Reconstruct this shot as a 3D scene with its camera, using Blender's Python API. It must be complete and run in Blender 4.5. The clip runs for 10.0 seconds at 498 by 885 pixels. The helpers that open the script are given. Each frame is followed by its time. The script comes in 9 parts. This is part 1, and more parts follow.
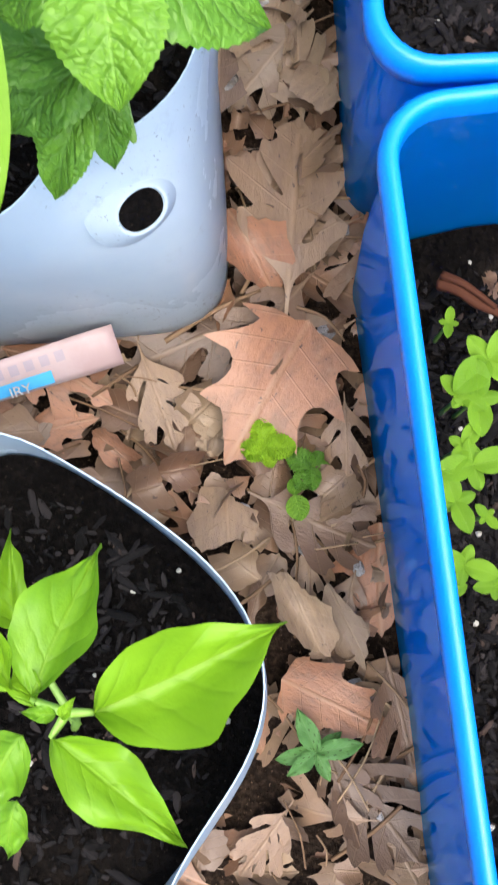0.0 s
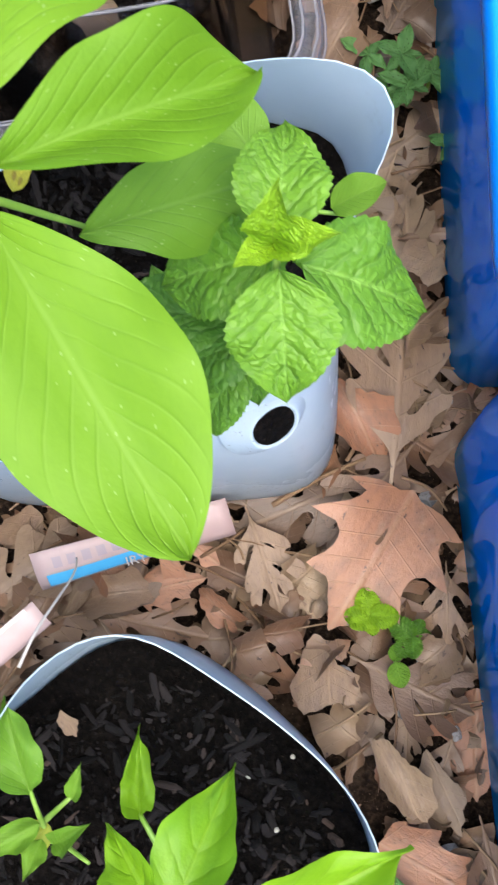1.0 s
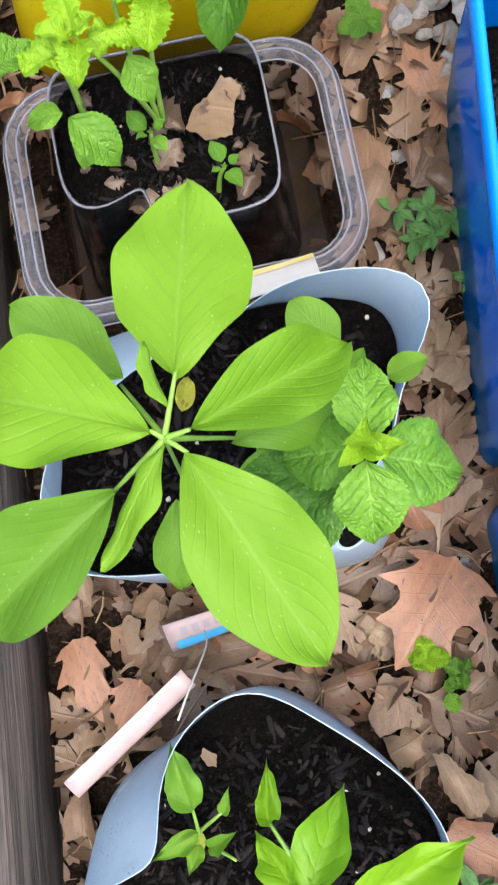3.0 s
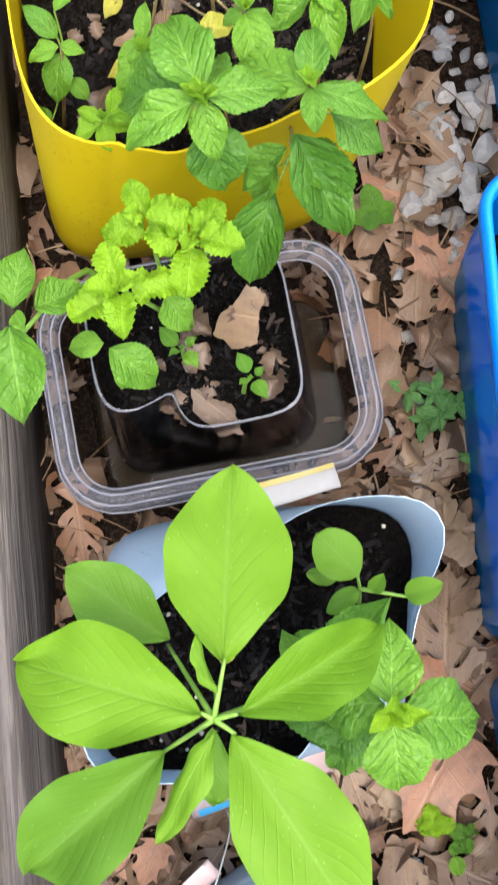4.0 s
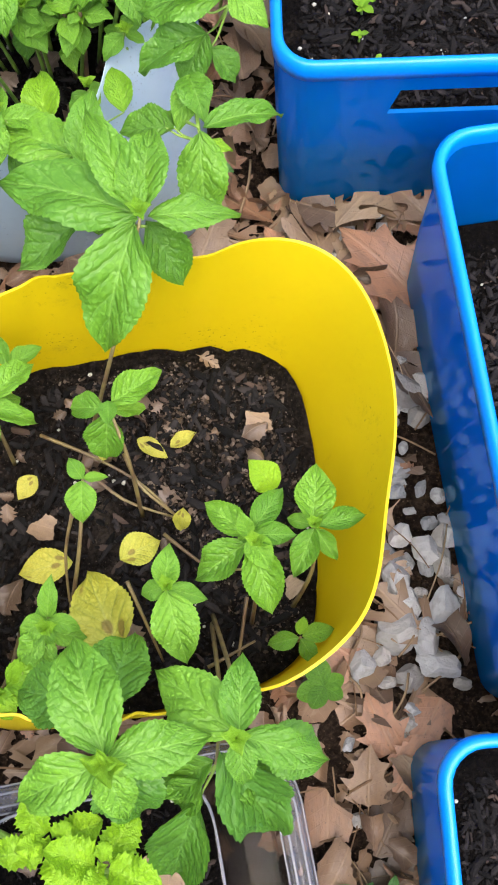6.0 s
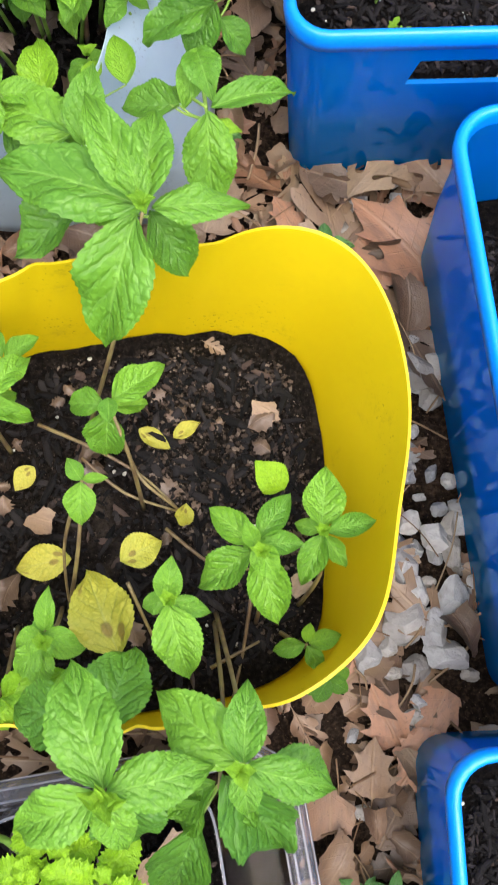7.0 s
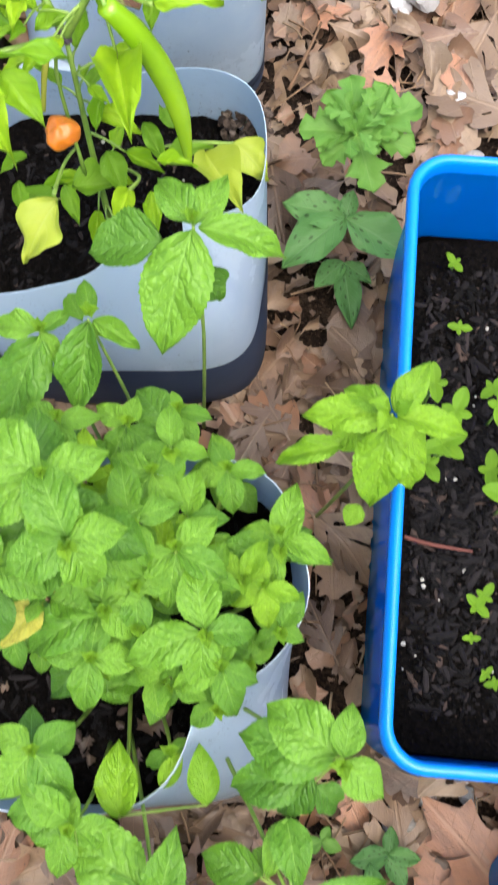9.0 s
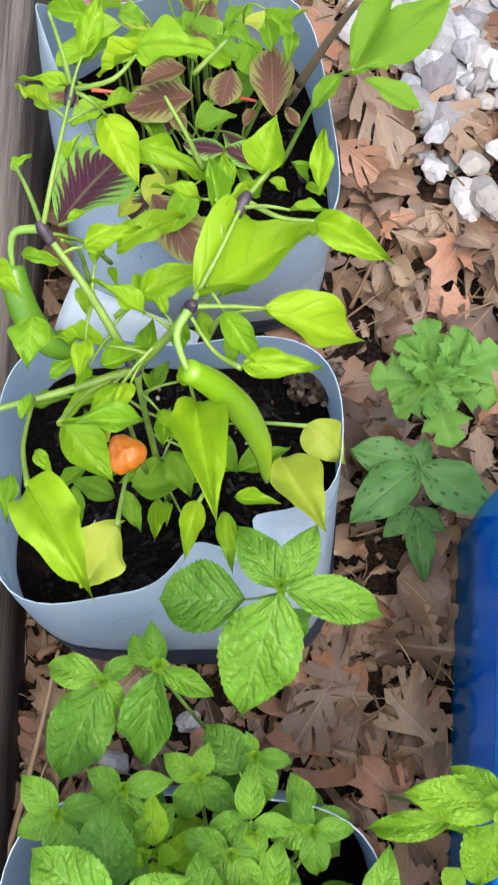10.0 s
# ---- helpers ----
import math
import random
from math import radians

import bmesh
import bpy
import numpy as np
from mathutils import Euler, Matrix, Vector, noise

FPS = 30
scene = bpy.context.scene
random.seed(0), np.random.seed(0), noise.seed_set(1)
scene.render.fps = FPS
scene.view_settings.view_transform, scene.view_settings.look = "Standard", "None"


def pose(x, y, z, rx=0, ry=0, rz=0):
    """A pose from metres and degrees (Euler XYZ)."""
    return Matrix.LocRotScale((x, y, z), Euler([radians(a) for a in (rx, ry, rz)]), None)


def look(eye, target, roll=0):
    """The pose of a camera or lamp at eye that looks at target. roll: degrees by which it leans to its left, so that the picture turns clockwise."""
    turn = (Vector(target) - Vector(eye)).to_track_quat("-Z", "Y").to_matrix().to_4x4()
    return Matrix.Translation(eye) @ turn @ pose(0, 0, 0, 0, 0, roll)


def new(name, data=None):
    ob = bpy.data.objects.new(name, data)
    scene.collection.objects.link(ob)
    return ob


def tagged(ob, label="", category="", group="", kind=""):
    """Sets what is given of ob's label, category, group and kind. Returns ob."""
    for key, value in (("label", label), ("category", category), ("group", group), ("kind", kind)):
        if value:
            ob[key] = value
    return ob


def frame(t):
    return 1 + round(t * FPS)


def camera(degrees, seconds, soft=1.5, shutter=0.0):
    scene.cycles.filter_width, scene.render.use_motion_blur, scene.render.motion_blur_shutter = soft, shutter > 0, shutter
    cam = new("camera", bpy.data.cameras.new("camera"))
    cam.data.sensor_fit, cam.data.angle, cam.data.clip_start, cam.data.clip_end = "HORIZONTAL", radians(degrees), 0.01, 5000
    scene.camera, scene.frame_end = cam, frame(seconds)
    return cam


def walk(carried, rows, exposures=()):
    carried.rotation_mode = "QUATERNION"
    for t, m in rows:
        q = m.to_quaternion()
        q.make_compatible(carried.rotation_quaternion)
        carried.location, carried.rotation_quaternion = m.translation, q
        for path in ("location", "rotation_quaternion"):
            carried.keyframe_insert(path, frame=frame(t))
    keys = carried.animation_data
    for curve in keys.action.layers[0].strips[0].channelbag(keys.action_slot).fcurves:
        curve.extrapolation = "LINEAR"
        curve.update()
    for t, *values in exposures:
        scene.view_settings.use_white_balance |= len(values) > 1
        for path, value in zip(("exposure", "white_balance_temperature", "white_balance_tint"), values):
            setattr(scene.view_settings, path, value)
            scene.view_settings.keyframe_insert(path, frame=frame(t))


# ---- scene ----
cam = camera(24.8, 10.0, 2.0, 0.2)
BEAM_X, BEAM_TURN, BEAM_Z = -0.187, -2.4, 0.09
SLOT_Z = 0.115
EXPOSURES = [(0, 1.81), (0.6, 1.70), (1.5, 1.70), (4.5, 1.76), (7.5, 1.76), (8.5, 1.66), (9.5, 1.58), (10, 1.38)]
PATH = [
    (0, (-0.0069, 0.0016, 0.4782), (0.002, 0.1158, -0.5152), -2.87),
    (0.5, (-0.0082, 0.0331, 0.4909), (-0.007, 0.1689, -0.4999), -4.99),
    (1, (-0.0277, 0.0613, 0.5011), (-0.0515, 0.201, -0.4888), -15.35),
    (1.5, (-0.0339, 0.074, 0.5263), (-0.0814, 0.2169, -0.4623), -24.81),
    (2, (-0.0373, 0.0784, 0.5685), (-0.0859, 0.2228, -0.4199), -26.26),
    (2.2, (-0.0407, 0.0785, 0.5834), (-0.0899, 0.2208, -0.4052), -26.90),
    (3.3, (-0.046, 0.1163, 0.6548), (-0.0915, 0.2549, -0.3345), -27.22),
    (3.5, (-0.0522, 0.1428, 0.6621), (-0.089, 0.2596, -0.3304), -25.92),
    (4, (-0.0489, 0.1847, 0.6911), (-0.078, 0.3296, -0.298), -19.76),
    (4.5, (-0.0432, 0.2405, 0.6891), (-0.0446, 0.4243, -0.2939), -9.15),
    (5, (-0.0356, 0.312, 0.6878), (-0.017, 0.5326, -0.2874), -3.66),
    (5.5, (-0.0182, 0.3728, 0.669), (-0.0007, 0.605, -0.3035), -4.01),
    (5.7, (-0.0079, 0.3865, 0.6644), (0.0109, 0.63, -0.3053), -3.97),
    (6.8, (-0.0019, 0.4185, 0.638), (0.0101, 0.5988, -0.3455), -4.37),
    (7, (-0.0019, 0.4322, 0.641), (0.0064, 0.6063, -0.3437), -4.98),
    (7.5, (-0.0073, 0.4822, 0.648), (-0.0005, 0.6726, -0.3337), -3.21),
    (8, (-0.0073, 0.5523, 0.645), (0.0011, 0.7626, -0.3327), -1.15),
    (8.5, (-0.0106, 0.6303, 0.6573), (-0.0042, 0.8692, -0.3137), -0.39),
    (9, (-0.0089, 0.7194, 0.6746), (-0.007, 0.9621, -0.2955), -1.45),
    (9.5, (-0.0254, 0.8093, 0.6652), (-0.0266, 1.0691, -0.3004), -2.30),
    (10, (-0.0363, 0.8616, 0.6549), (-0.0391, 1.1271, -0.3092), -2.61),
]
walk(cam, [(t, look(eye, target, roll)) for t, eye, target, roll in PATH], EXPOSURES)

# ---- daylight: a bright overcast sky ----
world = bpy.data.worlds.new("sky")
scene.world = world
world.use_nodes = True
wn = world.node_tree
sky = wn.nodes.new("ShaderNodeTexSky")
sky.sky_type, sky.sun_disc = "NISHITA", False
sky.sun_elevation, sky.sun_rotation = radians(74), radians(156)
sky.air_density, sky.dust_density, sky.ozone_density = 1.0, 4.0, 1.0
wn.links.new(sky.outputs[0], wn.nodes["Background"].inputs[0])
wn.nodes["Background"].inputs[1].default_value = 0.15
sun_data = bpy.data.lights.new("sun", "SUN")
sun_data.energy, sun_data.angle, sun_data.color = 1.3, radians(60), (1.0, 0.96, 0.9)
sun = new("sun", sun_data)
sun.matrix_world = look((0.25, -0.35, 2.2), (0, 0.2, 0))

# ---- materials ----


class Nodes:
    """A small hand for wiring one material."""

    def __init__(self, name):
        self.mat = bpy.data.materials.new(name)
        self.mat.use_nodes = True
        self.tree = self.mat.node_tree
        self.shader = self.tree.nodes["Principled BSDF"]
        self.out = self.tree.nodes["Material Output"]

    def add(self, kind, **sockets):
        node = self.tree.nodes.new(kind)
        for key, value in sockets.items():
            self.put(node, key, value)
        return node

    def put(self, node, key, value):
        socket = node.inputs[int(key[1:])] if key[0] == "i" and key[1:].isdigit() else node.inputs[key]
        if isinstance(value, bpy.types.NodeSocket):
            self.tree.links.new(value, socket)
        else:
            socket.default_value = value

    def math(self, op, a, b=0.0, c=0.0):
        node = self.add("ShaderNodeMath", i0=a, i1=b, i2=c)
        node.operation = op
        return node.outputs[0]

    def mix(self, factor, a, b, blend="MIX"):
        node = self.tree.nodes.new("ShaderNodeMix")
        node.data_type, node.blend_type = "RGBA", blend
        self.put(node, "i0", factor)
        self.put(node, "i6", a)
        self.put(node, "i7", b)
        return node.outputs[2]

    def ramp(self, factor, stops):
        node = self.add("ShaderNodeValToRGB", Fac=factor)
        while len(node.color_ramp.elements) < len(stops):
            node.color_ramp.elements.new(0.5)
        for element, (at, colour) in zip(node.color_ramp.elements, stops):
            element.position = at
            element.color = (*colour, 1) if len(colour) == 3 else colour
        return node.outputs[0]

    def noise(self, scale, detail=4.0, where=None, rough=0.6, stretch=None):
        node = self.add("ShaderNodeTexNoise", Scale=scale, Detail=detail, Roughness=rough)
        place = where or self.add("ShaderNodeTexCoord").outputs["Object"]
        if stretch:
            place = self.add("ShaderNodeMapping", Vector=place, Scale=stretch).outputs[0]
        self.put(node, "Vector", place)
        return node.outputs[0]

    def step(self, value, low, high):
        node = self.add("ShaderNodeMapRange", i0=value, i1=low, i2=high)
        node.interpolation_type = "SMOOTHSTEP"
        return node.outputs[0]

    def bump(self, height, strength, distance):
        return self.add("ShaderNodeBump", Height=height, Strength=strength, Distance=distance).outputs[0]

    def set(self, **sockets):
        for key, value in sockets.items():
            self.put(self.shader, key.replace("_", " "), value)
        return self


def rgb(r, g, b):
    return (r, g, b, 1.0)


def leaf_material(name, low, high, vein, veins=9.0, slant=0.45, quilt=0.0, gloss=0.42, spot=None, heart=None, through_light=0.28, ribbed=0.5, dot_scale=210.0, furrow=0.0, dot_size=0.2):
    """A living leaf: side veins and midrib follow the leaf's own coordinates; quilt raises the cells between fine
    veins, furrow sinks the side veins, and both paint shade into the creases.
    """
    n = Nodes(name)
    uv = n.add("ShaderNodeTexCoord").outputs["UV"]
    axes = n.add("ShaderNodeSeparateXYZ", Vector=uv)
    across = n.math("ABSOLUTE", n.math("MULTIPLY_ADD", axes.outputs[0], 2.0, -1.0))
    along = axes.outputs[1]
    phase = n.math("MULTIPLY", n.math("SUBTRACT", along, n.math("MULTIPLY", across, slant * 0.45)), veins)
    wander = n.noise(3.0, 1)
    phase = n.math("ADD", phase, n.math("MULTIPLY", n.math("SUBTRACT", wander, 0.5), 0.8 if quilt else 0.4))
    saw = n.math("PINGPONG", phase, 0.5)
    side = n.math("MULTIPLY", n.step(saw, 0.11, 0.0), n.step(across, 1.05, 0.6))
    mid = n.step(across, 0.07, 0.01)
    ribs = n.math("MAXIMUM", n.math("MULTIPLY", side, 0.55), mid)
    lot = n.add("ShaderNodeObjectInfo").outputs["Random"]
    soft = n.noise(3.0, 4)
    shade = n.math("ADD", n.math("MULTIPLY", lot, 0.45), n.math("MULTIPLY", soft, 0.65))
    colour = n.mix(n.step(shade, 0.2, 0.85), low, high)
    if heart:
        blot = n.step(n.math("ADD", n.math("ADD", across, n.math("MULTIPLY", saw, 1.0)), n.math("MULTIPLY", n.noise(14.0, 4), 0.4)), 1.22, 0.95)
        colour = n.mix(blot, colour, heart)
    # shade of the side-vein furrows, painted into the leaf colour
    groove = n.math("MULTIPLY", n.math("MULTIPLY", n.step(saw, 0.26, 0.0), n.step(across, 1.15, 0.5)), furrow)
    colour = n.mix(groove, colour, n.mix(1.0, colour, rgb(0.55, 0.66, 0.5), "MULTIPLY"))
    colour = n.mix(n.math("MULTIPLY", ribs, ribbed), colour, vein)
    if spot:
        specks = n.add("ShaderNodeTexVoronoi", Scale=dot_scale, Vector=uv)
        chosen = n.add("ShaderNodeSeparateColor", Color=specks.outputs["Color"])
        dots = n.math("MULTIPLY", n.step(specks.outputs["Distance"], dot_size, dot_size * 0.6), n.step(chosen.outputs[0], 0.55, 0.6))
        colour = n.mix(n.math("MULTIPLY", dots, 0.7), colour, spot)
    grid = n.add("ShaderNodeCombineXYZ", X=n.math("MULTIPLY", axes.outputs[0], 10.0), Y=n.math("MULTIPLY", along, 14.0))
    cells = n.add("ShaderNodeTexVoronoi", Scale=1.0, Randomness=0.8, Vector=grid.outputs[0])
    cells.feature = "DISTANCE_TO_EDGE"
    puff = n.math("MULTIPLY", n.step(cells.outputs["Distance"], 0.0, 0.40), quilt * 1.6)
    # creases between quilt cells get a darker green, as painted shade
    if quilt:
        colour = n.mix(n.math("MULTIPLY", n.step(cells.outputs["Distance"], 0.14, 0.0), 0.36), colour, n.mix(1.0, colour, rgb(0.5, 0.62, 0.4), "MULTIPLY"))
    even = n.add("ShaderNodeCombineXYZ", X=n.math("MULTIPLY", axes.outputs[0], 0.6), Y=along).outputs[0]
    relief = n.math("SUBTRACT", n.math("ADD", n.math("ADD", puff, n.math("MULTIPLY", n.noise(7.0, 3, even), 0.8)), n.math("MULTIPLY", n.noise(34.0, 3, even), 0.22)), n.math("ADD", n.math("MULTIPLY", ribs, 1.5 * ribbed), n.math("MULTIPLY", groove, 1.6)))
    n.set(Base_Color=colour, Roughness=gloss, Normal=n.bump(relief, 0.5, 0.0009))
    n.shader.inputs["Specular IOR Level"].default_value = 0.30 if quilt else 0.22
    thin = n.add("ShaderNodeBsdfTranslucent", Color=n.mix(0.35, colour, rgb(0.30, 0.5, 0.03)))
    both = n.add("ShaderNodeMixShader", i0=through_light, i1=n.shader.outputs[0], i2=thin.outputs[0])
    n.tree.links.new(both.outputs[0], n.out.inputs[0])
    return n.mat


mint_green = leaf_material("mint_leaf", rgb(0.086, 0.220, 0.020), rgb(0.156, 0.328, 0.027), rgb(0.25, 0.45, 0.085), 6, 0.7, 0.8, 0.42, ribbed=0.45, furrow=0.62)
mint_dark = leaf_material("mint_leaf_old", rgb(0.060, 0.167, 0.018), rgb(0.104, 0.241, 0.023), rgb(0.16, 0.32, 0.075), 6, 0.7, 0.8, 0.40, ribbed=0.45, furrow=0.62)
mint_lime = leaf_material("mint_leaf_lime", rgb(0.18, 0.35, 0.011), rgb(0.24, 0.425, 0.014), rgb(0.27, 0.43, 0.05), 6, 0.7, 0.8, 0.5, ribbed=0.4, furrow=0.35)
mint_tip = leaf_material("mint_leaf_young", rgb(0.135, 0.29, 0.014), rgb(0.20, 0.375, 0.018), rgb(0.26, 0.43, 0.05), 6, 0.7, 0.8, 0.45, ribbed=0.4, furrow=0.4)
mint_yellow = leaf_material("mint_leaf_yellowed", rgb(0.40, 0.39, 0.045), rgb(0.50, 0.455, 0.085), rgb(0.38, 0.40, 0.10), 6, 0.7, 0.6, 0.5, spot=rgb(0.16, 0.08, 0.03), dot_scale=4.0, dot_size=0.42, furrow=0.3)
broad_green = leaf_material("broad_leaf", rgb(0.105, 0.23, 0.011), rgb(0.142, 0.285, 0.014), rgb(0.19, 0.335, 0.05), 9, 0.9, 0.0, 0.55, ribbed=0.3, spot=rgb(0.24, 0.37, 0.10), dot_scale=26.0, furrow=0.07)
broad_dull = leaf_material("broad_leaf_dull", rgb(0.092, 0.21, 0.018), rgb(0.12, 0.25, 0.022), rgb(0.17, 0.30, 0.06), 9, 0.9, 0.0, 0.52, ribbed=0.28, spot=rgb(0.24, 0.36, 0.12), dot_scale=24.0, furrow=0.08)
pepper_leaf = leaf_material("pepper_leaf", rgb(0.125, 0.285, 0.012), rgb(0.215, 0.385, 0.013), rgb(0.25, 0.40, 0.04), 5, 0.6, 0.0, 0.40, ribbed=0.25, furrow=0.22)
pepper_young = leaf_material("young_pepper_leaf", rgb(0.085, 0.22, 0.012), rgb(0.16, 0.32, 0.012), rgb(0.21, 0.35, 0.03), 5, 0.6, 0.0, 0.40, ribbed=0.25, furrow=0.2)
pepper_lime = leaf_material("pepper_leaf_lime", rgb(0.178, 0.350, 0.011), rgb(0.281, 0.441, 0.014), rgb(0.36, 0.49, 0.05), 5, 0.6, 0.0, 0.40, ribbed=0.22, furrow=0.2)
pepper_pale = leaf_material("pepper_leaf_pale", rgb(0.28, 0.36, 0.035), rgb(0.35, 0.40, 0.05), rgb(0.38, 0.44, 0.13), 6, 0.6, 0.0, 0.42, ribbed=0.25)
weed_green = leaf_material("weed_leaf", rgb(0.065, 0.17, 0.05), rgb(0.10, 0.24, 0.07), rgb(0.14, 0.26, 0.10), 7, 0.7, 0.0, 0.45, spot=rgb(0.012, 0.016, 0.010), dot_scale=8.0, dot_size=0.36)
weed_light = leaf_material("weed_leaf_light", rgb(0.088, 0.221, 0.038), rgb(0.124, 0.272, 0.047), rgb(0.2, 0.36, 0.09), 7, 0.7, 0.0, 0.5, ribbed=0.3)
purple_leaf = leaf_material("purple_hearted_leaf", rgb(0.17, 0.38, 0.05), rgb(0.22, 0.42, 0.07), rgb(0.20, 0.22, 0.09), 9, 0.9, 0.0, 0.4, heart=rgb(0.075, 0.012, 0.035))
rusty_leaf = leaf_material("rusty_leaf", rgb(0.16, 0.13, 0.05), rgb(0.26, 0.27, 0.08), rgb(0.24, 0.18, 0.09), 8, 0.8, 0.0, 0.5, heart=rgb(0.13, 0.055, 0.04))


def stem_material(name, low, high):
    n = Nodes(name)
    n.set(Base_Color=n.mix(n.step(n.noise(60.0, 4), 0.35, 0.65), low, high), Roughness=0.5)
    return n.mat


stem_green = stem_material("stem_green", rgb(0.15, 0.30, 0.03), rgb(0.2, 0.34, 0.06))
stem_olive = stem_material("stem_olive", rgb(0.13, 0.225, 0.03), rgb(0.20, 0.31, 0.045))
stem_purple = stem_material("stem_purple", rgb(0.10, 0.05, 0.05), rgb(0.25, 0.16, 0.08))
stem_brown = stem_material("stem_brown", rgb(0.10, 0.062, 0.035), rgb(0.20, 0.16, 0.06))
node_purple = stem_material("stem_node", rgb(0.02, 0.010, 0.022), rgb(0.06, 0.04, 0.05))


def plastic(name, colour, tone, rough, translucent=0.0, grime=rgb(0.12, 0.09, 0.06), grime_amount=0.35, coat=0.0, specks=0.0):
    n = Nodes(name)
    wear = n.noise(9.0, 6)
    dirt = n.step(n.noise(34.0, 8, rough=0.75), 0.58, 0.78)
    base = n.mix(n.step(wear, 0.35, 0.7), colour, tone)
    base = n.mix(n.math("MULTIPLY", dirt, grime_amount), base, grime)
    if specks:
        patch = n.step(n.noise(16.0, 3), 0.48, 0.66)
        dots = n.step(n.noise(520.0, 2), 0.64, 0.70)
        smudge = n.math("MULTIPLY", n.step(n.noise(95.0, 7, rough=0.8), 0.52, 0.7), 0.45)
        spots = n.math("MULTIPLY", n.math("MAXIMUM", dots, smudge), n.math("MULTIPLY", patch, specks))
        base = n.mix(spots, base, rgb(0.035, 0.026, 0.018))
    n.set(Base_Color=base, Roughness=n.math("MAXIMUM", n.math("MULTIPLY_ADD", wear, 0.15, rough - 0.07), 0.02), Coat_Weight=coat, Coat_Roughness=0.04,
          Normal=n.bump(n.math("ADD", n.noise(18.0, 3), n.math("MULTIPLY", n.noise(150.0, 4), 0.12)), 0.14, 0.004))
    n.shader.inputs["Specular IOR Level"].default_value = 0.36 if coat else 0.4
    if translucent:
        glow = n.add("ShaderNodeBsdfTranslucent", Color=base)
        both = n.add("ShaderNodeMixShader", i0=translucent, i1=n.shader.outputs[0], i2=glow.outputs[0])
        n.tree.links.new(both.outputs[0], n.out.inputs[0])
    return n.mat


milky = plastic("milky_plastic", rgb(0.47, 0.585, 0.675), rgb(0.59, 0.675, 0.72), 0.26, 0.45, grime=rgb(0.20, 0.18, 0.17), grime_amount=0.30, specks=0.6)
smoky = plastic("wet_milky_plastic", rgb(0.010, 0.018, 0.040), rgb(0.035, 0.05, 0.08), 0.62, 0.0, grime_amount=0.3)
yellow_plastic = plastic("yellow_plastic", rgb(0.67, 0.51, 0.004), rgb(0.72, 0.555, 0.006), 0.42, 0.35, rgb(0.20, 0.14, 0.03), 0.40, specks=0.6)


def bin_wall_material():
    n = Nodes("blue_plastic")
    wear = n.noise(9.0, 6)
    dust = n.math("MULTIPLY", n.step(n.noise(40.0, 7, rough=0.75), 0.55, 0.8), 0.12)
    colour = n.mix(n.step(wear, 0.35, 0.7), rgb(0.0, 0.225, 0.60), rgb(0.0, 0.26, 0.68))
    colour = n.mix(dust, colour, rgb(0.05, 0.09, 0.16))
    normal = n.bump(n.noise(14.0, 3), 0.06, 0.004)
    body = n.add("ShaderNodeBsdfDiffuse", Color=colour)
    glow = n.add("ShaderNodeBsdfTranslucent", Color=n.mix(0.5, colour, rgb(0.0, 0.30, 0.85)))
    inner = n.add("ShaderNodeMixShader", i0=0.66, i1=body.outputs[0], i2=glow.outputs[0])
    shine = n.add("ShaderNodeBsdfGlossy", Color=rgb(0.52, 0.82, 1.0), Roughness=0.05, Normal=normal)
    edge = n.add("ShaderNodeFresnel", IOR=1.5, Normal=normal)
    both = n.add("ShaderNodeMixShader", i0=n.math("MULTIPLY", edge.outputs[0], 0.65), i1=inner.outputs[0], i2=shine.outputs[0])
    n.tree.links.new(both.outputs[0], n.out.inputs[0])
    return n.mat


blue_plastic = bin_wall_material()
# brighter copy of the bin blue; the sky's gleam on the rim is in its colour
blue_rim = plastic("blue_plastic_rim", rgb(0.0, 0.215, 0.78), rgb(0.0, 0.245, 0.86), 0.3, 0.2, rgb(0.0, 0.12, 0.4), 0.06)


def clear_plastic():
    n = Nodes("clear_plastic")
    see = n.add("ShaderNodeBsdfTransparent", Color=rgb(0.66, 0.65, 0.65))
    shine = n.add("ShaderNodeBsdfGlossy", Color=rgb(0.9, 0.92, 0.95), Roughness=0.12)
    facing = n.add("ShaderNodeLayerWeight", Blend=0.5)
    gloss = n.math("MULTIPLY_ADD", n.math("POWER", facing.outputs[1], 3.5), 0.45, 0.03)
    glass = n.add("ShaderNodeMixShader", i0=gloss, i1=see.outputs[0], i2=shine.outputs[0])
    haze = n.math("MULTIPLY", n.step(n.noise(30.0, 6), 0.5, 0.8), 0.04)
    film = n.add("ShaderNodeBsdfDiffuse", Color=rgb(0.45, 0.42, 0.40))
    both = n.add("ShaderNodeMixShader", i0=haze, i1=glass.outputs[0], i2=film.outputs[0])
    n.tree.links.new(both.outputs[0], n.out.inputs[0])
    return n.mat


clear = clear_plastic()
def water_material():
    n = Nodes("standing_water")
    see = n.add("ShaderNodeBsdfTransparent", Color=rgb(0.72, 0.64, 0.56))
    shine = n.add("ShaderNodeBsdfGlossy", Color=rgb(1, 1, 1), Roughness=0.03)
    facing = n.add("ShaderNodeLayerWeight", Blend=0.5)
    gloss = n.math("MULTIPLY_ADD", n.math("POWER", facing.outputs[1], 5.0), 0.9, 0.005)
    both = n.add("ShaderNodeMixShader", i0=gloss, i1=see.outputs[0], i2=shine.outputs[0])
    n.tree.links.new(both.outputs[0], n.out.inputs[0])
    return n.mat


water = water_material()


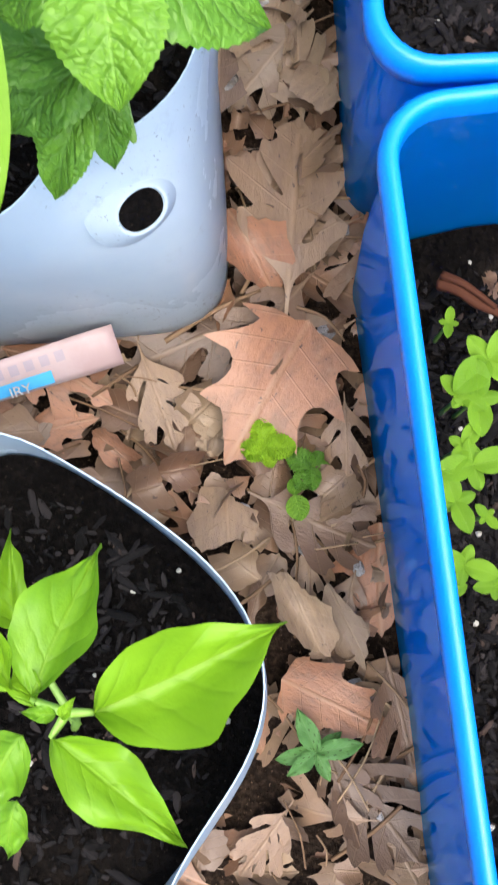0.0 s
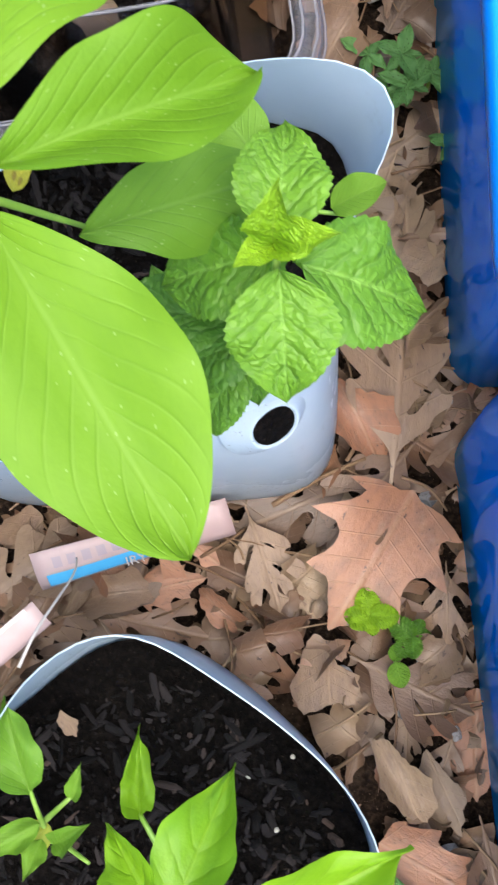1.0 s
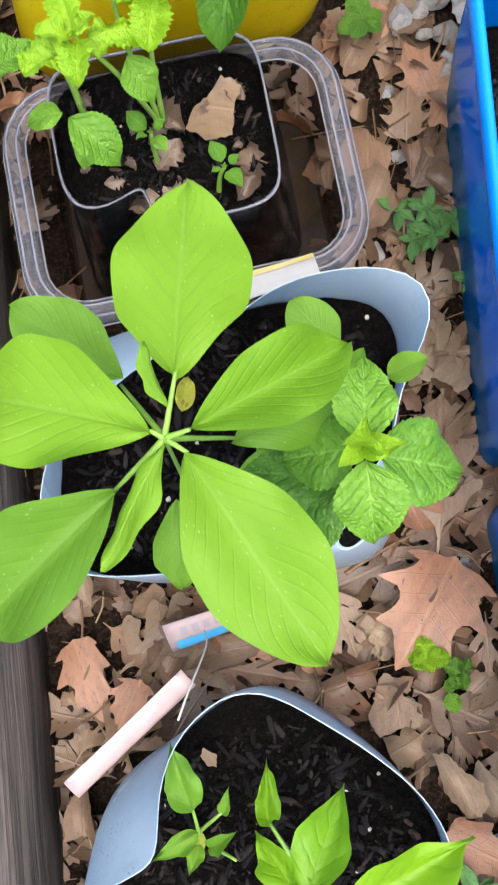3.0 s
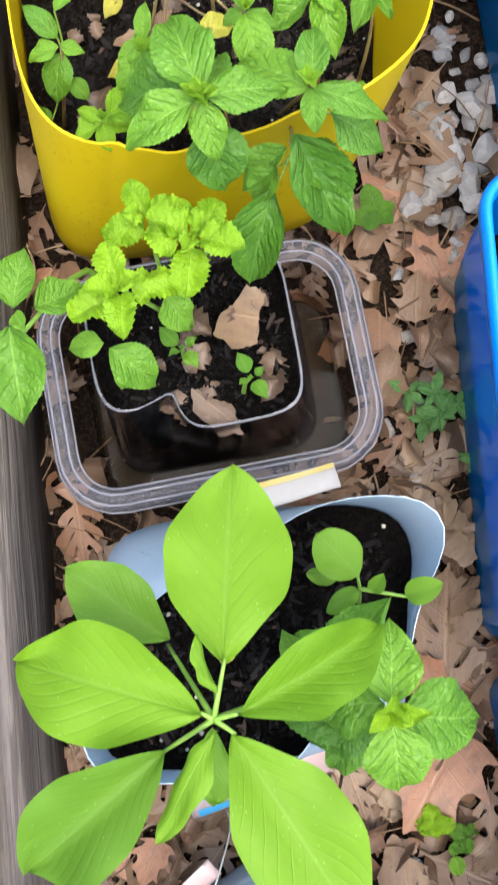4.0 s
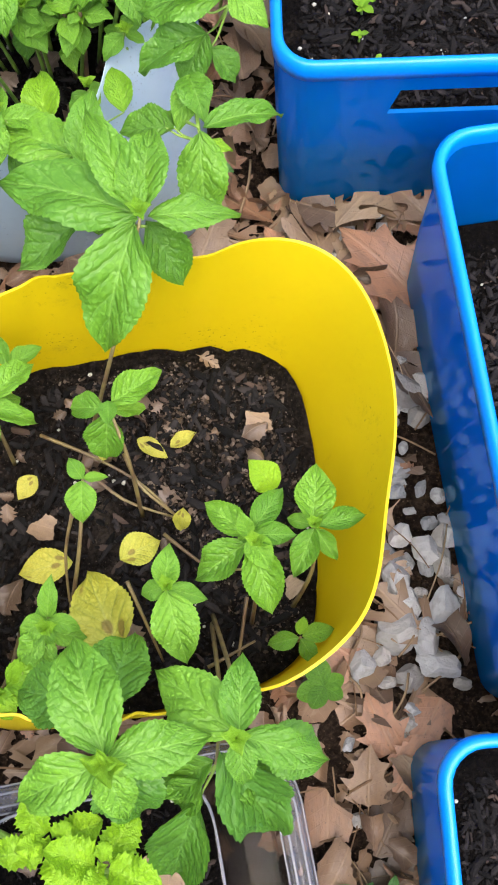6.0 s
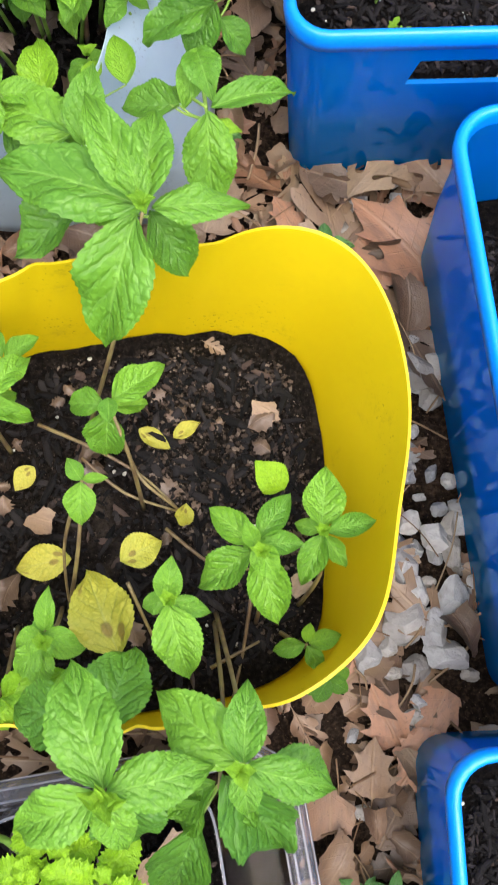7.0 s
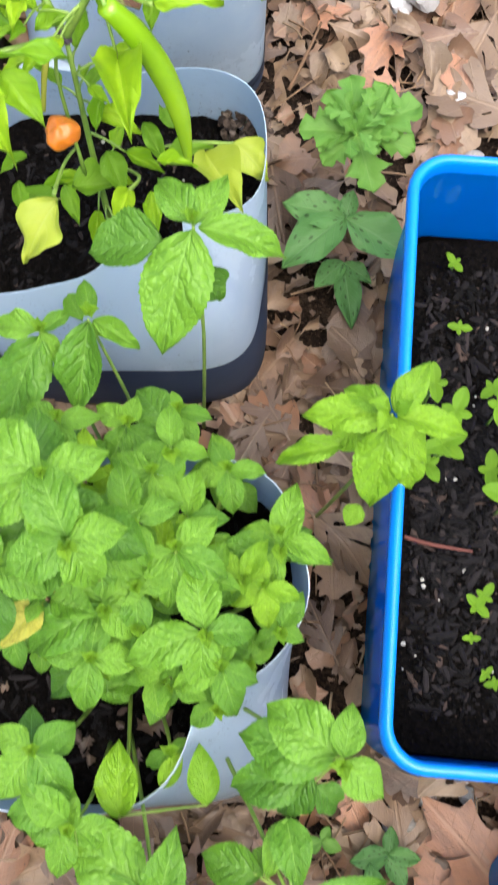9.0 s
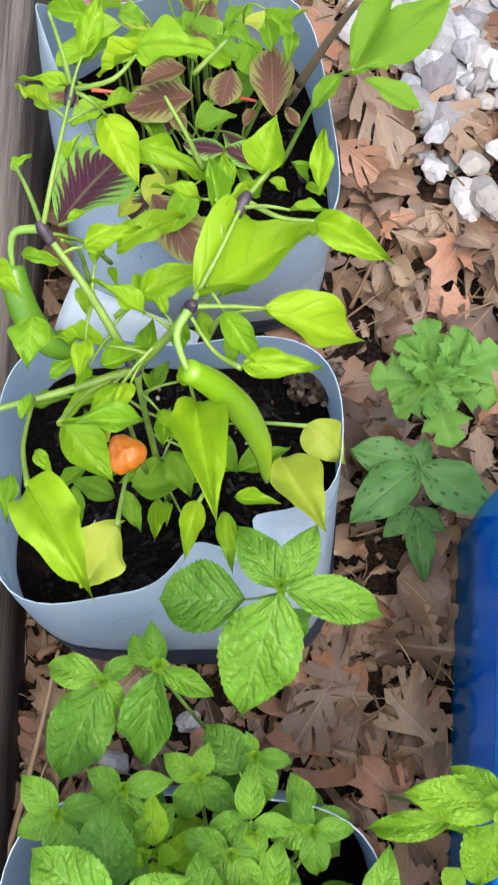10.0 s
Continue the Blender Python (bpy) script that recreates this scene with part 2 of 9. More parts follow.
def rim_material(name, haze_low):
    n = Nodes(name)
    see = n.add("ShaderNodeBsdfTransparent", Color=rgb(0.62, 0.61, 0.63))
    n.set(Base_Color=rgb(0.30, 0.30, 0.34), Roughness=0.10)
    haze = n.math("MULTIPLY_ADD", n.noise(90.0, 3), 0.1, haze_low)
    both = n.add("ShaderNodeMixShader", i0=haze, i1=see.outputs[0], i2=n.shader.outputs[0])
    n.tree.links.new(both.outputs[0], n.out.inputs[0])
    return n.mat


frosted_rim = rim_material("clear_plastic_rim", 0.22)
# hazier plastic for the highlight lines modelled on the tub rim
rim_highlight = rim_material("clear_plastic_edge", 0.5)


def silt_material():
    n = Nodes("brown_silt")
    mud = n.noise(55.0, 7)
    base = n.mix(n.step(mud, 0.38, 0.66), rgb(0.006, 0.0042, 0.0036), rgb(0.026, 0.018, 0.014))
    n.set(Base_Color=base, Roughness=0.75, Normal=n.bump(mud, 0.2, 0.003))
    return n.mat


silt = silt_material()


def soil_material(name, dark, mid, pale):
    n = Nodes(name)
    where = n.add("ShaderNodeTexCoord").outputs["Object"]
    lumps = n.add("ShaderNodeTexVoronoi", Vector=where, Scale=210.0)
    fine = n.noise(420.0, 6, where)
    broad = n.noise(22.0, 5, where)
    base = n.mix(n.step(fine, 0.4, 0.75), dark, mid)
    base = n.mix(n.math("MULTIPLY", n.step(broad, 0.55, 0.72), 0.55), base, pale)
    base = n.mix(n.math("MULTIPLY", n.step(n.noise(700.0, 2, where), 0.67, 0.72), 0.5), base, n.mix(1.0, pale, rgb(2.6, 2.6, 2.6), "MULTIPLY"))
    n.shader.inputs["Specular IOR Level"].default_value = 0.06
    n.set(Base_Color=base, Roughness=0.8, Normal=n.bump(n.math("ADD", lumps.outputs["Distance"], fine), 0.9, 0.005))
    return n.mat


soil = soil_material("potting_soil", rgb(0.0015, 0.0012, 0.001), rgb(0.008, 0.0062, 0.0055), rgb(0.02, 0.0155, 0.012))
dry_soil = soil_material("dry_soil", rgb(0.004, 0.0031, 0.0026), rgb(0.021, 0.016, 0.0132), rgb(0.085, 0.066, 0.052))
earth = soil_material("earth", rgb(0.012, 0.008, 0.006), rgb(0.05, 0.033, 0.022), rgb(0.11, 0.075, 0.05))


def random_value(n, island):
    if island:
        return n.add("ShaderNodeNewGeometry").outputs["Random Per Island"]
    return n.add("ShaderNodeObjectInfo").outputs["Random"]


DEAD_TONES = [(0.0, (0.213, 0.141, 0.084)), (0.15, (0.093, 0.060, 0.039)), (0.3, (0.213, 0.103, 0.054)), (0.45, (0.174, 0.126, 0.082)), (0.6, (0.201, 0.122, 0.073)),
              (0.72, (0.068, 0.044, 0.029)), (0.85, (0.164, 0.095, 0.058)), (1.0, (0.249, 0.179, 0.111))]


def dead_leaf_material(name, island, tones):
    n = Nodes(name)
    uv = n.add("ShaderNodeTexCoord").outputs["UV"]
    axes = n.add("ShaderNodeSeparateXYZ", Vector=uv)
    across = n.math("ABSOLUTE", n.math("MULTIPLY_ADD", axes.outputs[0], 2.0, -1.0))
    phase = n.math("MULTIPLY", n.math("SUBTRACT", axes.outputs[1], n.math("MULTIPLY", across, 0.22)), 6.0)
    side = n.step(n.math("PINGPONG", phase, 0.5), 0.05, 0.0)
    ribs = n.math("MAXIMUM", n.math("MULTIPLY", side, 0.6), n.step(across, 0.06, 0.01))
    base = n.ramp(random_value(n, island), tones)
    mottle = n.noise(4.0, 6) if not island else n.noise(70.0, 6)
    base = n.mix(n.math("MULTIPLY", n.step(mottle, 0.42, 0.68), 0.5), base, rgb(0.13, 0.085, 0.06))
    base = n.mix(n.math("MULTIPLY", ribs, 0.22), base, rgb(0.34, 0.24, 0.15))
    base = n.mix(n.math("MULTIPLY", n.step(n.noise(230.0 if island else 16.0, 2), 0.68, 0.72), 0.8), base, rgb(0.06, 0.04, 0.03))
    pale = n.step(n.noise(3.2 if not island else 45.0, 3), 0.6, 0.72)
    base = n.mix(n.math("MULTIPLY", pale, 0.22), base, rgb(0.33, 0.265, 0.21))
    n.set(Base_Color=base, Roughness=n.math("MULTIPLY_ADD", mottle, 0.3, 0.32), Normal=n.bump(n.math("ADD", n.math("ADD", mottle, n.math("MULTIPLY", ribs, 0.35)), n.math("MULTIPLY", n.noise(300.0 if island else 22.0, 4), 0.4)), 0.5, 0.0016))
    return n.mat


dead_leaf = dead_leaf_material("dead_leaf", False, DEAD_TONES)
dead_leaf_many = dead_leaf_material("dead_leaf_litter", True, DEAD_TONES)
orange_leaf = dead_leaf_material("orange_dead_leaf", False, [(0.0, (0.275, 0.13, 0.07)), (0.5, (0.30, 0.152, 0.088)), (1.0, (0.235, 0.105, 0.056))])
debris = dead_leaf_material("soil_debris", True, [(0.0, (0.05, 0.033, 0.024)), (0.5, (0.08, 0.052, 0.037)), (0.8, (0.12, 0.08, 0.055)), (1.0, (0.17, 0.12, 0.085))])


def stone_material(name, island, tones):
    n = Nodes(name)
    base = n.ramp(random_value(n, island), tones)
    grain = n.noise(70.0 if island else 3.0, 8)
    base = n.mix(n.math("MULTIPLY", n.step(grain, 0.45, 0.7), 0.35), base, n.mix(1.0, base, rgb(0.42, 0.38, 0.34), "MULTIPLY"))
    n.shader.inputs["Specular IOR Level"].default_value = 0.12
    n.set(Base_Color=base, Roughness=0.8, Normal=n.bump(grain, 0.7, 0.004))
    return n.mat


STONE_TONES = [(0.0, (0.36, 0.365, 0.375)), (0.3, (0.44, 0.435, 0.43)), (0.55, (0.26, 0.27, 0.29)), (0.8, (0.36, 0.335, 0.305)), (1.0, (0.19, 0.185, 0.19))]
stone = stone_material("pale_stone", False, STONE_TONES)
BARK_TONES = [(0.0, (0.0018, 0.0016, 0.0016)), (0.45, (0.006, 0.0054, 0.0056)), (0.8, (0.012, 0.0105, 0.0108)), (0.93, (0.022, 0.019, 0.019)), (0.975, (0.045, 0.031, 0.025)), (1.0, (0.075, 0.052, 0.042))]
bark_bits = stone_material("bark_bits", True, BARK_TONES)
CRUMB_TONES = [(0.0, (0.014, 0.010, 0.008)), (0.45, (0.038, 0.027, 0.020)), (0.8, (0.075, 0.055, 0.042)), (1.0, (0.15, 0.12, 0.098))]
crumb_bits = stone_material("earth_crumbs", True, CRUMB_TONES)
TWIG_TONES = [(0.0, (0.21, 0.14, 0.085)), (0.5, (0.14, 0.085, 0.05)), (1.0, (0.3, 0.22, 0.14))]
twig_many = stone_material("dry_twigs", True, TWIG_TONES)
twig_one = stone_material("dry_twig", False, TWIG_TONES)


def wood_material():
    n = Nodes("weathered_wood")
    where = n.add("ShaderNodeTexCoord").outputs["Object"]
    grain = n.noise(60.0, 8, where, 0.7, (1.0, 0.05, 1.0))
    lines = n.noise(190.0, 4, where, 0.6, (1.0, 0.02, 1.0))
    patch = n.noise(9.0, 5, where, 0.6, (1.0, 0.3, 1.0))
    base = n.mix(n.step(grain, 0.38, 0.62), rgb(0.03, 0.024, 0.021), rgb(0.135, 0.115, 0.10))
    base = n.mix(n.math("MULTIPLY", n.step(patch, 0.5, 0.7), 0.35), base, rgb(0.11, 0.08, 0.065))
    base = n.mix(n.math("MULTIPLY", n.step(lines, 0.54, 0.62), 0.7), base, rgb(0.03, 0.024, 0.02))
    n.set(Base_Color=base, Roughness=0.85, Normal=n.bump(n.math("ADD", grain, lines), 0.8, 0.004))
    return n.mat


wood = wood_material()


def plain(name, colour, tone, rough=0.5, metal=0.0, scale=40.0):
    n = Nodes(name)
    grain = n.noise(scale, 5)
    n.set(Base_Color=n.mix(n.step(grain, 0.35, 0.7), colour, tone), Roughness=rough, Metallic=metal, Normal=n.bump(grain, 0.2, 0.002))
    return n.mat


paper_pink = plain("pink_paper", rgb(0.30, 0.215, 0.21), rgb(0.36, 0.28, 0.275), 0.55)
paper_white = plain("white_paper", rgb(0.36, 0.345, 0.32), rgb(0.41, 0.395, 0.37), 0.6)
paper_yellow = plain("yellow_edge", rgb(0.5, 0.40, 0.12), rgb(0.52, 0.46, 0.22), 0.55)
ink_blue = plain("blue_ink", rgb(0.04, 0.28, 0.55), rgb(0.06, 0.36, 0.62), 0.5)
ink_grey = plain("grey_ink", rgb(0.22, 0.19, 0.23), rgb(0.28, 0.24, 0.27), 0.6)
ink_black = plain("black_ink", rgb(0.03, 0.03, 0.035), rgb(0.05, 0.05, 0.05), 0.6)
pepper_skin = plain("green_pepper_skin", rgb(0.17, 0.33, 0.008), rgb(0.23, 0.38, 0.012), 0.22, 0.0, 14.0)
pepper_skin_dark = plain("dark_pepper_skin", rgb(0.075, 0.19, 0.012), rgb(0.11, 0.24, 0.015), 0.25, 0.0, 14.0)
orange_skin = plain("orange_pepper_skin", rgb(0.5, 0.13, 0.008), rgb(0.55, 0.2, 0.012), 0.3, 0.0, 20.0)
red_cord = plain("red_cord", rgb(0.55, 0.06, 0.03), rgb(0.65, 0.10, 0.05), 0.5)
lath = plain("sawn_lath", rgb(0.30, 0.19, 0.10), rgb(0.40, 0.28, 0.17), 0.75, 0.0, 60.0)
pale_resin = plain("white_cut_end", rgb(0.32, 0.31, 0.27), rgb(0.38, 0.37, 0.32), 0.7)

# ---- geometry helpers ----


ROOTED = set()


def under(ob, parent):
    """Makes ob a part; parts of a plant are laid out in the place's own metres."""
    ob.parent = parent
    if parent and parent.name in ROOTED:
        ob.matrix_parent_inverse = parent.matrix_world.inverted()


def part(name, bm, material, parent=None, label="", smooth=True):
    """Links a bmesh as one mesh object under a thing or a part."""
    mesh = bpy.data.meshes.new(name)
    bm.to_mesh(mesh)
    bm.free()
    return piece(name, mesh, material, parent, label, smooth)


def piece(name, mesh, material, parent=None, label="", smooth=True):
    if material and not mesh.materials:
        mesh.materials.append(material)
    if smooth:
        mesh.shade_smooth()
    ob = new(name, mesh)
    under(ob, parent)
    if label:
        tagged(ob, label)
    return ob


def thing(name, label, category, group="", at=(0, 0, 0), turn=0.0):
    ob = tagged(new(name), label, category, group)
    ob.matrix_world = pose(*at, 0, 0, turn)
    bpy.context.view_layer.update()
    return ob


def smooth_step(x):
    x = min(1.0, max(0.0, x))
    return x * x * (3 - 2 * x)


def rounded(angle, hw, hd, power):
    """A point of a rounded rectangle in the direction of the angle."""
    c, s = math.cos(angle), math.sin(angle)
    r = (abs(c / hw) ** power + abs(s / hd) ** power) ** (-1 / power)
    return r * c, r * s


def bridge(bm, rows, closed=True):
    for a, b in zip(rows, rows[1:]):
        n = len(a)
        for i in range(n if closed else n - 1):
            j = (i + 1) % n
            bm.faces.new((a[i], a[j], b[j], b[i]))


def tube(bm, points, radii, sides=7):
    """A tapered tube along a smoothed run of points, closed at both ends."""
    pts = [Vector(p) for p in points]
    fine, fine_r = [], []
    for i in range(len(pts) - 1):
        p0, p1, p2, p3 = pts[max(i - 1, 0)], pts[i], pts[i + 1], pts[min(i + 2, len(pts) - 1)]
        for k in range(4):
            t = k / 4
            fine.append(0.5 * ((2 * p1) + (p2 - p0) * t + (2 * p0 - 5 * p1 + 4 * p2 - p3) * t * t + (3 * p1 - p0 - 3 * p2 + p3) * t ** 3))
            fine_r.append(radii[i] * (1 - t) + radii[i + 1] * t)
    fine.append(pts[-1])
    fine_r.append(radii[-1])
    rows, side = [], None
    for i, p in enumerate(fine):
        way = (fine[min(i + 1, len(fine) - 1)] - fine[max(i - 1, 0)]).normalized()
        other = way.cross(side if side else Vector((0.31, 0.52, 0.79))).normalized()
        side = other.cross(way)
        rows.append([bm.verts.new(p + fine_r[i] * (side * math.cos(a) + other * math.sin(a))) for a in (2 * math.pi * k / sides for k in range(sides))])
    bridge(bm, rows)
    bm.faces.new(reversed(rows[0]))
    bm.faces.new(rows[-1])
    return bm


def box(bm, x0, y0, z0, x1, y1, z1, bevel=0.0):
    made = bmesh.ops.create_cube(bm, size=1.0)["verts"]
    for v in made:
        v.co = Vector(((x0 + x1) / 2 + v.co.x * (x1 - x0), (y0 + y1) / 2 + v.co.y * (y1 - y0), (z0 + z1) / 2 + v.co.z * (z1 - z0)))
    if bevel:
        edges = list({e for v in made for e in v.link_edges})
        bmesh.ops.bevel(bm, geom=edges, offset=bevel, segments=2, affect="EDGES", profile=0.6)
    return bm


# ---- leaves ----

def outline(kind, u):
    """Half the width of a leaf of that kind at u along its length, 1 at the widest."""
    if kind == "mint":
        w = math.sin(math.pi * min(1.0, u ** 0.76)) ** 0.92
        return w * (0.94 + 0.075 * ((u * 16) % 1.0))
    if kind == "frill":
        w = math.sin(math.pi * u ** 0.78) ** 0.5
        return w * (1 - 0.17 * abs(math.sin(u * 30)))
    if kind == "broad":
        return max(0.0, math.sin(math.pi * u ** 1.04)) ** 0.74 * (1 + 0.012 * math.sin(21 * u + 1)) * (0.86 + 0.14 * smooth_step(u / 0.35))
    if kind == "pepper":
        return (math.sin(math.pi * min(1, u ** 0.64)) ** 1.2) * (1 + 0.035 * math.sin(17 * u + 1) + 0.02 * math.sin(31 * u))
    if kind == "round":
        return max(0.0, math.sin(math.pi * u ** 0.9)) ** 0.6
    if kind == "weed":
        return max(0.0, math.sin(math.pi * u ** 0.8)) ** 0.8
    if kind == "lobed":
        lobe = (0.56 + 0.44 * (0.5 - 0.5 * math.cos(2 * math.pi * (u * 2.7 + 0.12))) ** 0.8) * (0.95 + 0.05 * math.sin(52 * u))
        return max(0.0, math.sin(math.pi * u ** 0.85)) ** 0.5 * lobe
    if kind == "dry_oval":
        return max(0.0, math.sin(math.pi * u ** 0.9)) ** 0.7 * (1 + 0.06 * math.sin(23 * u) + 0.05 * math.sin(9 * u))
    return math.sin(math.pi * u)


def leaf_grid(kind, seed, arch, cup, wave, steps=30, half=4, forward=0.0, bend=0.0):
    """Points, faces and leaf coordinates of one leaf: length 1 along y, half width 1 along x."""
    r = random.Random(seed)
    p1, p2, p3 = r.uniform(0, 6), r.uniform(0, 6), r.uniform(0, 6)
    points, faces, coords = [], [], []
    for i in range(steps + 1):
        u = i / steps
        dry = kind == "dry_oval"
        for j in range(-half, half + 1):
            v = j / half
            w = max(0.012, outline(kind, min(1.0, max(0.0, u + (0.05 * math.sin(p3) if dry and v < 0 else 0.0))))) if 0 < i < steps else 0.012
            y = u + forward * abs(v) * w * (1 - u)
            z = arch * 4 * u * (1 - u) + cup * abs(v) ** 1.4 * w
            if dry:
                z += wave * (1.4 * math.sin(4 * u + p1 + 1.5 * v) * abs(v) + 0.8 * math.sin(3 * u + p2 + 2 * v))
            else:
                z += wave * (math.sin(9 * u + p1 + 2 * v) * abs(v) + 0.6 * math.sin(17 * u + p2) * v * v + 0.5 * math.sin(5 * v + p3))
            z += bend * u * u
            if kind == "broad":
                z -= 0.0018 * (1 - abs(v)) ** 0.5 * abs(v) ** 0.5 * math.cos(2 * math.pi * 9 * (u - 0.405 * abs(v)))
            if kind in ("mint", "frill"):
                z -= 0.0034 * (1 - 0.5 * abs(v)) * abs(v) ** 0.4 * math.cos(2 * math.pi * 6 * (u - 0.315 * abs(v)))
                z -= 0.002 * math.sin(2 * math.pi * 15 * u + 3 * p1) * math.sin(2 * math.pi * 2.5 * v + p2) * (1 - u)
                z += 0.03 * abs(v) * w - 0.05 * u * u
            x = v * w * (1 - 0.10 * abs(cup))
            points.append((x, y, z))
            coords.append((v * 0.5 + 0.5, u))
    n = 2 * half + 1
    for i in range(steps):
        for j in range(2 * half):
            a = i * n + j
            faces.append((a, a + 1, a + n + 1, a + n))
    return points, faces, coords


def leaf_mesh(name, *grid):
    points, faces, coords = leaf_grid(*grid)
    mesh = bpy.data.meshes.new(name)
    mesh.from_pydata(points, [], faces)
    layer = mesh.uv_layers.new()
    for loop in mesh.loops:
        layer.data[loop.index].uv = coords[loop.vertex_index]
    mesh.shade_smooth()
    return mesh


LEAF_SHAPES = {
    "mint": [(0.05, 0.10, 0.03), (0.09, -0.04, 0.04), (0.02, 0.2, 0.035), (0.10, 0.12, 0.05), (0.13, 0.06, 0.04), (0.0, 0.16, 0.05)],
    "frill": [(0.08, 0.14, 0.10), (0.12, -0.08, 0.12), (0.05, 0.22, 0.09)],
    "broad": [(0.04, 0.06, 0.03), (0.07, 0.12, 0.038), (0.02, -0.05, 0.03), (0.06, 0.2, 0.04)],
    "pepper": [(0.05, 0.20, 0.05), (0.10, 0.10, 0.075), (0.03, 0.30, 0.06), (0.14, 0.05, 0.08)],
    "round": [(0.05, 0.10, 0.02), (0.02, -0.08, 0.03)],
    "weed": [(0.06, 0.12, 0.04), (0.03, 0.05, 0.05)],
    "lobed": [(0.06, 0.10, 0.05), (0.03, 0.18, 0.06)],
}
LEAF_BANK = {}


def living_leaf(plant, kind, material, base, tip, ratio, roll=0.0, bank=0):
    """One leaf as a part of its plant, from its base to its tip; ratio is width over length."""
    key = (kind, material.name)
    if key not in LEAF_BANK:
        LEAF_BANK[key] = []
        for i, (arch, cup, wave) in enumerate(LEAF_SHAPES[kind]):
            steps = 64 if kind == "mint" else 48 if kind in ("frill", "broad", "lobed") else 24
            mesh = leaf_mesh("leaf", kind, 11 * i + len(kind), arch, cup, wave, steps, 4, 0.35 if kind == "lobed" else 0.0)
            mesh.materials.append(material)
            LEAF_BANK[key].append(mesh)
    a, b = Vector(base), Vector(tip)
    y = b - a
    length = y.length
    y.normalize()
    x = y.cross(Vector((0, 0, 1)))
    x = x.normalized() if x.length > 0.05 else Vector((1, 0, 0))
    z = x.cross(y)
    turn = Matrix.Rotation(radians(roll), 3, y)
    x, z = turn @ x, turn @ z
    ob = new("leaf", LEAF_BANK[key][bank % len(LEAF_BANK[key])])
    half = length * ratio * (0.42 if kind == "pepper" else 0.5)
    ob.matrix_world = Matrix((
        (x.x * half, y.x * length, z.x * length, a.x), (x.y * half, y.y * length, z.y * length, a.y), (x.z * half, y.z * length, z.z * length, a.z), (0, 0, 0, 1)))
    under(ob, plant)
    return ob


def stems(plant, runs, material, thick=0.0016, name="stem"):
    for run in runs:
        bm = bmesh.new()
        tube(bm, run, [thick * (1 - 0.45 * i / max(1, len(run) - 1)) for i in range(len(run))])
        part(name, bm, material, plant)


def sprig(plant, base, tip, phase, pairs, length, ratio=0.62, leaf=None, kind="mint", gap=0.016, droop=18.0, old=None, grow=1.0, stem=None):
    """A mint shoot: a stem from base to tip with crossed pairs of leaves, smallest at the tip."""
    leaf = leaf or mint_green
    a, b = Vector(base), Vector(tip)
    middle = (a + b) / 2 + Vector(((a.y - b.y) * 0.15, (b.x - a.x) * 0.15, 0.15 * (b - a).length))
    stems(plant, [[a, middle, b]], stem or stem_green, 0.0015)
    r = random.Random(int(abs(b.x * 7919 + b.y * 104729) * 1000) + pairs)
    axis = (b - middle).normalized()
    for k in range(pairs):
        node = b - axis * gap * max(0, 0.5 * k - 0.4, k - 1.4) if k * gap < (b - middle).length else middle + (a - middle) * min(0.8, (k * gap - (b - middle).length) / max(0.02, (a - middle).length))
        size = length * (0.5, 0.85, 1.0, 0.95, 0.85, 0.75)[min(k, 5)] * (grow if k > 1 else 1)
        rise = (38, 12, -6, -droop, -droop - 8, -droop - 12)[min(k, 5)]
        for half in (0, 180):
            azimuth = radians(phase + 90 * k + half + r.uniform(-14, 14))
            lift = radians(rise + r.uniform(-9, 9))
            s = size * r.uniform(0.86, 1.1)
            way = Vector((math.cos(azimuth) * math.cos(lift), math.sin(azimuth) * math.cos(lift), math.sin(lift)))
            way = (way + 0.25 * Vector((axis.x, axis.y, 0))).normalized()
            mat = old if old and k >= 2 else leaf
            living_leaf(plant, kind, mat, node + way * 0.003, node + way * (s + 0.003), ratio * r.uniform(0.92, 1.1), r.uniform(-18, 18), r.randrange(9))
    if pairs > 1:
        for half in range(4):
            azimuth = radians(phase + 45 + 90 * half)
            way = Vector((math.cos(azimuth) * 0.6, math.sin(azimuth) * 0.6, 0.8))
            living_leaf(plant, kind, leaf, b, b + way * length * 0.2, 0.6, r.uniform(-20, 20), half)


# ---- the setting ----


def ground_height(x, y):
    return 0.004 * noise.noise((x * 9, y * 9, 0)) + 0.002 * noise.noise((x * 30, y * 30, 4))


def make_ground():
    bm = bmesh.new()
    xs = [-60, -12, -3, -1] + [-0.5 + 0.025 * i for i in range(41)] + [1, 3, 12, 60]
    ys = [-60, -12, -3, -0.8] + [-0.4 + 0.025 * i for i in range(81)] + [2.2, 4, 14, 60]
    rows = [[bm.verts.new((x, y, ground_height(x, y) - 0.004)) for x in xs] for y in ys]
    bridge(bm, rows, False)
    bmesh.ops.reverse_faces(bm, faces=[f for f in bm.faces if f.normal.z < 0])
    tagged(part("ground", bm, earth), "dark earth strewn with dry leaves and twigs", "ground", kind="structure")


make_ground()


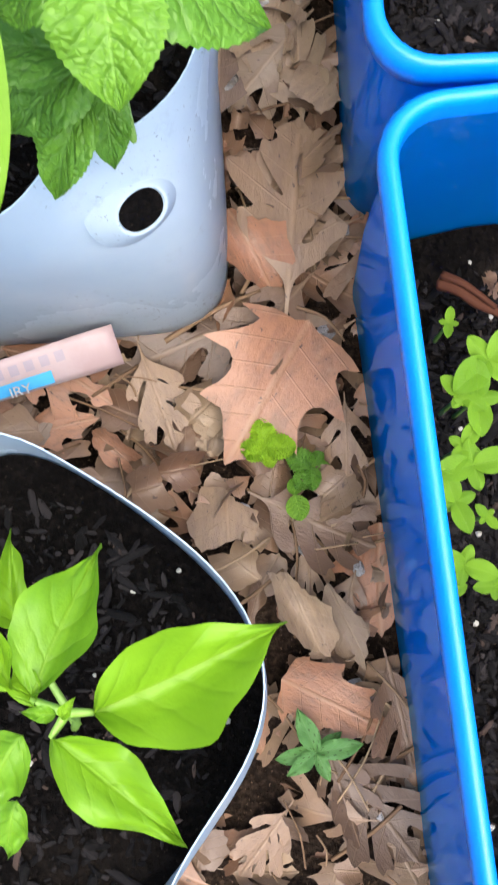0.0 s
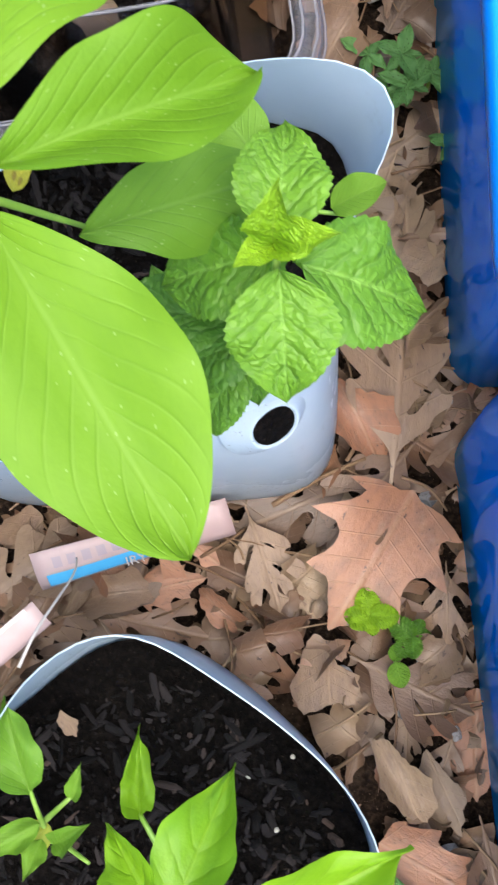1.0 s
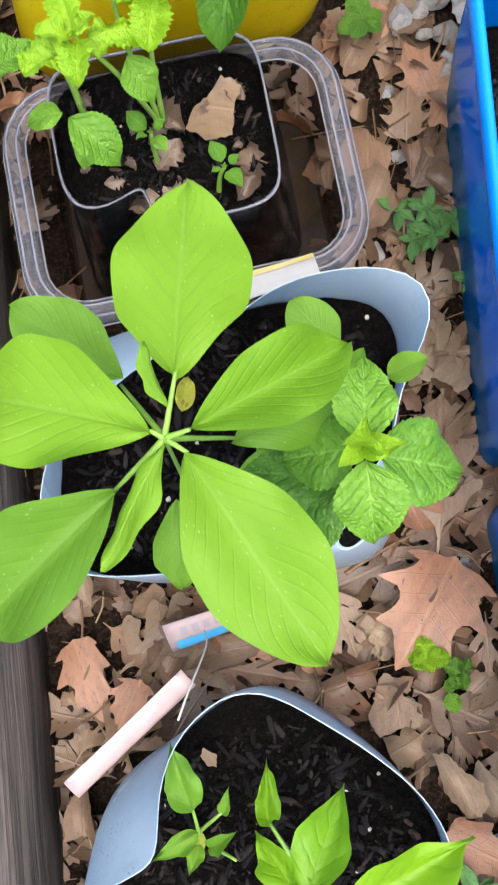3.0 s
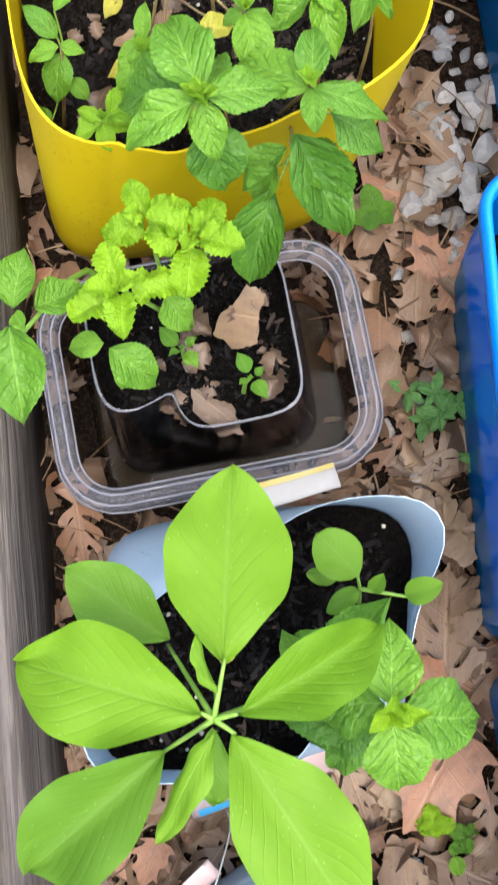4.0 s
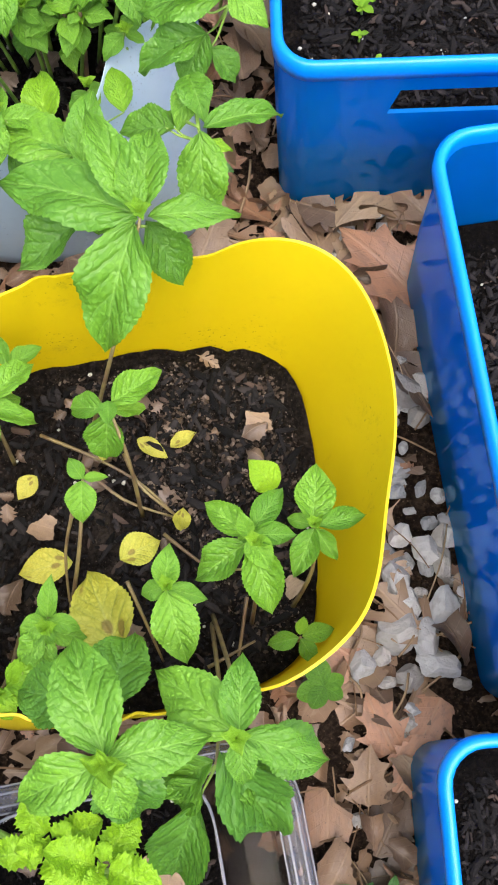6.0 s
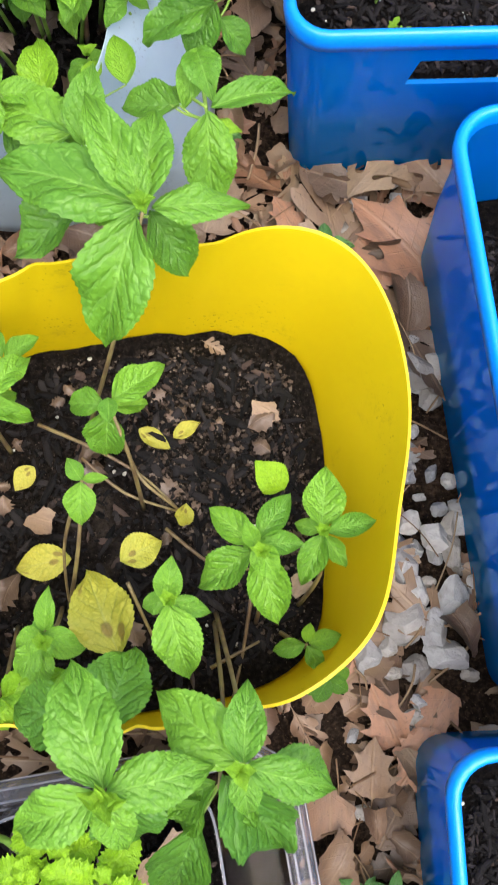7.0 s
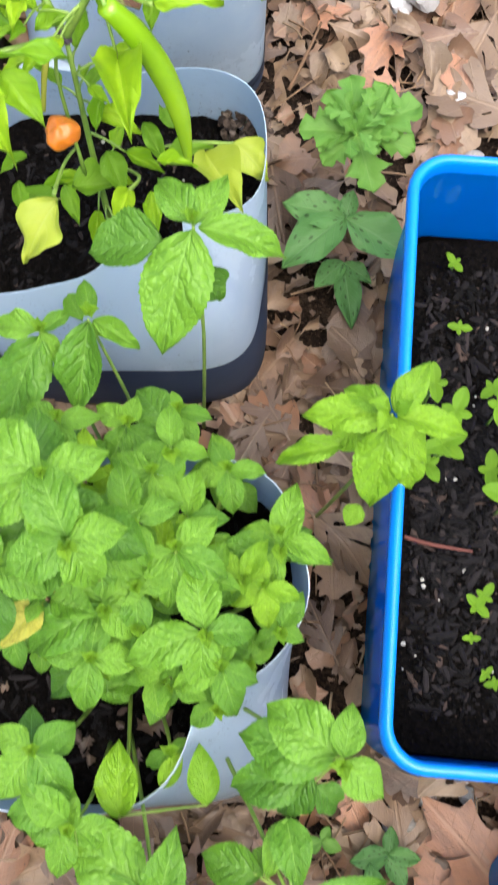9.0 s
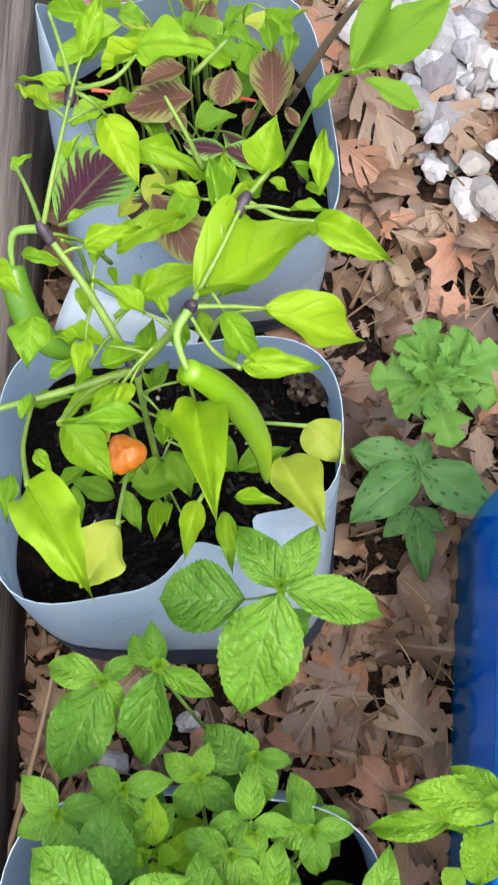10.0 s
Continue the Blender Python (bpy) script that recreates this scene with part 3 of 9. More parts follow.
def make_beam():
    """An old squared timber beside the pots."""
    edge = thing("timber_edging", "weathered grey wooden beam beside the pots", "beam", at=(BEAM_X, 0.5, 0), turn=BEAM_TURN)
    bm = bmesh.new()
    r = random.Random(3)
    section = [(-0.15, 0.0), (-0.15, BEAM_Z - 0.004), (-0.145, BEAM_Z), (-0.10, BEAM_Z + 0.001), (-0.05, BEAM_Z - 0.001), (-0.022, BEAM_Z), (-0.018, BEAM_Z - 0.005),
               (-0.014, BEAM_Z), (-0.006, BEAM_Z - 0.002), (-0.001, BEAM_Z - 0.009), (0.0, BEAM_Z * 0.5), (0.0, 0.0)]
    rows = []
    for i in range(49):
        y = -1.2 + 2.6 * i / 48
        rows.append([bm.verts.new((x + r.uniform(-0.0009, 0.0009), y, max(0, z + r.uniform(-0.0009, 0.0009)))) for x, z in section])
    bridge(bm, rows, True)
    bm.faces.new(rows[0])
    bm.faces.new(reversed(rows[-1]))
    part("beam", bm, wood, edge)


make_beam()

def wood_offcut():
    """A short sawn piece of lath leaning on its end."""
    ob = thing("wood_offcut", "short tan sawn wood offcut leaning among dry leaves", "wood scrap", at=(-0.109, 0.716, 0.0), turn=24)
    bm = bmesh.new()
    box(bm, -0.011, -0.007, 0.0, 0.011, 0.007, 0.036, 0.0009)
    bmesh.ops.rotate(bm, verts=bm.verts, cent=(0, 0, 0), matrix=Matrix.Rotation(radians(-14), 3, "X"))
    part("block", bm, lath, ob)


wood_offcut()

# ---- pots and boxes ----


WALLS = {}


def spread(pot, z, a, f):
    """The point at the share f of the way from a pot's middle to its wall."""
    x, y = WALLS[pot.name](a, z)
    return x * f, y * f


def soil_height(x, y, seed, rough):
    return noise.noise((x * 70 + seed, y * 70, 0)) * rough + noise.noise((x * 18, y * 18, seed)) * rough * 1.6 + noise.noise((x * 210, y * 210, seed)) * rough * 0.5


def make_soil(pot, z, material, seed, rough=0.004):
    bm = bmesh.new()
    rows = []
    for k in range(26):
        f = (k + 0.02) / 25.25
        ring = []
        for i in range(88):
            x, y = spread(pot, z, 2 * math.pi * i / 88, f)
            ring.append(bm.verts.new((x, y, z + soil_height(x, y, seed, rough))))
        rows.append(ring)
    bridge(bm, rows)
    bm.faces.new(rows[0])
    bmesh.ops.reverse_faces(bm, faces=[f for f in bm.faces if f.normal.z < 0])
    return part("soil", bm, material, pot)


def chunk(points, faces, r, at, size, flat=0.6, long=1.0):
    """Appends one small irregular stone or chip."""
    start = len(points)
    turn = Euler((r.uniform(-0.5, 0.5), r.uniform(-0.5, 0.5), r.uniform(0, 6.3))).to_matrix()
    t = (1 + 5 ** 0.5) / 2
    for x, y, z in ((-1, t, 0), (1, t, 0), (-1, -t, 0), (1, -t, 0), (0, -1, t), (0, 1, t), (0, -1, -t), (0, 1, -t), (t, 0, -1), (t, 0, 1), (-t, 0, -1), (-t, 0, 1)):
        k = size * 0.27 * r.uniform(0.72, 1.2)
        points.append(turn @ Vector((x * k * long, y * k, z * k * flat)) + Vector(at))
    for f in ((0, 11, 5), (0, 5, 1), (0, 1, 7), (0, 7, 10), (0, 10, 11), (1, 5, 9), (5, 11, 4), (11, 10, 2), (10, 7, 6), (7, 1, 8), (3, 9, 4), (3, 4, 2), (3, 2, 6), (3, 6, 8), (3, 8, 9),
              (4, 9, 5), (2, 4, 11), (6, 2, 10), (8, 6, 7), (9, 8, 1)):
        faces.append([start + i for i in f])


def joined(name, points, faces, material, parent=None, label="", smooth=False):
    mesh = bpy.data.meshes.new(name)
    mesh.from_pydata(points, [], faces)
    return piece(name, mesh, material, parent, label, smooth)


def make_mulch(pot, z, seed, count, big=0.012, crumbs=0, rough=0.004):
    """Bark chips and crumbs lying in the soil, and a few white grains."""
    r = random.Random(seed)
    points, faces, white, white_faces, pale, pale_faces = [], [], [], [], [], []
    for i in range(count * 3):
        x, y = spread(pot, z, r.uniform(0, 6.283), r.random() ** 0.5 * 0.86)
        size = big * r.choice((0.07, 0.09, 0.11, 0.13, 0.15, 0.18, 0.22, 0.30))
        chunk(points, faces, r, (x, y, z + 0.0004 + size * 0.08 + soil_height(x, y, seed, rough)), size, 0.6, r.choice((1.0, 1.6, 2.4, 3.6, 5.0)))
    for i in range(max(6, count // 34)):
        x, y = spread(pot, z, r.uniform(0, 6.283), r.random() ** 0.5 * 0.94)
        chunk(white, white_faces, r, (x, y, z + 0.0008 + soil_height(x, y, seed, rough)), r.uniform(0.0012, 0.003), 0.8, 1.0)
    for i in range(crumbs):
        x, y = spread(pot, z, r.uniform(-0.9, 1.9), r.random() ** 0.6 * 0.9)
        size = r.choice((0.0005, 0.0006, 0.0008, 0.001, 0.0014, 0.002))
        chunk(pale, pale_faces, r, (x, y, z + 0.0004 + soil_height(x, y, seed, rough)), size, 0.7, r.choice((1.0, 1.4, 2.0)))
    tagged(joined("bark_mulch", points, faces, bark_bits, pot), "dark bark chips and crumbs in the soil", kind="stuff")
    tagged(joined("perlite", white, white_faces, pale_resin, pot), "small white grains in the soil", kind="stuff")
    if crumbs:
        tagged(joined("crumb_cover", pale, pale_faces, crumb_bits, pot), "dry pale crumbs of earth", kind="stuff")


def make_scraps(pot, z, seed, count):
    """Dry brown leaf scraps lying on a pot's soil."""
    r = random.Random(seed)
    points, faces, coords = [], [], []
    for k in range(count):
        cells, quads, uvs = leaf_grid("dry_oval", seed + k, 0.1, r.uniform(-0.4, 0.5), 0.14, 10, 2, 0.1)
        cells = [(x * (1 + 0.35 * math.sin(31 * y + k)), y, z) for x, y, z in cells]
        x, y = spread(pot, z, r.uniform(0, 6.283), r.random() ** 0.5 * 0.8)
        size = r.choice((0.006, 0.008, 0.011, 0.015, 0.02))
        m = Matrix.Translation((x, y, z + 0.004)) @ Euler((r.uniform(-0.4, 0.4), r.uniform(-0.4, 0.4), r.uniform(0, 6.3))).to_matrix().to_4x4() @ Matrix.Diagonal((size * 0.35, size, size, 1))
        start = len(points)
        points += [m @ Vector(p) for p in cells]
        faces += [[start + i for i in f] for f in quads]
        coords += uvs
    mesh = bpy.data.meshes.new("leaf_debris")
    mesh.from_pydata(points, [], faces)
    uv = mesh.uv_layers.new()
    index = np.zeros(len(mesh.loops), dtype=np.int32)
    mesh.loops.foreach_get("vertex_index", index)
    uv.data.foreach_set("uv", np.array(coords, dtype=np.float32)[index].ravel())
    tagged(piece("leaf_debris", mesh, debris, pot), "dry brown leaf scraps on the soil", kind="stuff")


def cut_pot(name, label, at, hw, hd, turn, power, rim, material, base_scale=0.96, swell=None, wall=0.0005, levels=10, low=None, low_z=0.0, round_foot=0.012, ribs=0.0, skew=(0.0, 0.0), shoulder=1.5, belly=None, n=88):
    """A cut-off plastic jug: thin wall with a real inside, rim(angle) gives the height of the cut edge, swell(angle) pushes the rim outwards."""
    pot = thing(name, label, "planter", "cut plastic planters", (*at, 0), turn)

    def ring(bm, level, inset, lift=0.0):
        out = []
        for i in range(n):
            a = 2 * math.pi * i / n
            top = rim(a)
            z = top * level
            foot = 1 - smooth_step(min(1.0, z / max(1e-4, round_foot)))
            k = base_scale + (1 - base_scale) * level
            x, y = rounded(a, hw * k - inset - foot * round_foot * 0.6, hd * k - inset - foot * round_foot * 0.6, power)
            s = (swell(a) if swell else 0.0) * level ** shoulder + (belly(a) if belly else 0.0)
            w = ribs * math.sin(a * 22) * level
            x, y = x + (s + w) * math.cos(a) + skew[0] * (1 - level), y + (s + w) * math.sin(a) + skew[1] * (1 - level)
            out.append(bm.verts.new((x, y, z + lift)))
        return out

    bm = bmesh.new()
    outer = [ring(bm, l / levels, 0.0) for l in range(levels + 1)]
    inner = [ring(bm, l / levels, wall, 0.0012 if l == 0 else 0.0) for l in range(levels, -1, -1)]
    rows = outer + inner
    bridge(bm, rows)
    bm.faces.new(reversed(outer[0]))
    bm.faces.new(inner[-1])
    wall_part = part("wall", bm, material, pot)
    wall_part.data.set_sharp_from_angle(angle=radians(50))

    def inside(a, z):
        level = min(1.0, z / rim(a))
        k = base_scale + (1 - base_scale) * level
        x, y = rounded(a, hw * k - wall, hd * k - wall, power)
        s = (swell(a) if swell else 0.0) * level ** shoulder + (belly(a) if belly else 0.0)
        return x + s * math.cos(a) + skew[0] * (1 - level), y + s * math.sin(a) + skew[1] * (1 - level)

    WALLS[pot.name] = inside
    # dark sleeve just outside the wall, from the foot up to low_z
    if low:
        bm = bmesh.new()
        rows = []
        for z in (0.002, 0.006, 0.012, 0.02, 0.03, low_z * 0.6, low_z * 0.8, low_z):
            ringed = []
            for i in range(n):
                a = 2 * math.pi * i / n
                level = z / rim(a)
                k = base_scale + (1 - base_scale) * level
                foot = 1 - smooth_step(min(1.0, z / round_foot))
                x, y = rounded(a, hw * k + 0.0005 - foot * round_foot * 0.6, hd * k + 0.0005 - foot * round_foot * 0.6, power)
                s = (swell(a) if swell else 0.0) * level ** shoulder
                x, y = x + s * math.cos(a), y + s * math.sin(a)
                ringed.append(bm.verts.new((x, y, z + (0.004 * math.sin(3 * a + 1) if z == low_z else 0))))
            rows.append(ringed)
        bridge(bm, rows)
        part("wet_foot", bm, low, pot, "dark lower part of the jug")
    return pot


def bin_ring(bm, hw, hd, r, z, seg=6):
    out = []
    for cx, cy, start in ((hw - r, hd - r, 0), (-hw + r, hd - r, 90), (-hw + r, -hd + r, 180), (hw - r, -hd + r, 270)):
        for k in range(seg + 1):
            a = radians(start + 90 * k / seg)
            out.append(bm.verts.new((cx + r * math.cos(a), cy + r * math.sin(a), z)))
    return out


def storage_bin(label, corner, turn, length, width, height, soil_z, seed):
    """A blue plastic box with a rolled rim and a hand slot in each end; corner is its near left corner."""
    ob = thing("storage_bin", label, "storage bin", "blue plastic bins", (*corner, 0), turn)
    hw, hd = width / 2, length / 2
    bm = bmesh.new()
    taper, lip = 0.005, 0.0030
    shape = [(-taper - 0.004, 0.0), (-taper, 0.004), (-taper * 0.5, height * 0.5), (-lip - 0.0002, height - 0.02), (-lip, height - 0.011), (-0.0010, height - 0.0105), (0.0, height - 0.007), (0.0, height - 0.003), (-0.0012, height - 0.0008),
             (-0.0020, height), (-0.0034, height), (-0.0043, height - 0.0008), (-0.0048, height - 0.003), (-0.0051, height - 0.012), (-0.0052, height - 0.02), (-taper * 0.5 - 0.0030, height * 0.5), (-taper - 0.0030, 0.006)]
    rows = [bin_ring(bm, hw + s, hd + s, 0.020 + s * 0.8, z) for s, z in shape]
    bridge(bm, rows)
    bm.faces.new(reversed(rows[0]))
    bm.faces.new(rows[-1])
    bmesh.ops.translate(bm, verts=bm.verts, vec=(hw, hd, 0))
    mesh = bpy.data.meshes.new("wall")
    bm.to_mesh(mesh)
    bm.free()
    body = new("wall", mesh)
    tool_bm = bmesh.new()
    for y in (0.0, length):
        lo, hi = hw - 0.035, hw + 0.035
        ring_a = [tool_bm.verts.new((x, y - 0.03, z)) for x, z in ((lo - 0.005, SLOT_Z), (hi + 0.005, SLOT_Z), (hi, SLOT_Z + 0.022), (lo, SLOT_Z + 0.022))]
        ring_b = [tool_bm.verts.new((v.co.x, y + 0.03, v.co.z)) for v in ring_a]
        bridge(tool_bm, [ring_a, ring_b])
        tool_bm.faces.new(reversed(ring_a))
        tool_bm.faces.new(ring_b)
    bmesh.ops.recalc_face_normals(tool_bm, faces=tool_bm.faces)
    tool_mesh = bpy.data.meshes.new("cut")
    tool_bm.to_mesh(tool_mesh)
    tool_bm.free()
    tool = new("cut", tool_mesh)
    cut = body.modifiers.new("slot", "BOOLEAN")
    cut.object, cut.operation, cut.solver = tool, "DIFFERENCE", "EXACT"
    bpy.context.view_layer.update()
    shaped = bpy.data.meshes.new_from_object(body.evaluated_get(bpy.context.evaluated_depsgraph_get()))
    bpy.data.objects.remove(body)
    bpy.data.objects.remove(tool)
    shaped.materials.clear()
    piece("wall", shaped, blue_plastic, ob, "", False)
    shaped.shade_smooth()
    shaped.set_sharp_from_angle(angle=radians(28))
    bm = bmesh.new()
    lip_shape = [(-0.0033, height - 0.0118), (0.0003, height - 0.0115), (0.0006, height - 0.007), (0.0006, height - 0.003), (-0.0008, height - 0.0002), (-0.0018, height + 0.0006), (-0.0036, height + 0.0006),
                 (-0.0047, height - 0.0003), (-0.0053, height - 0.003), (-0.0056, height - 0.010)]
    bridge(bm, [bin_ring(bm, hw + s, hd + s, 0.020 + s * 0.8, z) for s, z in lip_shape])
    bmesh.ops.translate(bm, verts=bm.verts, vec=(hw, hd, 0))
    part("rim", bm, blue_rim, ob, "bright blue rolled rim")
    WALLS[ob.name] = lambda a, z: rounded(a, hw - 0.0066, hd - 0.0066, 16)
    bm = bmesh.new()
    rows = [bin_ring(bm, hw - inset, hd - inset, 0.014, z) for inset, z in ((0.0088, 0.008), (0.0072, soil_z * 0.5), (0.0068, soil_z))]
    bridge(bm, rows)
    bmesh.ops.translate(bm, verts=bm.verts, vec=(hw, hd, 0))
    part("soil_side", bm, soil, ob, "dark soil against the blue wall")
    make_soil(ob, soil_z, soil, seed, 0.004)
    make_mulch(ob, soil_z, seed, 2600, 0.0135)
    for child in ob.children:
        if child.name.split(".")[0] in ("soil", "bark_mulch", "perlite"):
            child.location = (hw, hd, 0)
    return ob

# ---- the pots in their row ----


def heights(base, *humps):
    """A cut edge: base height with humps of (degrees, height, spread)."""
    def edge(a):
        z = base
        for where, rise, spread in humps:
            away = (math.degrees(a) - where + 180) % 360 - 180
            z += rise * math.exp(-(away / spread) ** 2)
        return z
    return edge


pot_a = cut_pot("cut_milk_jug", "cut-off milky plastic jug holding a young pepper plant", (-0.090, -0.034), 0.080, 0.080, 42, 2.7, heights(0.132, (106, 0.032, 36), (300, 0.004, 40)), milky,
                swell=heights(0.0, (104, -0.042, 26), (28, -0.004, 28), (288, -0.013, 34)), belly=heights(0.0, (106, 0.013, 26), (45, 0.005, 16)), shoulder=3.0, levels=14, base_scale=0.88)
make_soil(pot_a, 0.088, soil, 1)
make_mulch(pot_a, 0.088, 1, 420)
pot_b = cut_pot("cut_milk_jug", "cut-off milky plastic jug with broad-leaved plant and mint", (-0.080, 0.172), 0.080, 0.063, -4, 5.5, heights(0.160, (45, 0.006, 30), (135, 0.006, 40)), milky,
                base_scale=1.02, swell=heights(0.0, (25, 0.019, 14), (142, -0.049, 32), (85, -0.027, 26), (318, -0.030, 24)), belly=heights(0.0, (90, 0.006, 36)), shoulder=3.5, levels=14)
make_soil(pot_b, 0.118, soil, 2)
make_mulch(pot_b, 0.118, 2, 380)
pot_d = cut_pot("yellow_planter", "cut-off yellow plastic jug with mint in dry soil", (-0.043, 0.504), 0.108, 0.100, 0, 5, heights(0.177, (54, 0.010, 12), (305, 0.020, 36), (78, -0.005, 10)), yellow_plastic,
                base_scale=0.82, skew=(-0.043, -0.014), swell=heights(0.0, (128, -0.008, 14), (16, 0.008, 28), (338, -0.008, 22), (316, -0.014, 18), (66, -0.002, 4), (250, 0.003, 6), (285, -0.003, 7), (225, -0.008, 18), (110, 0.002, 3), (130, -0.002, 3), (262, -0.002, 2.5), (235, -0.002, 2.5)), wall=0.0012, n=220)
make_soil(pot_d, 0.098, dry_soil, 3, 0.006)
make_mulch(pot_d, 0.098, 3, 800, 0.015, 4200, 0.006)
make_scraps(pot_d, 0.098, 31, 34)
pot_e = cut_pot("cut_milk_jug", "cut-off milky plastic jug crowded with mint", (-0.070, 0.764), 0.081, 0.082, -4, 4.2, heights(0.160, (20, 0.006, 18), (300, -0.006, 30)), milky,
                base_scale=1.0, swell=heights(0.0, (12, 0.006, 14), (318, -0.046, 27)), shoulder=3.0, levels=14)
make_soil(pot_e, 0.095, soil, 4)
make_mulch(pot_e, 0.095, 4, 300)
make_scraps(pot_e, 0.095, 35, 30)
pot_f = cut_pot("cut_milk_jug", "cut-off milky plastic jug with dark foot and a pepper plant", (-0.0745, 0.985), 0.081, 0.073, -2, 4.2, heights(0.150, (280, 0.014, 50), (180, 0.006, 30)), milky,
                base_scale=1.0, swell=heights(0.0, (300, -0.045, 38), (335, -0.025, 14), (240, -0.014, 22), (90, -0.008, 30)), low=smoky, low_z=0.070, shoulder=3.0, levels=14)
make_soil(pot_f, 0.10, soil, 5)
make_mulch(pot_f, 0.10, 5, 300, 0.012, 120)
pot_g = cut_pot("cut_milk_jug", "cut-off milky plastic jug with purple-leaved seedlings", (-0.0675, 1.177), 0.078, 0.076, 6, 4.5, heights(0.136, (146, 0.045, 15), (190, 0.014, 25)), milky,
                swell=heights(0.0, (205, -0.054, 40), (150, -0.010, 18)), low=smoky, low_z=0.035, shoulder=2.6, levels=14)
make_soil(pot_g, 0.085, soil, 6)
make_mulch(pot_g, 0.085, 6, 260)

# the cut end of the second jug's hollow handle, flush with its shoulder
HOLE = Vector((0.0562, -0.0513, 0.1373))
OUTWARD = Vector((0.42, -0.58, 0.70)).normalized()
HOLE_X = OUTWARD.cross(Vector((0, 0, 1))).normalized()
HOLE_Y = OUTWARD.cross(HOLE_X)
bm = bmesh.new()
rows = []
for radius, lift in ((0.0150, -0.0095), (0.0118, -0.0048), (0.0094, -0.0018), (0.0083, -0.0003), (0.0076, 0.0002), (0.0071, -0.0004), (0.0066, -0.004), (0.0061, -0.012)):
    rows.append([bm.verts.new(HOLE + HOLE_X * radius * math.cos(q) * 1.12 + HOLE_Y * radius * math.sin(q) * (0.95 + 0.05 * math.cos(2 * q)) + OUTWARD * lift) for q in (2 * math.pi * k / 32 for k in range(32))])
bridge(bm, rows)
stub = part("handle_stub", bm, milky, pot_b, "cut hollow handle end with a dark hole")
bm = bmesh.new()
bm.faces.new([bm.verts.new(HOLE + HOLE_X * 0.0077 * math.cos(q) + HOLE_Y * 0.0069 * math.sin(q) - OUTWARD * 0.0008) for q in (2 * math.pi * k / 24 for k in range(24))])
part("handle_soil", bm, soil, stub)


def clear_tub():
    """A wide clear food tub with a doubled rim."""
    tub = thing("clear_tub", "wide clear plastic food tub with a doubled rim", "tub", at=(-0.0845, 0.3175, 0), turn=2.5)
    hw, hd = 0.0915, 0.0670
    bm = bmesh.new()
    shape = [(-0.022, 0.004), (-0.018, 0.008), (-0.0125, 0.066), (-0.0117, 0.072)]
    rows = [bin_ring(bm, hw + s, hd + s, 0.034 + s, z) for s, z in shape]
    bridge(bm, rows)
    bm.faces.new(reversed(rows[0]))
    part("body", bm, clear, tub, "clear see-through sides and floor")
    bm = bmesh.new()
    shape = [(s, z - 0.024) for s, z in ((-0.0117, 0.0962), (-0.0105, 0.100), (-0.0085, 0.101), (-0.0068, 0.0995), (-0.0055, 0.0972), (-0.0043, 0.0995), (-0.0028, 0.1005), (-0.001, 0.0995), (0.0, 0.096), (0.0004, 0.092), (-0.0008, 0.092), (-0.0012, 0.0958))]
    rows = [bin_ring(bm, hw + s, hd + s, 0.034 + s, z) for s, z in shape]
    bridge(bm, rows)
    part("rim", bm, frosted_rim, tub, "clear doubled rim of the tub")
    # thin pale tubes added to stand in for highlights on the clear rim
    for s0, z0 in ((-0.0122, 0.0722), (-0.0085, 0.0774), (-0.0026, 0.0768), (0.0008, 0.0685)):
        bm = bmesh.new()
        bridge(bm, [bin_ring(bm, hw + s0 + s, hd + s0 + s, 0.034 + s0 + s, z0 + z) for s, z in ((-0.0006, 0.0), (0.0, 0.0006), (0.0006, 0.0), (0.0, -0.0006))] )
        part("rim_edge", bm, rim_highlight, tub, "modelled whitish highlight line along the rim")
    bm = bmesh.new()
    bm.faces.new(bin_ring(bm, hw - 0.0155, hd - 0.0155, 0.02, 0.016))
    part("water", bm, water, tub, "shallow brown water in the tub")
    bm = bmesh.new()
    bm.faces.new(bin_ring(bm, hw - 0.0175, hd - 0.0175, 0.02, 0.0065))
    part("silt", bm, silt, tub, "brown mud on the floor of the tub")
    return tub


clear_tub()
inner = cut_pot("clear_pot", "clear plastic pot of lime-green mint standing in a tub", (-0.0880, 0.3265), 0.0535, 0.0460, 2, 6, heights(0.108, (235, -0.004, 30)), clear, base_scale=1.17,
                swell=heights(0.0, (233, -0.027, 20)), wall=0.0008, round_foot=0.004)
inner.location.z = 0.0045
bpy.context.view_layer.update()
bm = bmesh.new()
edge_fn, dent = heights(0.108, (235, -0.004, 30)), heights(0.0, (233, -0.027, 20))
rows = []
for out, up in ((0.0001, -0.0016), (0.0008, -0.0008), (0.0008, 0.0004), (-0.0004, 0.0004), (-0.0004, -0.0016)):
    ring_points = []
    for i in range(88):
        a = 2 * math.pi * i / 88
        x, y = rounded(a, 0.0535 + out, 0.0460 + out, 6)
        ring_points.append(bm.verts.new((x + dent(a) * math.cos(a), y + dent(a) * math.sin(a), edge_fn(a) + up)))
    rows.append(ring_points)
bridge(bm, rows)
part("rim", bm, rim_material("clear_pot_edge", 0.38), inner, "thin whitish rolled rim")
bm = bmesh.new()
rows = []
for z in (0.006, 0.03, 0.06, 0.088):
    rows.append([bm.verts.new((WALLS[inner.name](2 * math.pi * i / 88, z)[0] * 0.985, WALLS[inner.name](2 * math.pi * i / 88, z)[1] * 0.985, z)) for i in range(88)])
bridge(bm, rows)
part("soil_side", bm, soil, inner, "dark soil seen through the clear side")
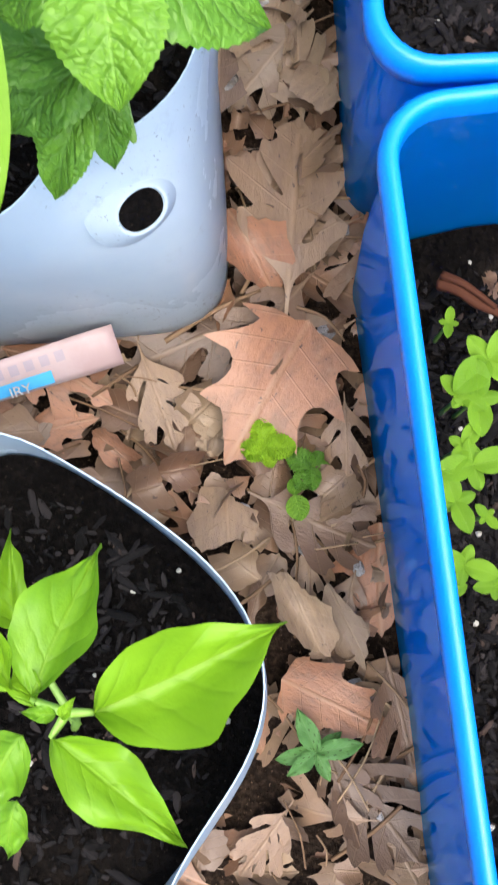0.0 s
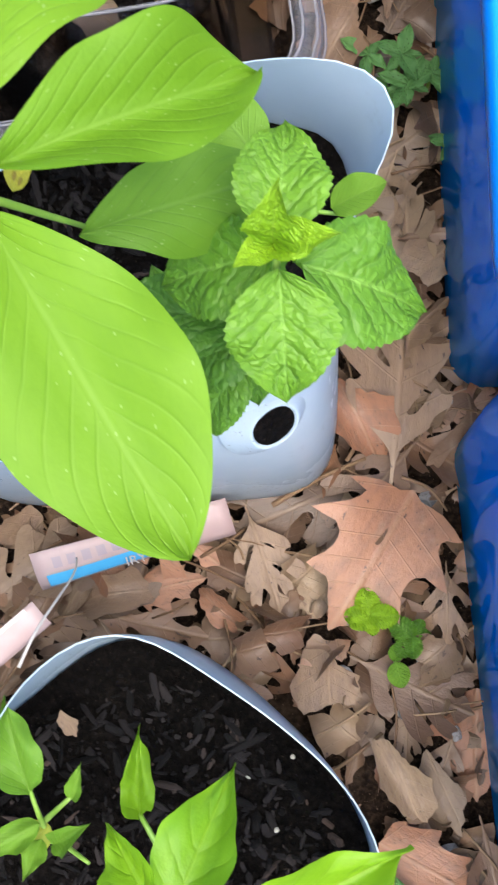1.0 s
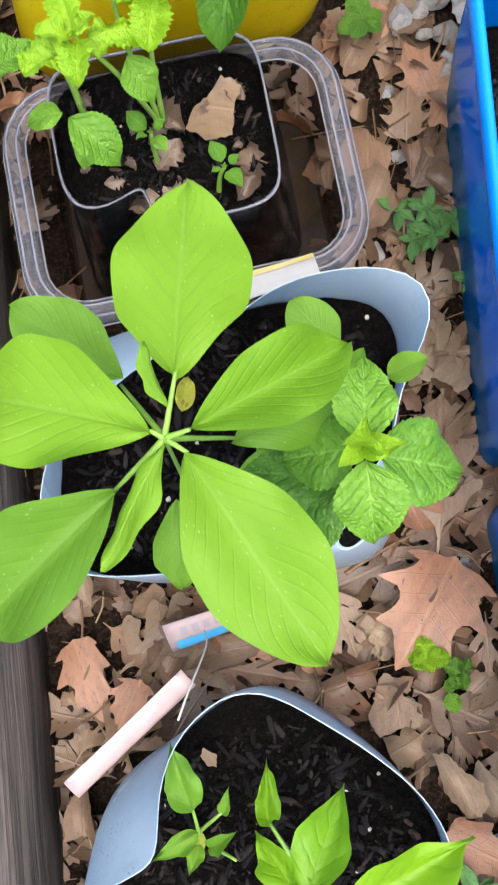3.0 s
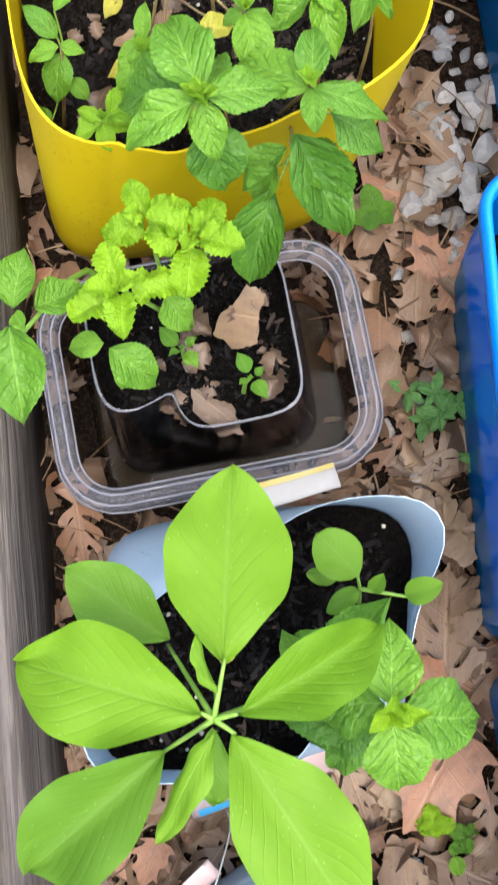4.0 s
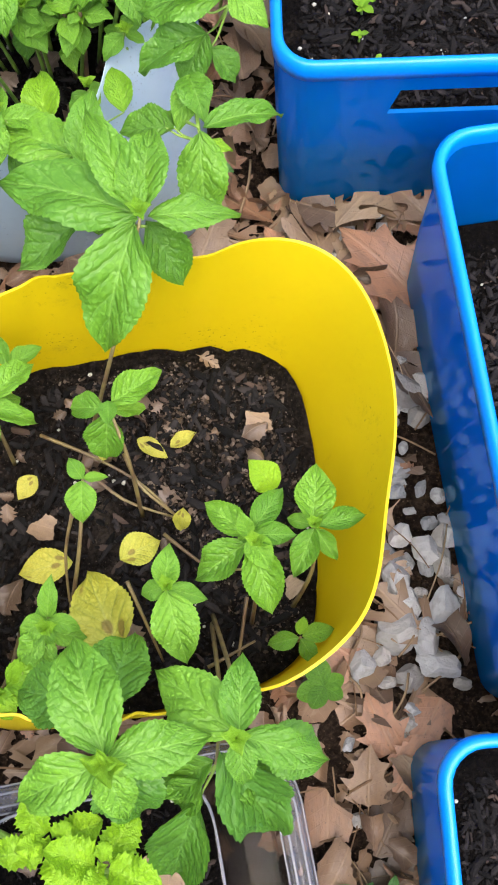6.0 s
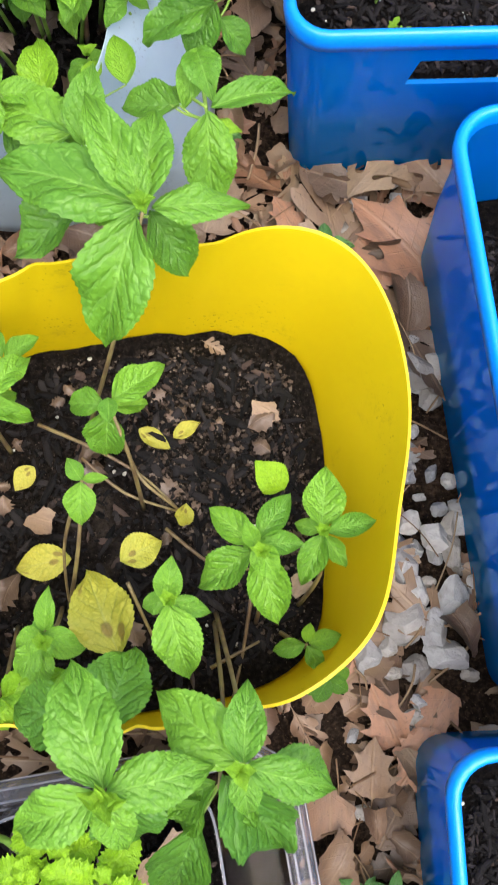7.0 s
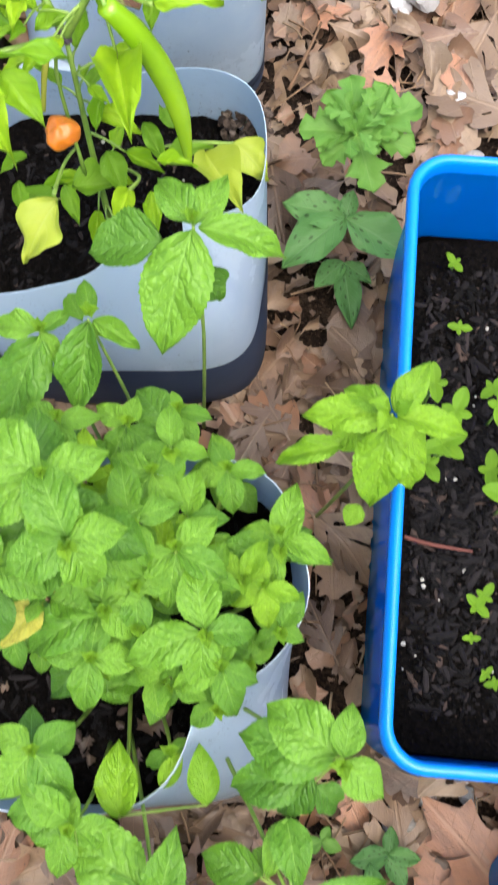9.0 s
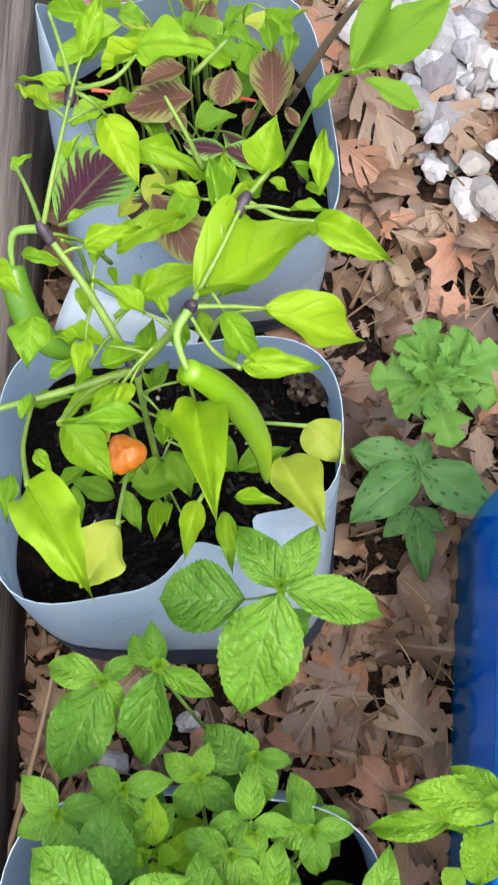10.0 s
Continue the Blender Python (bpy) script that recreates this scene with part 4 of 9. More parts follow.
make_soil(inner, 0.088, soil, 8)
make_mulch(inner, 0.088, 8, 220, 0.009)
make_scraps(inner, 0.088, 33, 22)
storage_bin("bright blue glossy plastic bin of dark soil with seedlings", (0.0415, -0.156), -0.6, 0.290, 0.20, 0.163, 0.036, 21)
storage_bin("bright blue glossy plastic bin beside a clear tub", (0.0455, 0.142), -4.7, 0.237, 0.20, 0.160, 0.076, 22)
storage_bin("bright blue glossy plastic bin beside a yellow planter", (0.1115, 0.382), 0.0, 0.273, 0.20, 0.165, 0.062, 23)
storage_bin("bright blue glossy plastic bin with mint leaning over its rim", (0.0435, 0.6985), -6.6, 0.297, 0.20, 0.165, 0.082, 24)

# ---- plants ----
def plant(name, label, category, root, group=""):
    ob = thing(name, label, category, group, root)
    ROOTED.add(ob.name)
    return ob


def leaves(owner, kind, material, rows):
    """Rows of base, tip, width over length, roll."""
    for i, (base, tip, ratio, roll) in enumerate(rows):
        living_leaf(owner, kind, material, base, tip, ratio, roll, i * 3 + len(rows))


# the broad-leaved plant in the second jug
am = plant("broad_leaved_plant", "tall broad-leaved plant with bright green oval leaves", "plant", (-0.100, 0.150, 0.118))
HEAD = (-0.087, 0.149, 0.286)
stems(am, [[(-0.100, 0.150, 0.118), (-0.093, 0.148, 0.200), HEAD], [HEAD, (-0.080, 0.169, 0.290)], [HEAD, (-0.104, 0.176, 0.250)], [HEAD, (-0.091, 0.152, 0.288)], [HEAD, (-0.109, 0.138, 0.262)], [HEAD, (-0.080, 0.143, 0.287)],
           [HEAD, (-0.078, 0.150, 0.290)], [HEAD, (-0.067, 0.151, 0.250)]], stem_green, 0.0012)
leaves(am, "broad", broad_green, [
    ((-0.081, 0.168, 0.288), (-0.069, 0.239, 0.268), 0.64, 0), ((-0.091, 0.151, 0.288), (-0.158, 0.178, 0.268), 0.58, 6), ((-0.081, 0.143, 0.288), (-0.047, 0.071, 0.276), 0.53, -4),
    ((-0.078, 0.150, 0.292), (-0.024, 0.173, 0.272), 0.46, 12), ((-0.086, 0.146, 0.296), (-0.112, 0.110, 0.286), 0.34, 35), ((-0.084, 0.158, 0.292), (-0.088, 0.179, 0.296), 0.34, -35)])
leaves(am, "broad", broad_dull, [
    ((-0.103, 0.178, 0.252), (-0.140, 0.211, 0.250), 0.58, 0), ((-0.108, 0.138, 0.262), (-0.170, 0.098, 0.240), 0.52, 0), ((-0.068, 0.150, 0.248), (-0.017, 0.168, 0.228), 0.46, 10), ((-0.096, 0.138, 0.200), (-0.101, 0.104, 0.180), 0.5, 0)])
leaves(am, "round", mint_yellow, [((-0.085, 0.165, 0.240), (-0.080, 0.175, 0.250), 0.5, 0)])

bm_root = (-0.027, 0.131, 0.118)
mint_b = plant("mint_plant", "fresh green mint shoot with crinkled leaves", "plant", bm_root, "mint shoots")
stems(mint_b, [[bm_root, (-0.026, 0.135, 0.190), (-0.023, 0.140, 0.250)]], stem_green, 0.0016)
leaves(mint_b, "mint", mint_green, [
    ((-0.023, 0.142, 0.250), (-0.018, 0.174, 0.245), 0.72, 5), ((-0.019, 0.137, 0.250), (0.014, 0.129, 0.222), 0.74, 0), ((-0.023, 0.136, 0.250), (-0.024, 0.107, 0.235), 0.85, 0), ((-0.025, 0.142, 0.240), (-0.054, 0.144, 0.220), 0.8, 0)])
leaves(mint_b, "mint", mint_lime, [((-0.024, 0.140, 0.255), (-0.010, 0.138, 0.265), 0.6, 10), ((-0.024, 0.140, 0.255), (-0.033, 0.134, 0.262), 0.6, 0), ((-0.024, 0.140, 0.256), (-0.022, 0.146, 0.275), 0.7, 0)])
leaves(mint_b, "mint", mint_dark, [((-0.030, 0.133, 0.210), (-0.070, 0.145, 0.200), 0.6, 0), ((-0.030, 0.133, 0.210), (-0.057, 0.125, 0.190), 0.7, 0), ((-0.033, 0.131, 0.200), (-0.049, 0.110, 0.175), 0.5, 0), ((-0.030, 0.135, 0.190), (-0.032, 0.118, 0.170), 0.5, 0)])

seed_b = plant("seedling", "small green seedling with rounded leaves", "seedling", (-0.023, 0.180, 0.118), "seedlings in the jugs")
stems(seed_b, [[(-0.023, 0.180, 0.118), (-0.023, 0.187, 0.150), (-0.024, 0.193, 0.168)], [(-0.023, 0.187, 0.150), (-0.001, 0.180, 0.155)]], stem_green, 0.0012)
leaves(seed_b, "round", broad_dull, [((-0.023, 0.193, 0.168), (-0.040, 0.214, 0.184), 0.72, 0), ((-0.003, 0.181, 0.158), (0.014, 0.184, 0.168), 0.65, 0), ((-0.024, 0.187, 0.155), (-0.040, 0.178, 0.150), 0.55, 0), ((-0.018, 0.185, 0.160), (-0.012, 0.192, 0.170), 0.6, 0),
                                     ((-0.033, 0.193, 0.145), (-0.047, 0.198, 0.150), 0.55, 0)])
mint_b2 = plant("mint_plant", "low mint shoot at the edge of the jug", "plant", (-0.054, 0.158, 0.118), "mint shoots")
leaves(mint_b2, "mint", mint_green, [((-0.054, 0.160, 0.130), (-0.038, 0.171, 0.150), 0.75, 0), ((-0.056, 0.158, 0.130), (-0.062, 0.172, 0.145), 0.7, 0), ((-0.055, 0.155, 0.130), (-0.077, 0.149, 0.140), 0.6, 0), ((-0.039, 0.158, 0.150), (-0.015, 0.179, 0.190), 0.55, 0)])
stems(mint_b2, [[(-0.054, 0.158, 0.112), (-0.054, 0.159, 0.132)]], stem_green, 0.0012)

# the young pepper in the first jug
pe_root = (-0.074, -0.042, 0.088)
pep_a = plant("pepper_plant", "young pepper plant with glossy bright green leaves", "plant", pe_root)
PH = (-0.062, -0.029, 0.168)
stems(pep_a, [[pe_root, (-0.066, -0.035, 0.130), PH], [PH, (-0.055, -0.030, 0.166)], [PH, (-0.067, -0.035, 0.168)], [PH, (-0.071, -0.024, 0.170)], [(-0.070, -0.040, 0.105), (-0.086, -0.005, 0.108)]], stem_green, 0.0016)
leaves(pep_a, "pepper", pepper_young, [((-0.055, -0.030, 0.166), (-0.000, -0.013, 0.158), 0.66, 8), ((-0.066, -0.035, 0.170), (-0.035, -0.069, 0.160), 0.52, -8), ((-0.070, -0.023, 0.172), (-0.049, 0.015, 0.157), 0.62, -8), ((-0.074, -0.033, 0.170), (-0.091, -0.053, 0.160), 0.75, 0), ((-0.075, -0.021, 0.172), (-0.088, 0.002, 0.160), 0.62, 0), ((-0.063, -0.028, 0.178), (-0.072, -0.026, 0.180), 0.6, 0), ((-0.062, -0.029, 0.178), (-0.057, -0.024, 0.180), 0.6, 0), ((-0.082, -0.053, 0.150), (-0.088, -0.070, 0.140), 0.7, 0), ((-0.070, -0.026, 0.170), (-0.074, -0.012, 0.165), 0.7, 0), ((-0.086, -0.006, 0.108), (-0.082, 0.025, 0.120), 0.42, 0)])
seed_a = plant("seedling", "holed pale green seedling in dark soil", "seedling", (-0.124, -0.011, 0.090), "seedlings in the jugs")
stems(seed_a, [[(-0.121, -0.016, 0.086), (-0.117, -0.001, 0.120), (-0.116, 0.010, 0.135)], [(-0.119, -0.005, 0.110), (-0.104, 0.006, 0.130)], [(-0.120, -0.009, 0.100), (-0.102, -0.017, 0.120)]], stem_green, 0.0012)
leaves(seed_a, "pepper", broad_dull, [((-0.116, 0.009, 0.135), (-0.121, 0.040, 0.140), 0.62, 0), ((-0.104, 0.005, 0.130), (-0.099, 0.017, 0.135), 0.5, 0), ((-0.117, -0.003, 0.120), (-0.139, -0.012, 0.120), 0.5, 0), ((-0.113, -0.010, 0.120), (-0.099, -0.003, 0.130), 0.6, 0), ((-0.118, -0.009, 0.115), (-0.124, -0.021, 0.120), 0.7, 0)])
leaves(seed_a, "round", pepper_pale, [((-0.116, -0.006, 0.110), (-0.128, -0.013, 0.110), 0.8, 0)])

# lime mint in the tub
lime = plant("mint_plant", "lime-green frilly mint in a clear pot", "plant", (-0.088, 0.335, 0.092), "mint shoots")
for tip, phase, size in (((-0.093, 0.364, 0.206), 20, 0.021), ((-0.074, 0.352, 0.206), 60, 0.023), ((-0.110, 0.332, 0.208), 10, 0.026)):
    sprig(lime, (-0.088, 0.338, 0.09), tip, phase, 3, size, 0.85, mint_lime, "frill", 0.010)
leaves(lime, "mint", mint_green, [((-0.123, 0.316, 0.170), (-0.105, 0.298, 0.150), 0.7, 0), ((-0.126, 0.319, 0.170), (-0.145, 0.321, 0.160), 0.65, 0), ((-0.114, 0.313, 0.160), (-0.123, 0.299, 0.150), 0.75, 0), ((-0.093, 0.334, 0.180), (-0.085, 0.320, 0.160), 0.7, 0)])
tl = plant("mint_plant", "mint shoot leaning out over the weathered beam", "plant", (-0.128, 0.352, 0.092), "mint shoots")
stems(tl, [[(-0.128, 0.352, 0.09), (-0.134, 0.365, 0.140), (-0.160, 0.323, 0.190)]], stem_green, 0.002)
leaves(tl, "mint", mint_green, [((-0.151, 0.333, 0.195), (-0.129, 0.343, 0.185), 0.75, 0), ((-0.160, 0.333, 0.200), (-0.152, 0.361, 0.200), 0.7, 0), ((-0.163, 0.325, 0.200), (-0.164, 0.281, 0.190), 0.75, 0), ((-0.166, 0.331, 0.200), (-0.193, 0.341, 0.200), 0.7, 0), ((-0.158, 0.327, 0.210), (-0.152, 0.318, 0.215), 0.7, 0)])
for name_row in (((-0.094, 0.319, 0.112), (-0.092, 0.320, 0.130)), ((-0.066, 0.299, 0.100), (-0.060, 0.302, 0.118))):
    sp = plant("mint_plant", "tiny mint shoot in the clear pot", "plant", name_row[0], "mint shoots")
    sprig(sp, (name_row[0][0], name_row[0][1], 0.088), name_row[1], 30, 2, 0.014, 0.75, mint_green, "mint", 0.008)

def rosette(label, root, centre, big, small, dark=(), leaf=None, stem=None):
    """A large mint shoot whose leaves are set one by one."""
    shoot = plant("mint_plant", label, "plant", root, "mint shoots")
    middle = Vector(root).lerp(Vector(centre), 0.55) + Vector((0.003, -0.004, 0.014))
    stems(shoot, [[root, middle, centre]], stem or stem_olive, 0.0012)
    heart = Vector(centre)
    near = [(tuple(Vector(base).lerp(heart, 0.7)) if (Vector(base) - heart).length < 0.02 else base, tip, ratio, roll) for base, tip, ratio, roll in big]
    for base, tip, ratio, roll in list(big) + list(dark):
        if (Vector(base) - heart).length >= 0.012:
            stems(shoot, [[heart - Vector((0, 0, 0.012)), Vector(base).lerp(heart, 0.4) - Vector((0, 0, 0.008)), base]], stem_olive, 0.0007, "stalk")
    big = near
    leaves(shoot, "mint", leaf or mint_green, [(base, tip, ratio * 0.9, roll) for base, tip, ratio, roll in big])
    leaves(shoot, "mint", mint_tip if leaf is None else leaf, small)
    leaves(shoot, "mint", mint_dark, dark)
    return shoot


# mint in the yellow planter
rosette("tall mint shoot rising over the yellow rim", (-0.074, 0.546, 0.097), (-0.026, 0.601, 0.232),
        [((-0.032, 0.603, 0.234), (-0.087, 0.635, 0.215), 0.5, 0), ((-0.024, 0.605, 0.236), (-0.017, 0.640, 0.232), 0.62, 0), ((-0.017, 0.595, 0.234), (0.015, 0.599, 0.224), 0.46, 0), ((-0.035, 0.595, 0.228), (-0.052, 0.560, 0.186), 0.57, 0), ((-0.032, 0.598, 0.230), (-0.051, 0.608, 0.215), 0.6, 0), ((-0.032, 0.607, 0.234), (-0.043, 0.647, 0.240), 0.46, 0), ((-0.029, 0.603, 0.238), (-0.030, 0.624, 0.245), 0.6, 0)],
        [((-0.026, 0.598, 0.240), (-0.031, 0.600, 0.246), 0.7, 0), ((-0.026, 0.598, 0.240), (-0.021, 0.598, 0.246), 0.7, 0), ((-0.026, 0.598, 0.240), (-0.025, 0.592, 0.246), 0.7, 0), ((-0.026, 0.598, 0.240), (-0.027, 0.602, 0.247), 0.7, 0)],
        [((-0.025, 0.606, 0.214), (-0.013, 0.584, 0.190), 0.62, 0), ((-0.052, 0.617, 0.205), (-0.087, 0.605, 0.185), 0.62, 0)], stem=stem_brown)
rosette("mint shoot with toothed green leaves in dry soil", (-0.052, 0.503, 0.097), (-0.054, 0.538, 0.176),
        [((-0.049, 0.546, 0.176), (-0.029, 0.554, 0.170), 0.62, 0), ((-0.060, 0.540, 0.174), (-0.073, 0.544, 0.166), 0.75, 0), ((-0.054, 0.548, 0.182), (-0.055, 0.530, 0.178), 0.9, 0), ((-0.058, 0.537, 0.160), (-0.061, 0.521, 0.150), 0.8, 0), ((-0.054, 0.539, 0.165), (-0.039, 0.540, 0.160), 0.55, 0)],
        [],
        [], stem=stem_brown)
rosette("mint shoot with toothed green leaves in dry soil", (-0.093, 0.459, 0.097), (-0.069, 0.508, 0.176),
        [((-0.069, 0.508, 0.178), (-0.074, 0.518, 0.178), 0.8, 0), ((-0.068, 0.509, 0.178), (-0.058, 0.508, 0.174), 0.5, 0), ((-0.070, 0.506, 0.178), (-0.072, 0.490, 0.170), 0.85, 0)],
        [],
        [], stem=stem_brown)
rosette("mint shoot with toothed green leaves in dry soil", (-0.006, 0.441, 0.097), (-0.002, 0.472, 0.190),
        [((-0.000, 0.469, 0.185), (-0.018, 0.489, 0.184), 0.6, 0), ((0.000, 0.472, 0.186), (-0.007, 0.468, 0.186), 0.6, 0), ((0.007, 0.476, 0.186), (0.016, 0.490, 0.186), 0.6, 0), ((-0.005, 0.460, 0.180), (-0.027, 0.458, 0.174), 0.66, 0), ((0.005, 0.459, 0.186), (0.004, 0.438, 0.176), 0.62, 0), ((0.001, 0.465, 0.190), (-0.004, 0.481, 0.194), 0.72, 0), ((0.004, 0.468, 0.190), (0.019, 0.469, 0.186), 0.6, 0), ((0.001, 0.468, 0.192), (0.006, 0.455, 0.190), 0.8, 0)],
        [((0.001, 0.467, 0.194), (-0.003, 0.469, 0.200), 0.7, 0), ((0.001, 0.467, 0.194), (0.005, 0.468, 0.200), 0.7, 0), ((0.001, 0.467, 0.194), (0.002, 0.464, 0.200), 0.7, 0), ((0.001, 0.467, 0.194), (0.000, 0.471, 0.201), 0.7, 0)],
        [], stem=stem_brown)
rosette("mint shoot with toothed green leaves in dry soil", (0.015, 0.447, 0.097), (0.027, 0.473, 0.176),
        [((0.027, 0.481, 0.170), (0.033, 0.501, 0.172), 0.8, 0), ((0.032, 0.473, 0.176), (0.051, 0.476, 0.170), 0.5, 0), ((0.027, 0.470, 0.176), (0.015, 0.453, 0.170), 0.62, 0), ((0.024, 0.475, 0.176), (0.016, 0.479, 0.172), 0.7, 0), ((0.029, 0.470, 0.176), (0.035, 0.458, 0.168), 0.55, 0)],
        [((0.027, 0.473, 0.180), (0.024, 0.475, 0.186), 0.7, 0), ((0.027, 0.473, 0.180), (0.030, 0.474, 0.186), 0.7, 0), ((0.027, 0.473, 0.180), (0.028, 0.470, 0.186), 0.7, 0), ((0.027, 0.473, 0.180), (0.026, 0.476, 0.187), 0.7, 0)],
        [], stem=stem_brown)
rosette("mint shoot with toothed green leaves in dry soil", (0.004, 0.437, 0.097), (0.015, 0.429, 0.150),
        [((0.013, 0.429, 0.150), (-0.000, 0.428, 0.145), 0.66, 0), ((0.018, 0.430, 0.150), (0.031, 0.431, 0.145), 0.66, 0), ((0.015, 0.428, 0.150), (0.020, 0.417, 0.145), 0.7, 0)],
        [((0.015, 0.430, 0.152), (0.018, 0.438, 0.150), 0.7, 0)],
        [], stem=stem_brown)
rosette("mint shoot with toothed green leaves in dry soil", (-0.046, 0.452, 0.097), (-0.037, 0.453, 0.208),
        [((-0.038, 0.451, 0.208), (-0.033, 0.469, 0.212), 0.75, 0), ((-0.035, 0.450, 0.206), (-0.021, 0.446, 0.200), 0.55, 0), ((-0.036, 0.448, 0.206), (-0.033, 0.422, 0.196), 0.7, 0), ((-0.040, 0.452, 0.206), (-0.048, 0.452, 0.200), 0.8, 0)],
        [((-0.036, 0.452, 0.212), (-0.039, 0.454, 0.218), 0.7, 0), ((-0.036, 0.452, 0.212), (-0.033, 0.453, 0.218), 0.7, 0), ((-0.036, 0.452, 0.212), (-0.035, 0.450, 0.218), 0.7, 0), ((-0.036, 0.452, 0.212), (-0.037, 0.456, 0.219), 0.7, 0)],
        [], stem=stem_brown)
rosette("mint shoot with toothed green leaves in dry soil", (-0.113, 0.539, 0.097), (-0.104, 0.542, 0.190),
        [((-0.106, 0.544, 0.190), (-0.090, 0.539, 0.185), 0.62, 0), ((-0.102, 0.546, 0.190), (-0.105, 0.562, 0.190), 0.6, 0), ((-0.098, 0.568, 0.165), (-0.083, 0.577, 0.160), 0.62, 0), ((-0.099, 0.568, 0.165), (-0.103, 0.584, 0.165), 0.6, 0), ((-0.099, 0.568, 0.165), (-0.095, 0.562, 0.160), 0.7, 0), ((-0.109, 0.540, 0.186), (-0.108, 0.523, 0.176), 0.7, 0)],
        [],
        [], stem=stem_brown)
rosette("mint shoot with toothed green leaves in dry soil", (-0.097, 0.449, 0.097), (-0.087, 0.442, 0.200),
        [((-0.087, 0.442, 0.200), (-0.101, 0.433, 0.190), 0.7, 0), ((-0.085, 0.443, 0.200), (-0.072, 0.439, 0.190), 0.62, 0), ((-0.087, 0.443, 0.200), (-0.085, 0.457, 0.200), 0.7, 0), ((-0.088, 0.441, 0.200), (-0.093, 0.426, 0.190), 0.7, 0)],
        [((-0.086, 0.443, 0.206), (-0.089, 0.445, 0.212), 0.7, 0), ((-0.086, 0.443, 0.206), (-0.081, 0.444, 0.212), 0.7, 0), ((-0.086, 0.443, 0.206), (-0.084, 0.440, 0.212), 0.7, 0), ((-0.086, 0.443, 0.206), (-0.086, 0.447, 0.213), 0.7, 0)],
        [], stem=stem_brown)
rosette("lime-tinged mint shoot low at the planter's front", (-0.118, 0.455, 0.097), (-0.112, 0.423, 0.180),
        [((-0.110, 0.423, 0.180), (-0.128, 0.421, 0.172), 0.75, 0), ((-0.111, 0.425, 0.180), (-0.123, 0.433, 0.178), 0.6, 0), ((-0.109, 0.423, 0.180), (-0.089, 0.419, 0.176), 0.6, 0), ((-0.111, 0.422, 0.180), (-0.110, 0.411, 0.172), 0.8, 0), ((-0.101, 0.429, 0.185), (-0.077, 0.431, 0.190), 0.6, 0)],
        [((-0.110, 0.422, 0.186), (-0.113, 0.423, 0.192), 0.7, 0), ((-0.110, 0.422, 0.186), (-0.105, 0.421, 0.192), 0.7, 0), ((-0.110, 0.422, 0.186), (-0.108, 0.417, 0.192), 0.7, 0), ((-0.110, 0.422, 0.186), (-0.110, 0.424, 0.193), 0.7, 0)],
        [], leaf=mint_tip, stem=stem_brown)
rosette("mint shoot with toothed green leaves in dry soil", (-0.096, 0.461, 0.097), (-0.085, 0.448, 0.205),
        [((-0.085, 0.447, 0.205), (-0.081, 0.464, 0.210), 0.55, 0), ((-0.086, 0.445, 0.205), (-0.099, 0.443, 0.196), 0.7, 0), ((-0.085, 0.445, 0.205), (-0.073, 0.442, 0.200), 0.65, 0), ((-0.085, 0.446, 0.205), (-0.090, 0.435, 0.196), 0.7, 0)],
        [],
        [], stem=stem_brown)
rosette("mint shoot with toothed green leaves in dry soil", (-0.143, 0.462, 0.097), (-0.128, 0.471, 0.170),
        [((-0.130, 0.471, 0.170), (-0.117, 0.468, 0.165), 0.75, 0), ((-0.126, 0.478, 0.190), (-0.117, 0.487, 0.186), 0.62, 0), ((-0.130, 0.478, 0.185), (-0.143, 0.490, 0.180), 0.6, 0), ((-0.129, 0.463, 0.150), (-0.121, 0.454, 0.142), 0.8, 0), ((-0.132, 0.467, 0.155), (-0.138, 0.453, 0.145), 0.7, 0), ((-0.131, 0.468, 0.170), (-0.146, 0.468, 0.165), 0.7, 0), ((-0.144, 0.451, 0.130), (-0.152, 0.461, 0.130), 0.7, 0)],
        [],
        [], stem=stem_brown)
rosette("mint shoot with toothed green leaves in dry soil", (-0.109, 0.561, 0.097), (-0.104, 0.542, 0.195),
        [((-0.104, 0.540, 0.200), (-0.117, 0.559, 0.200), 0.6, 0), ((-0.102, 0.549, 0.185), (-0.084, 0.563, 0.180), 0.55, 0), ((-0.105, 0.538, 0.200), (-0.107, 0.558, 0.202), 0.6, 0), ((-0.113, 0.537, 0.185), (-0.133, 0.542, 0.180), 0.55, 0), ((-0.111, 0.538, 0.175), (-0.116, 0.527, 0.160), 0.75, 0), ((-0.107, 0.539, 0.180), (-0.086, 0.537, 0.172), 0.4, 0), ((-0.103, 0.547, 0.180), (-0.092, 0.549, 0.175), 0.7, 0)],
        [],
        [], stem=stem_brown)
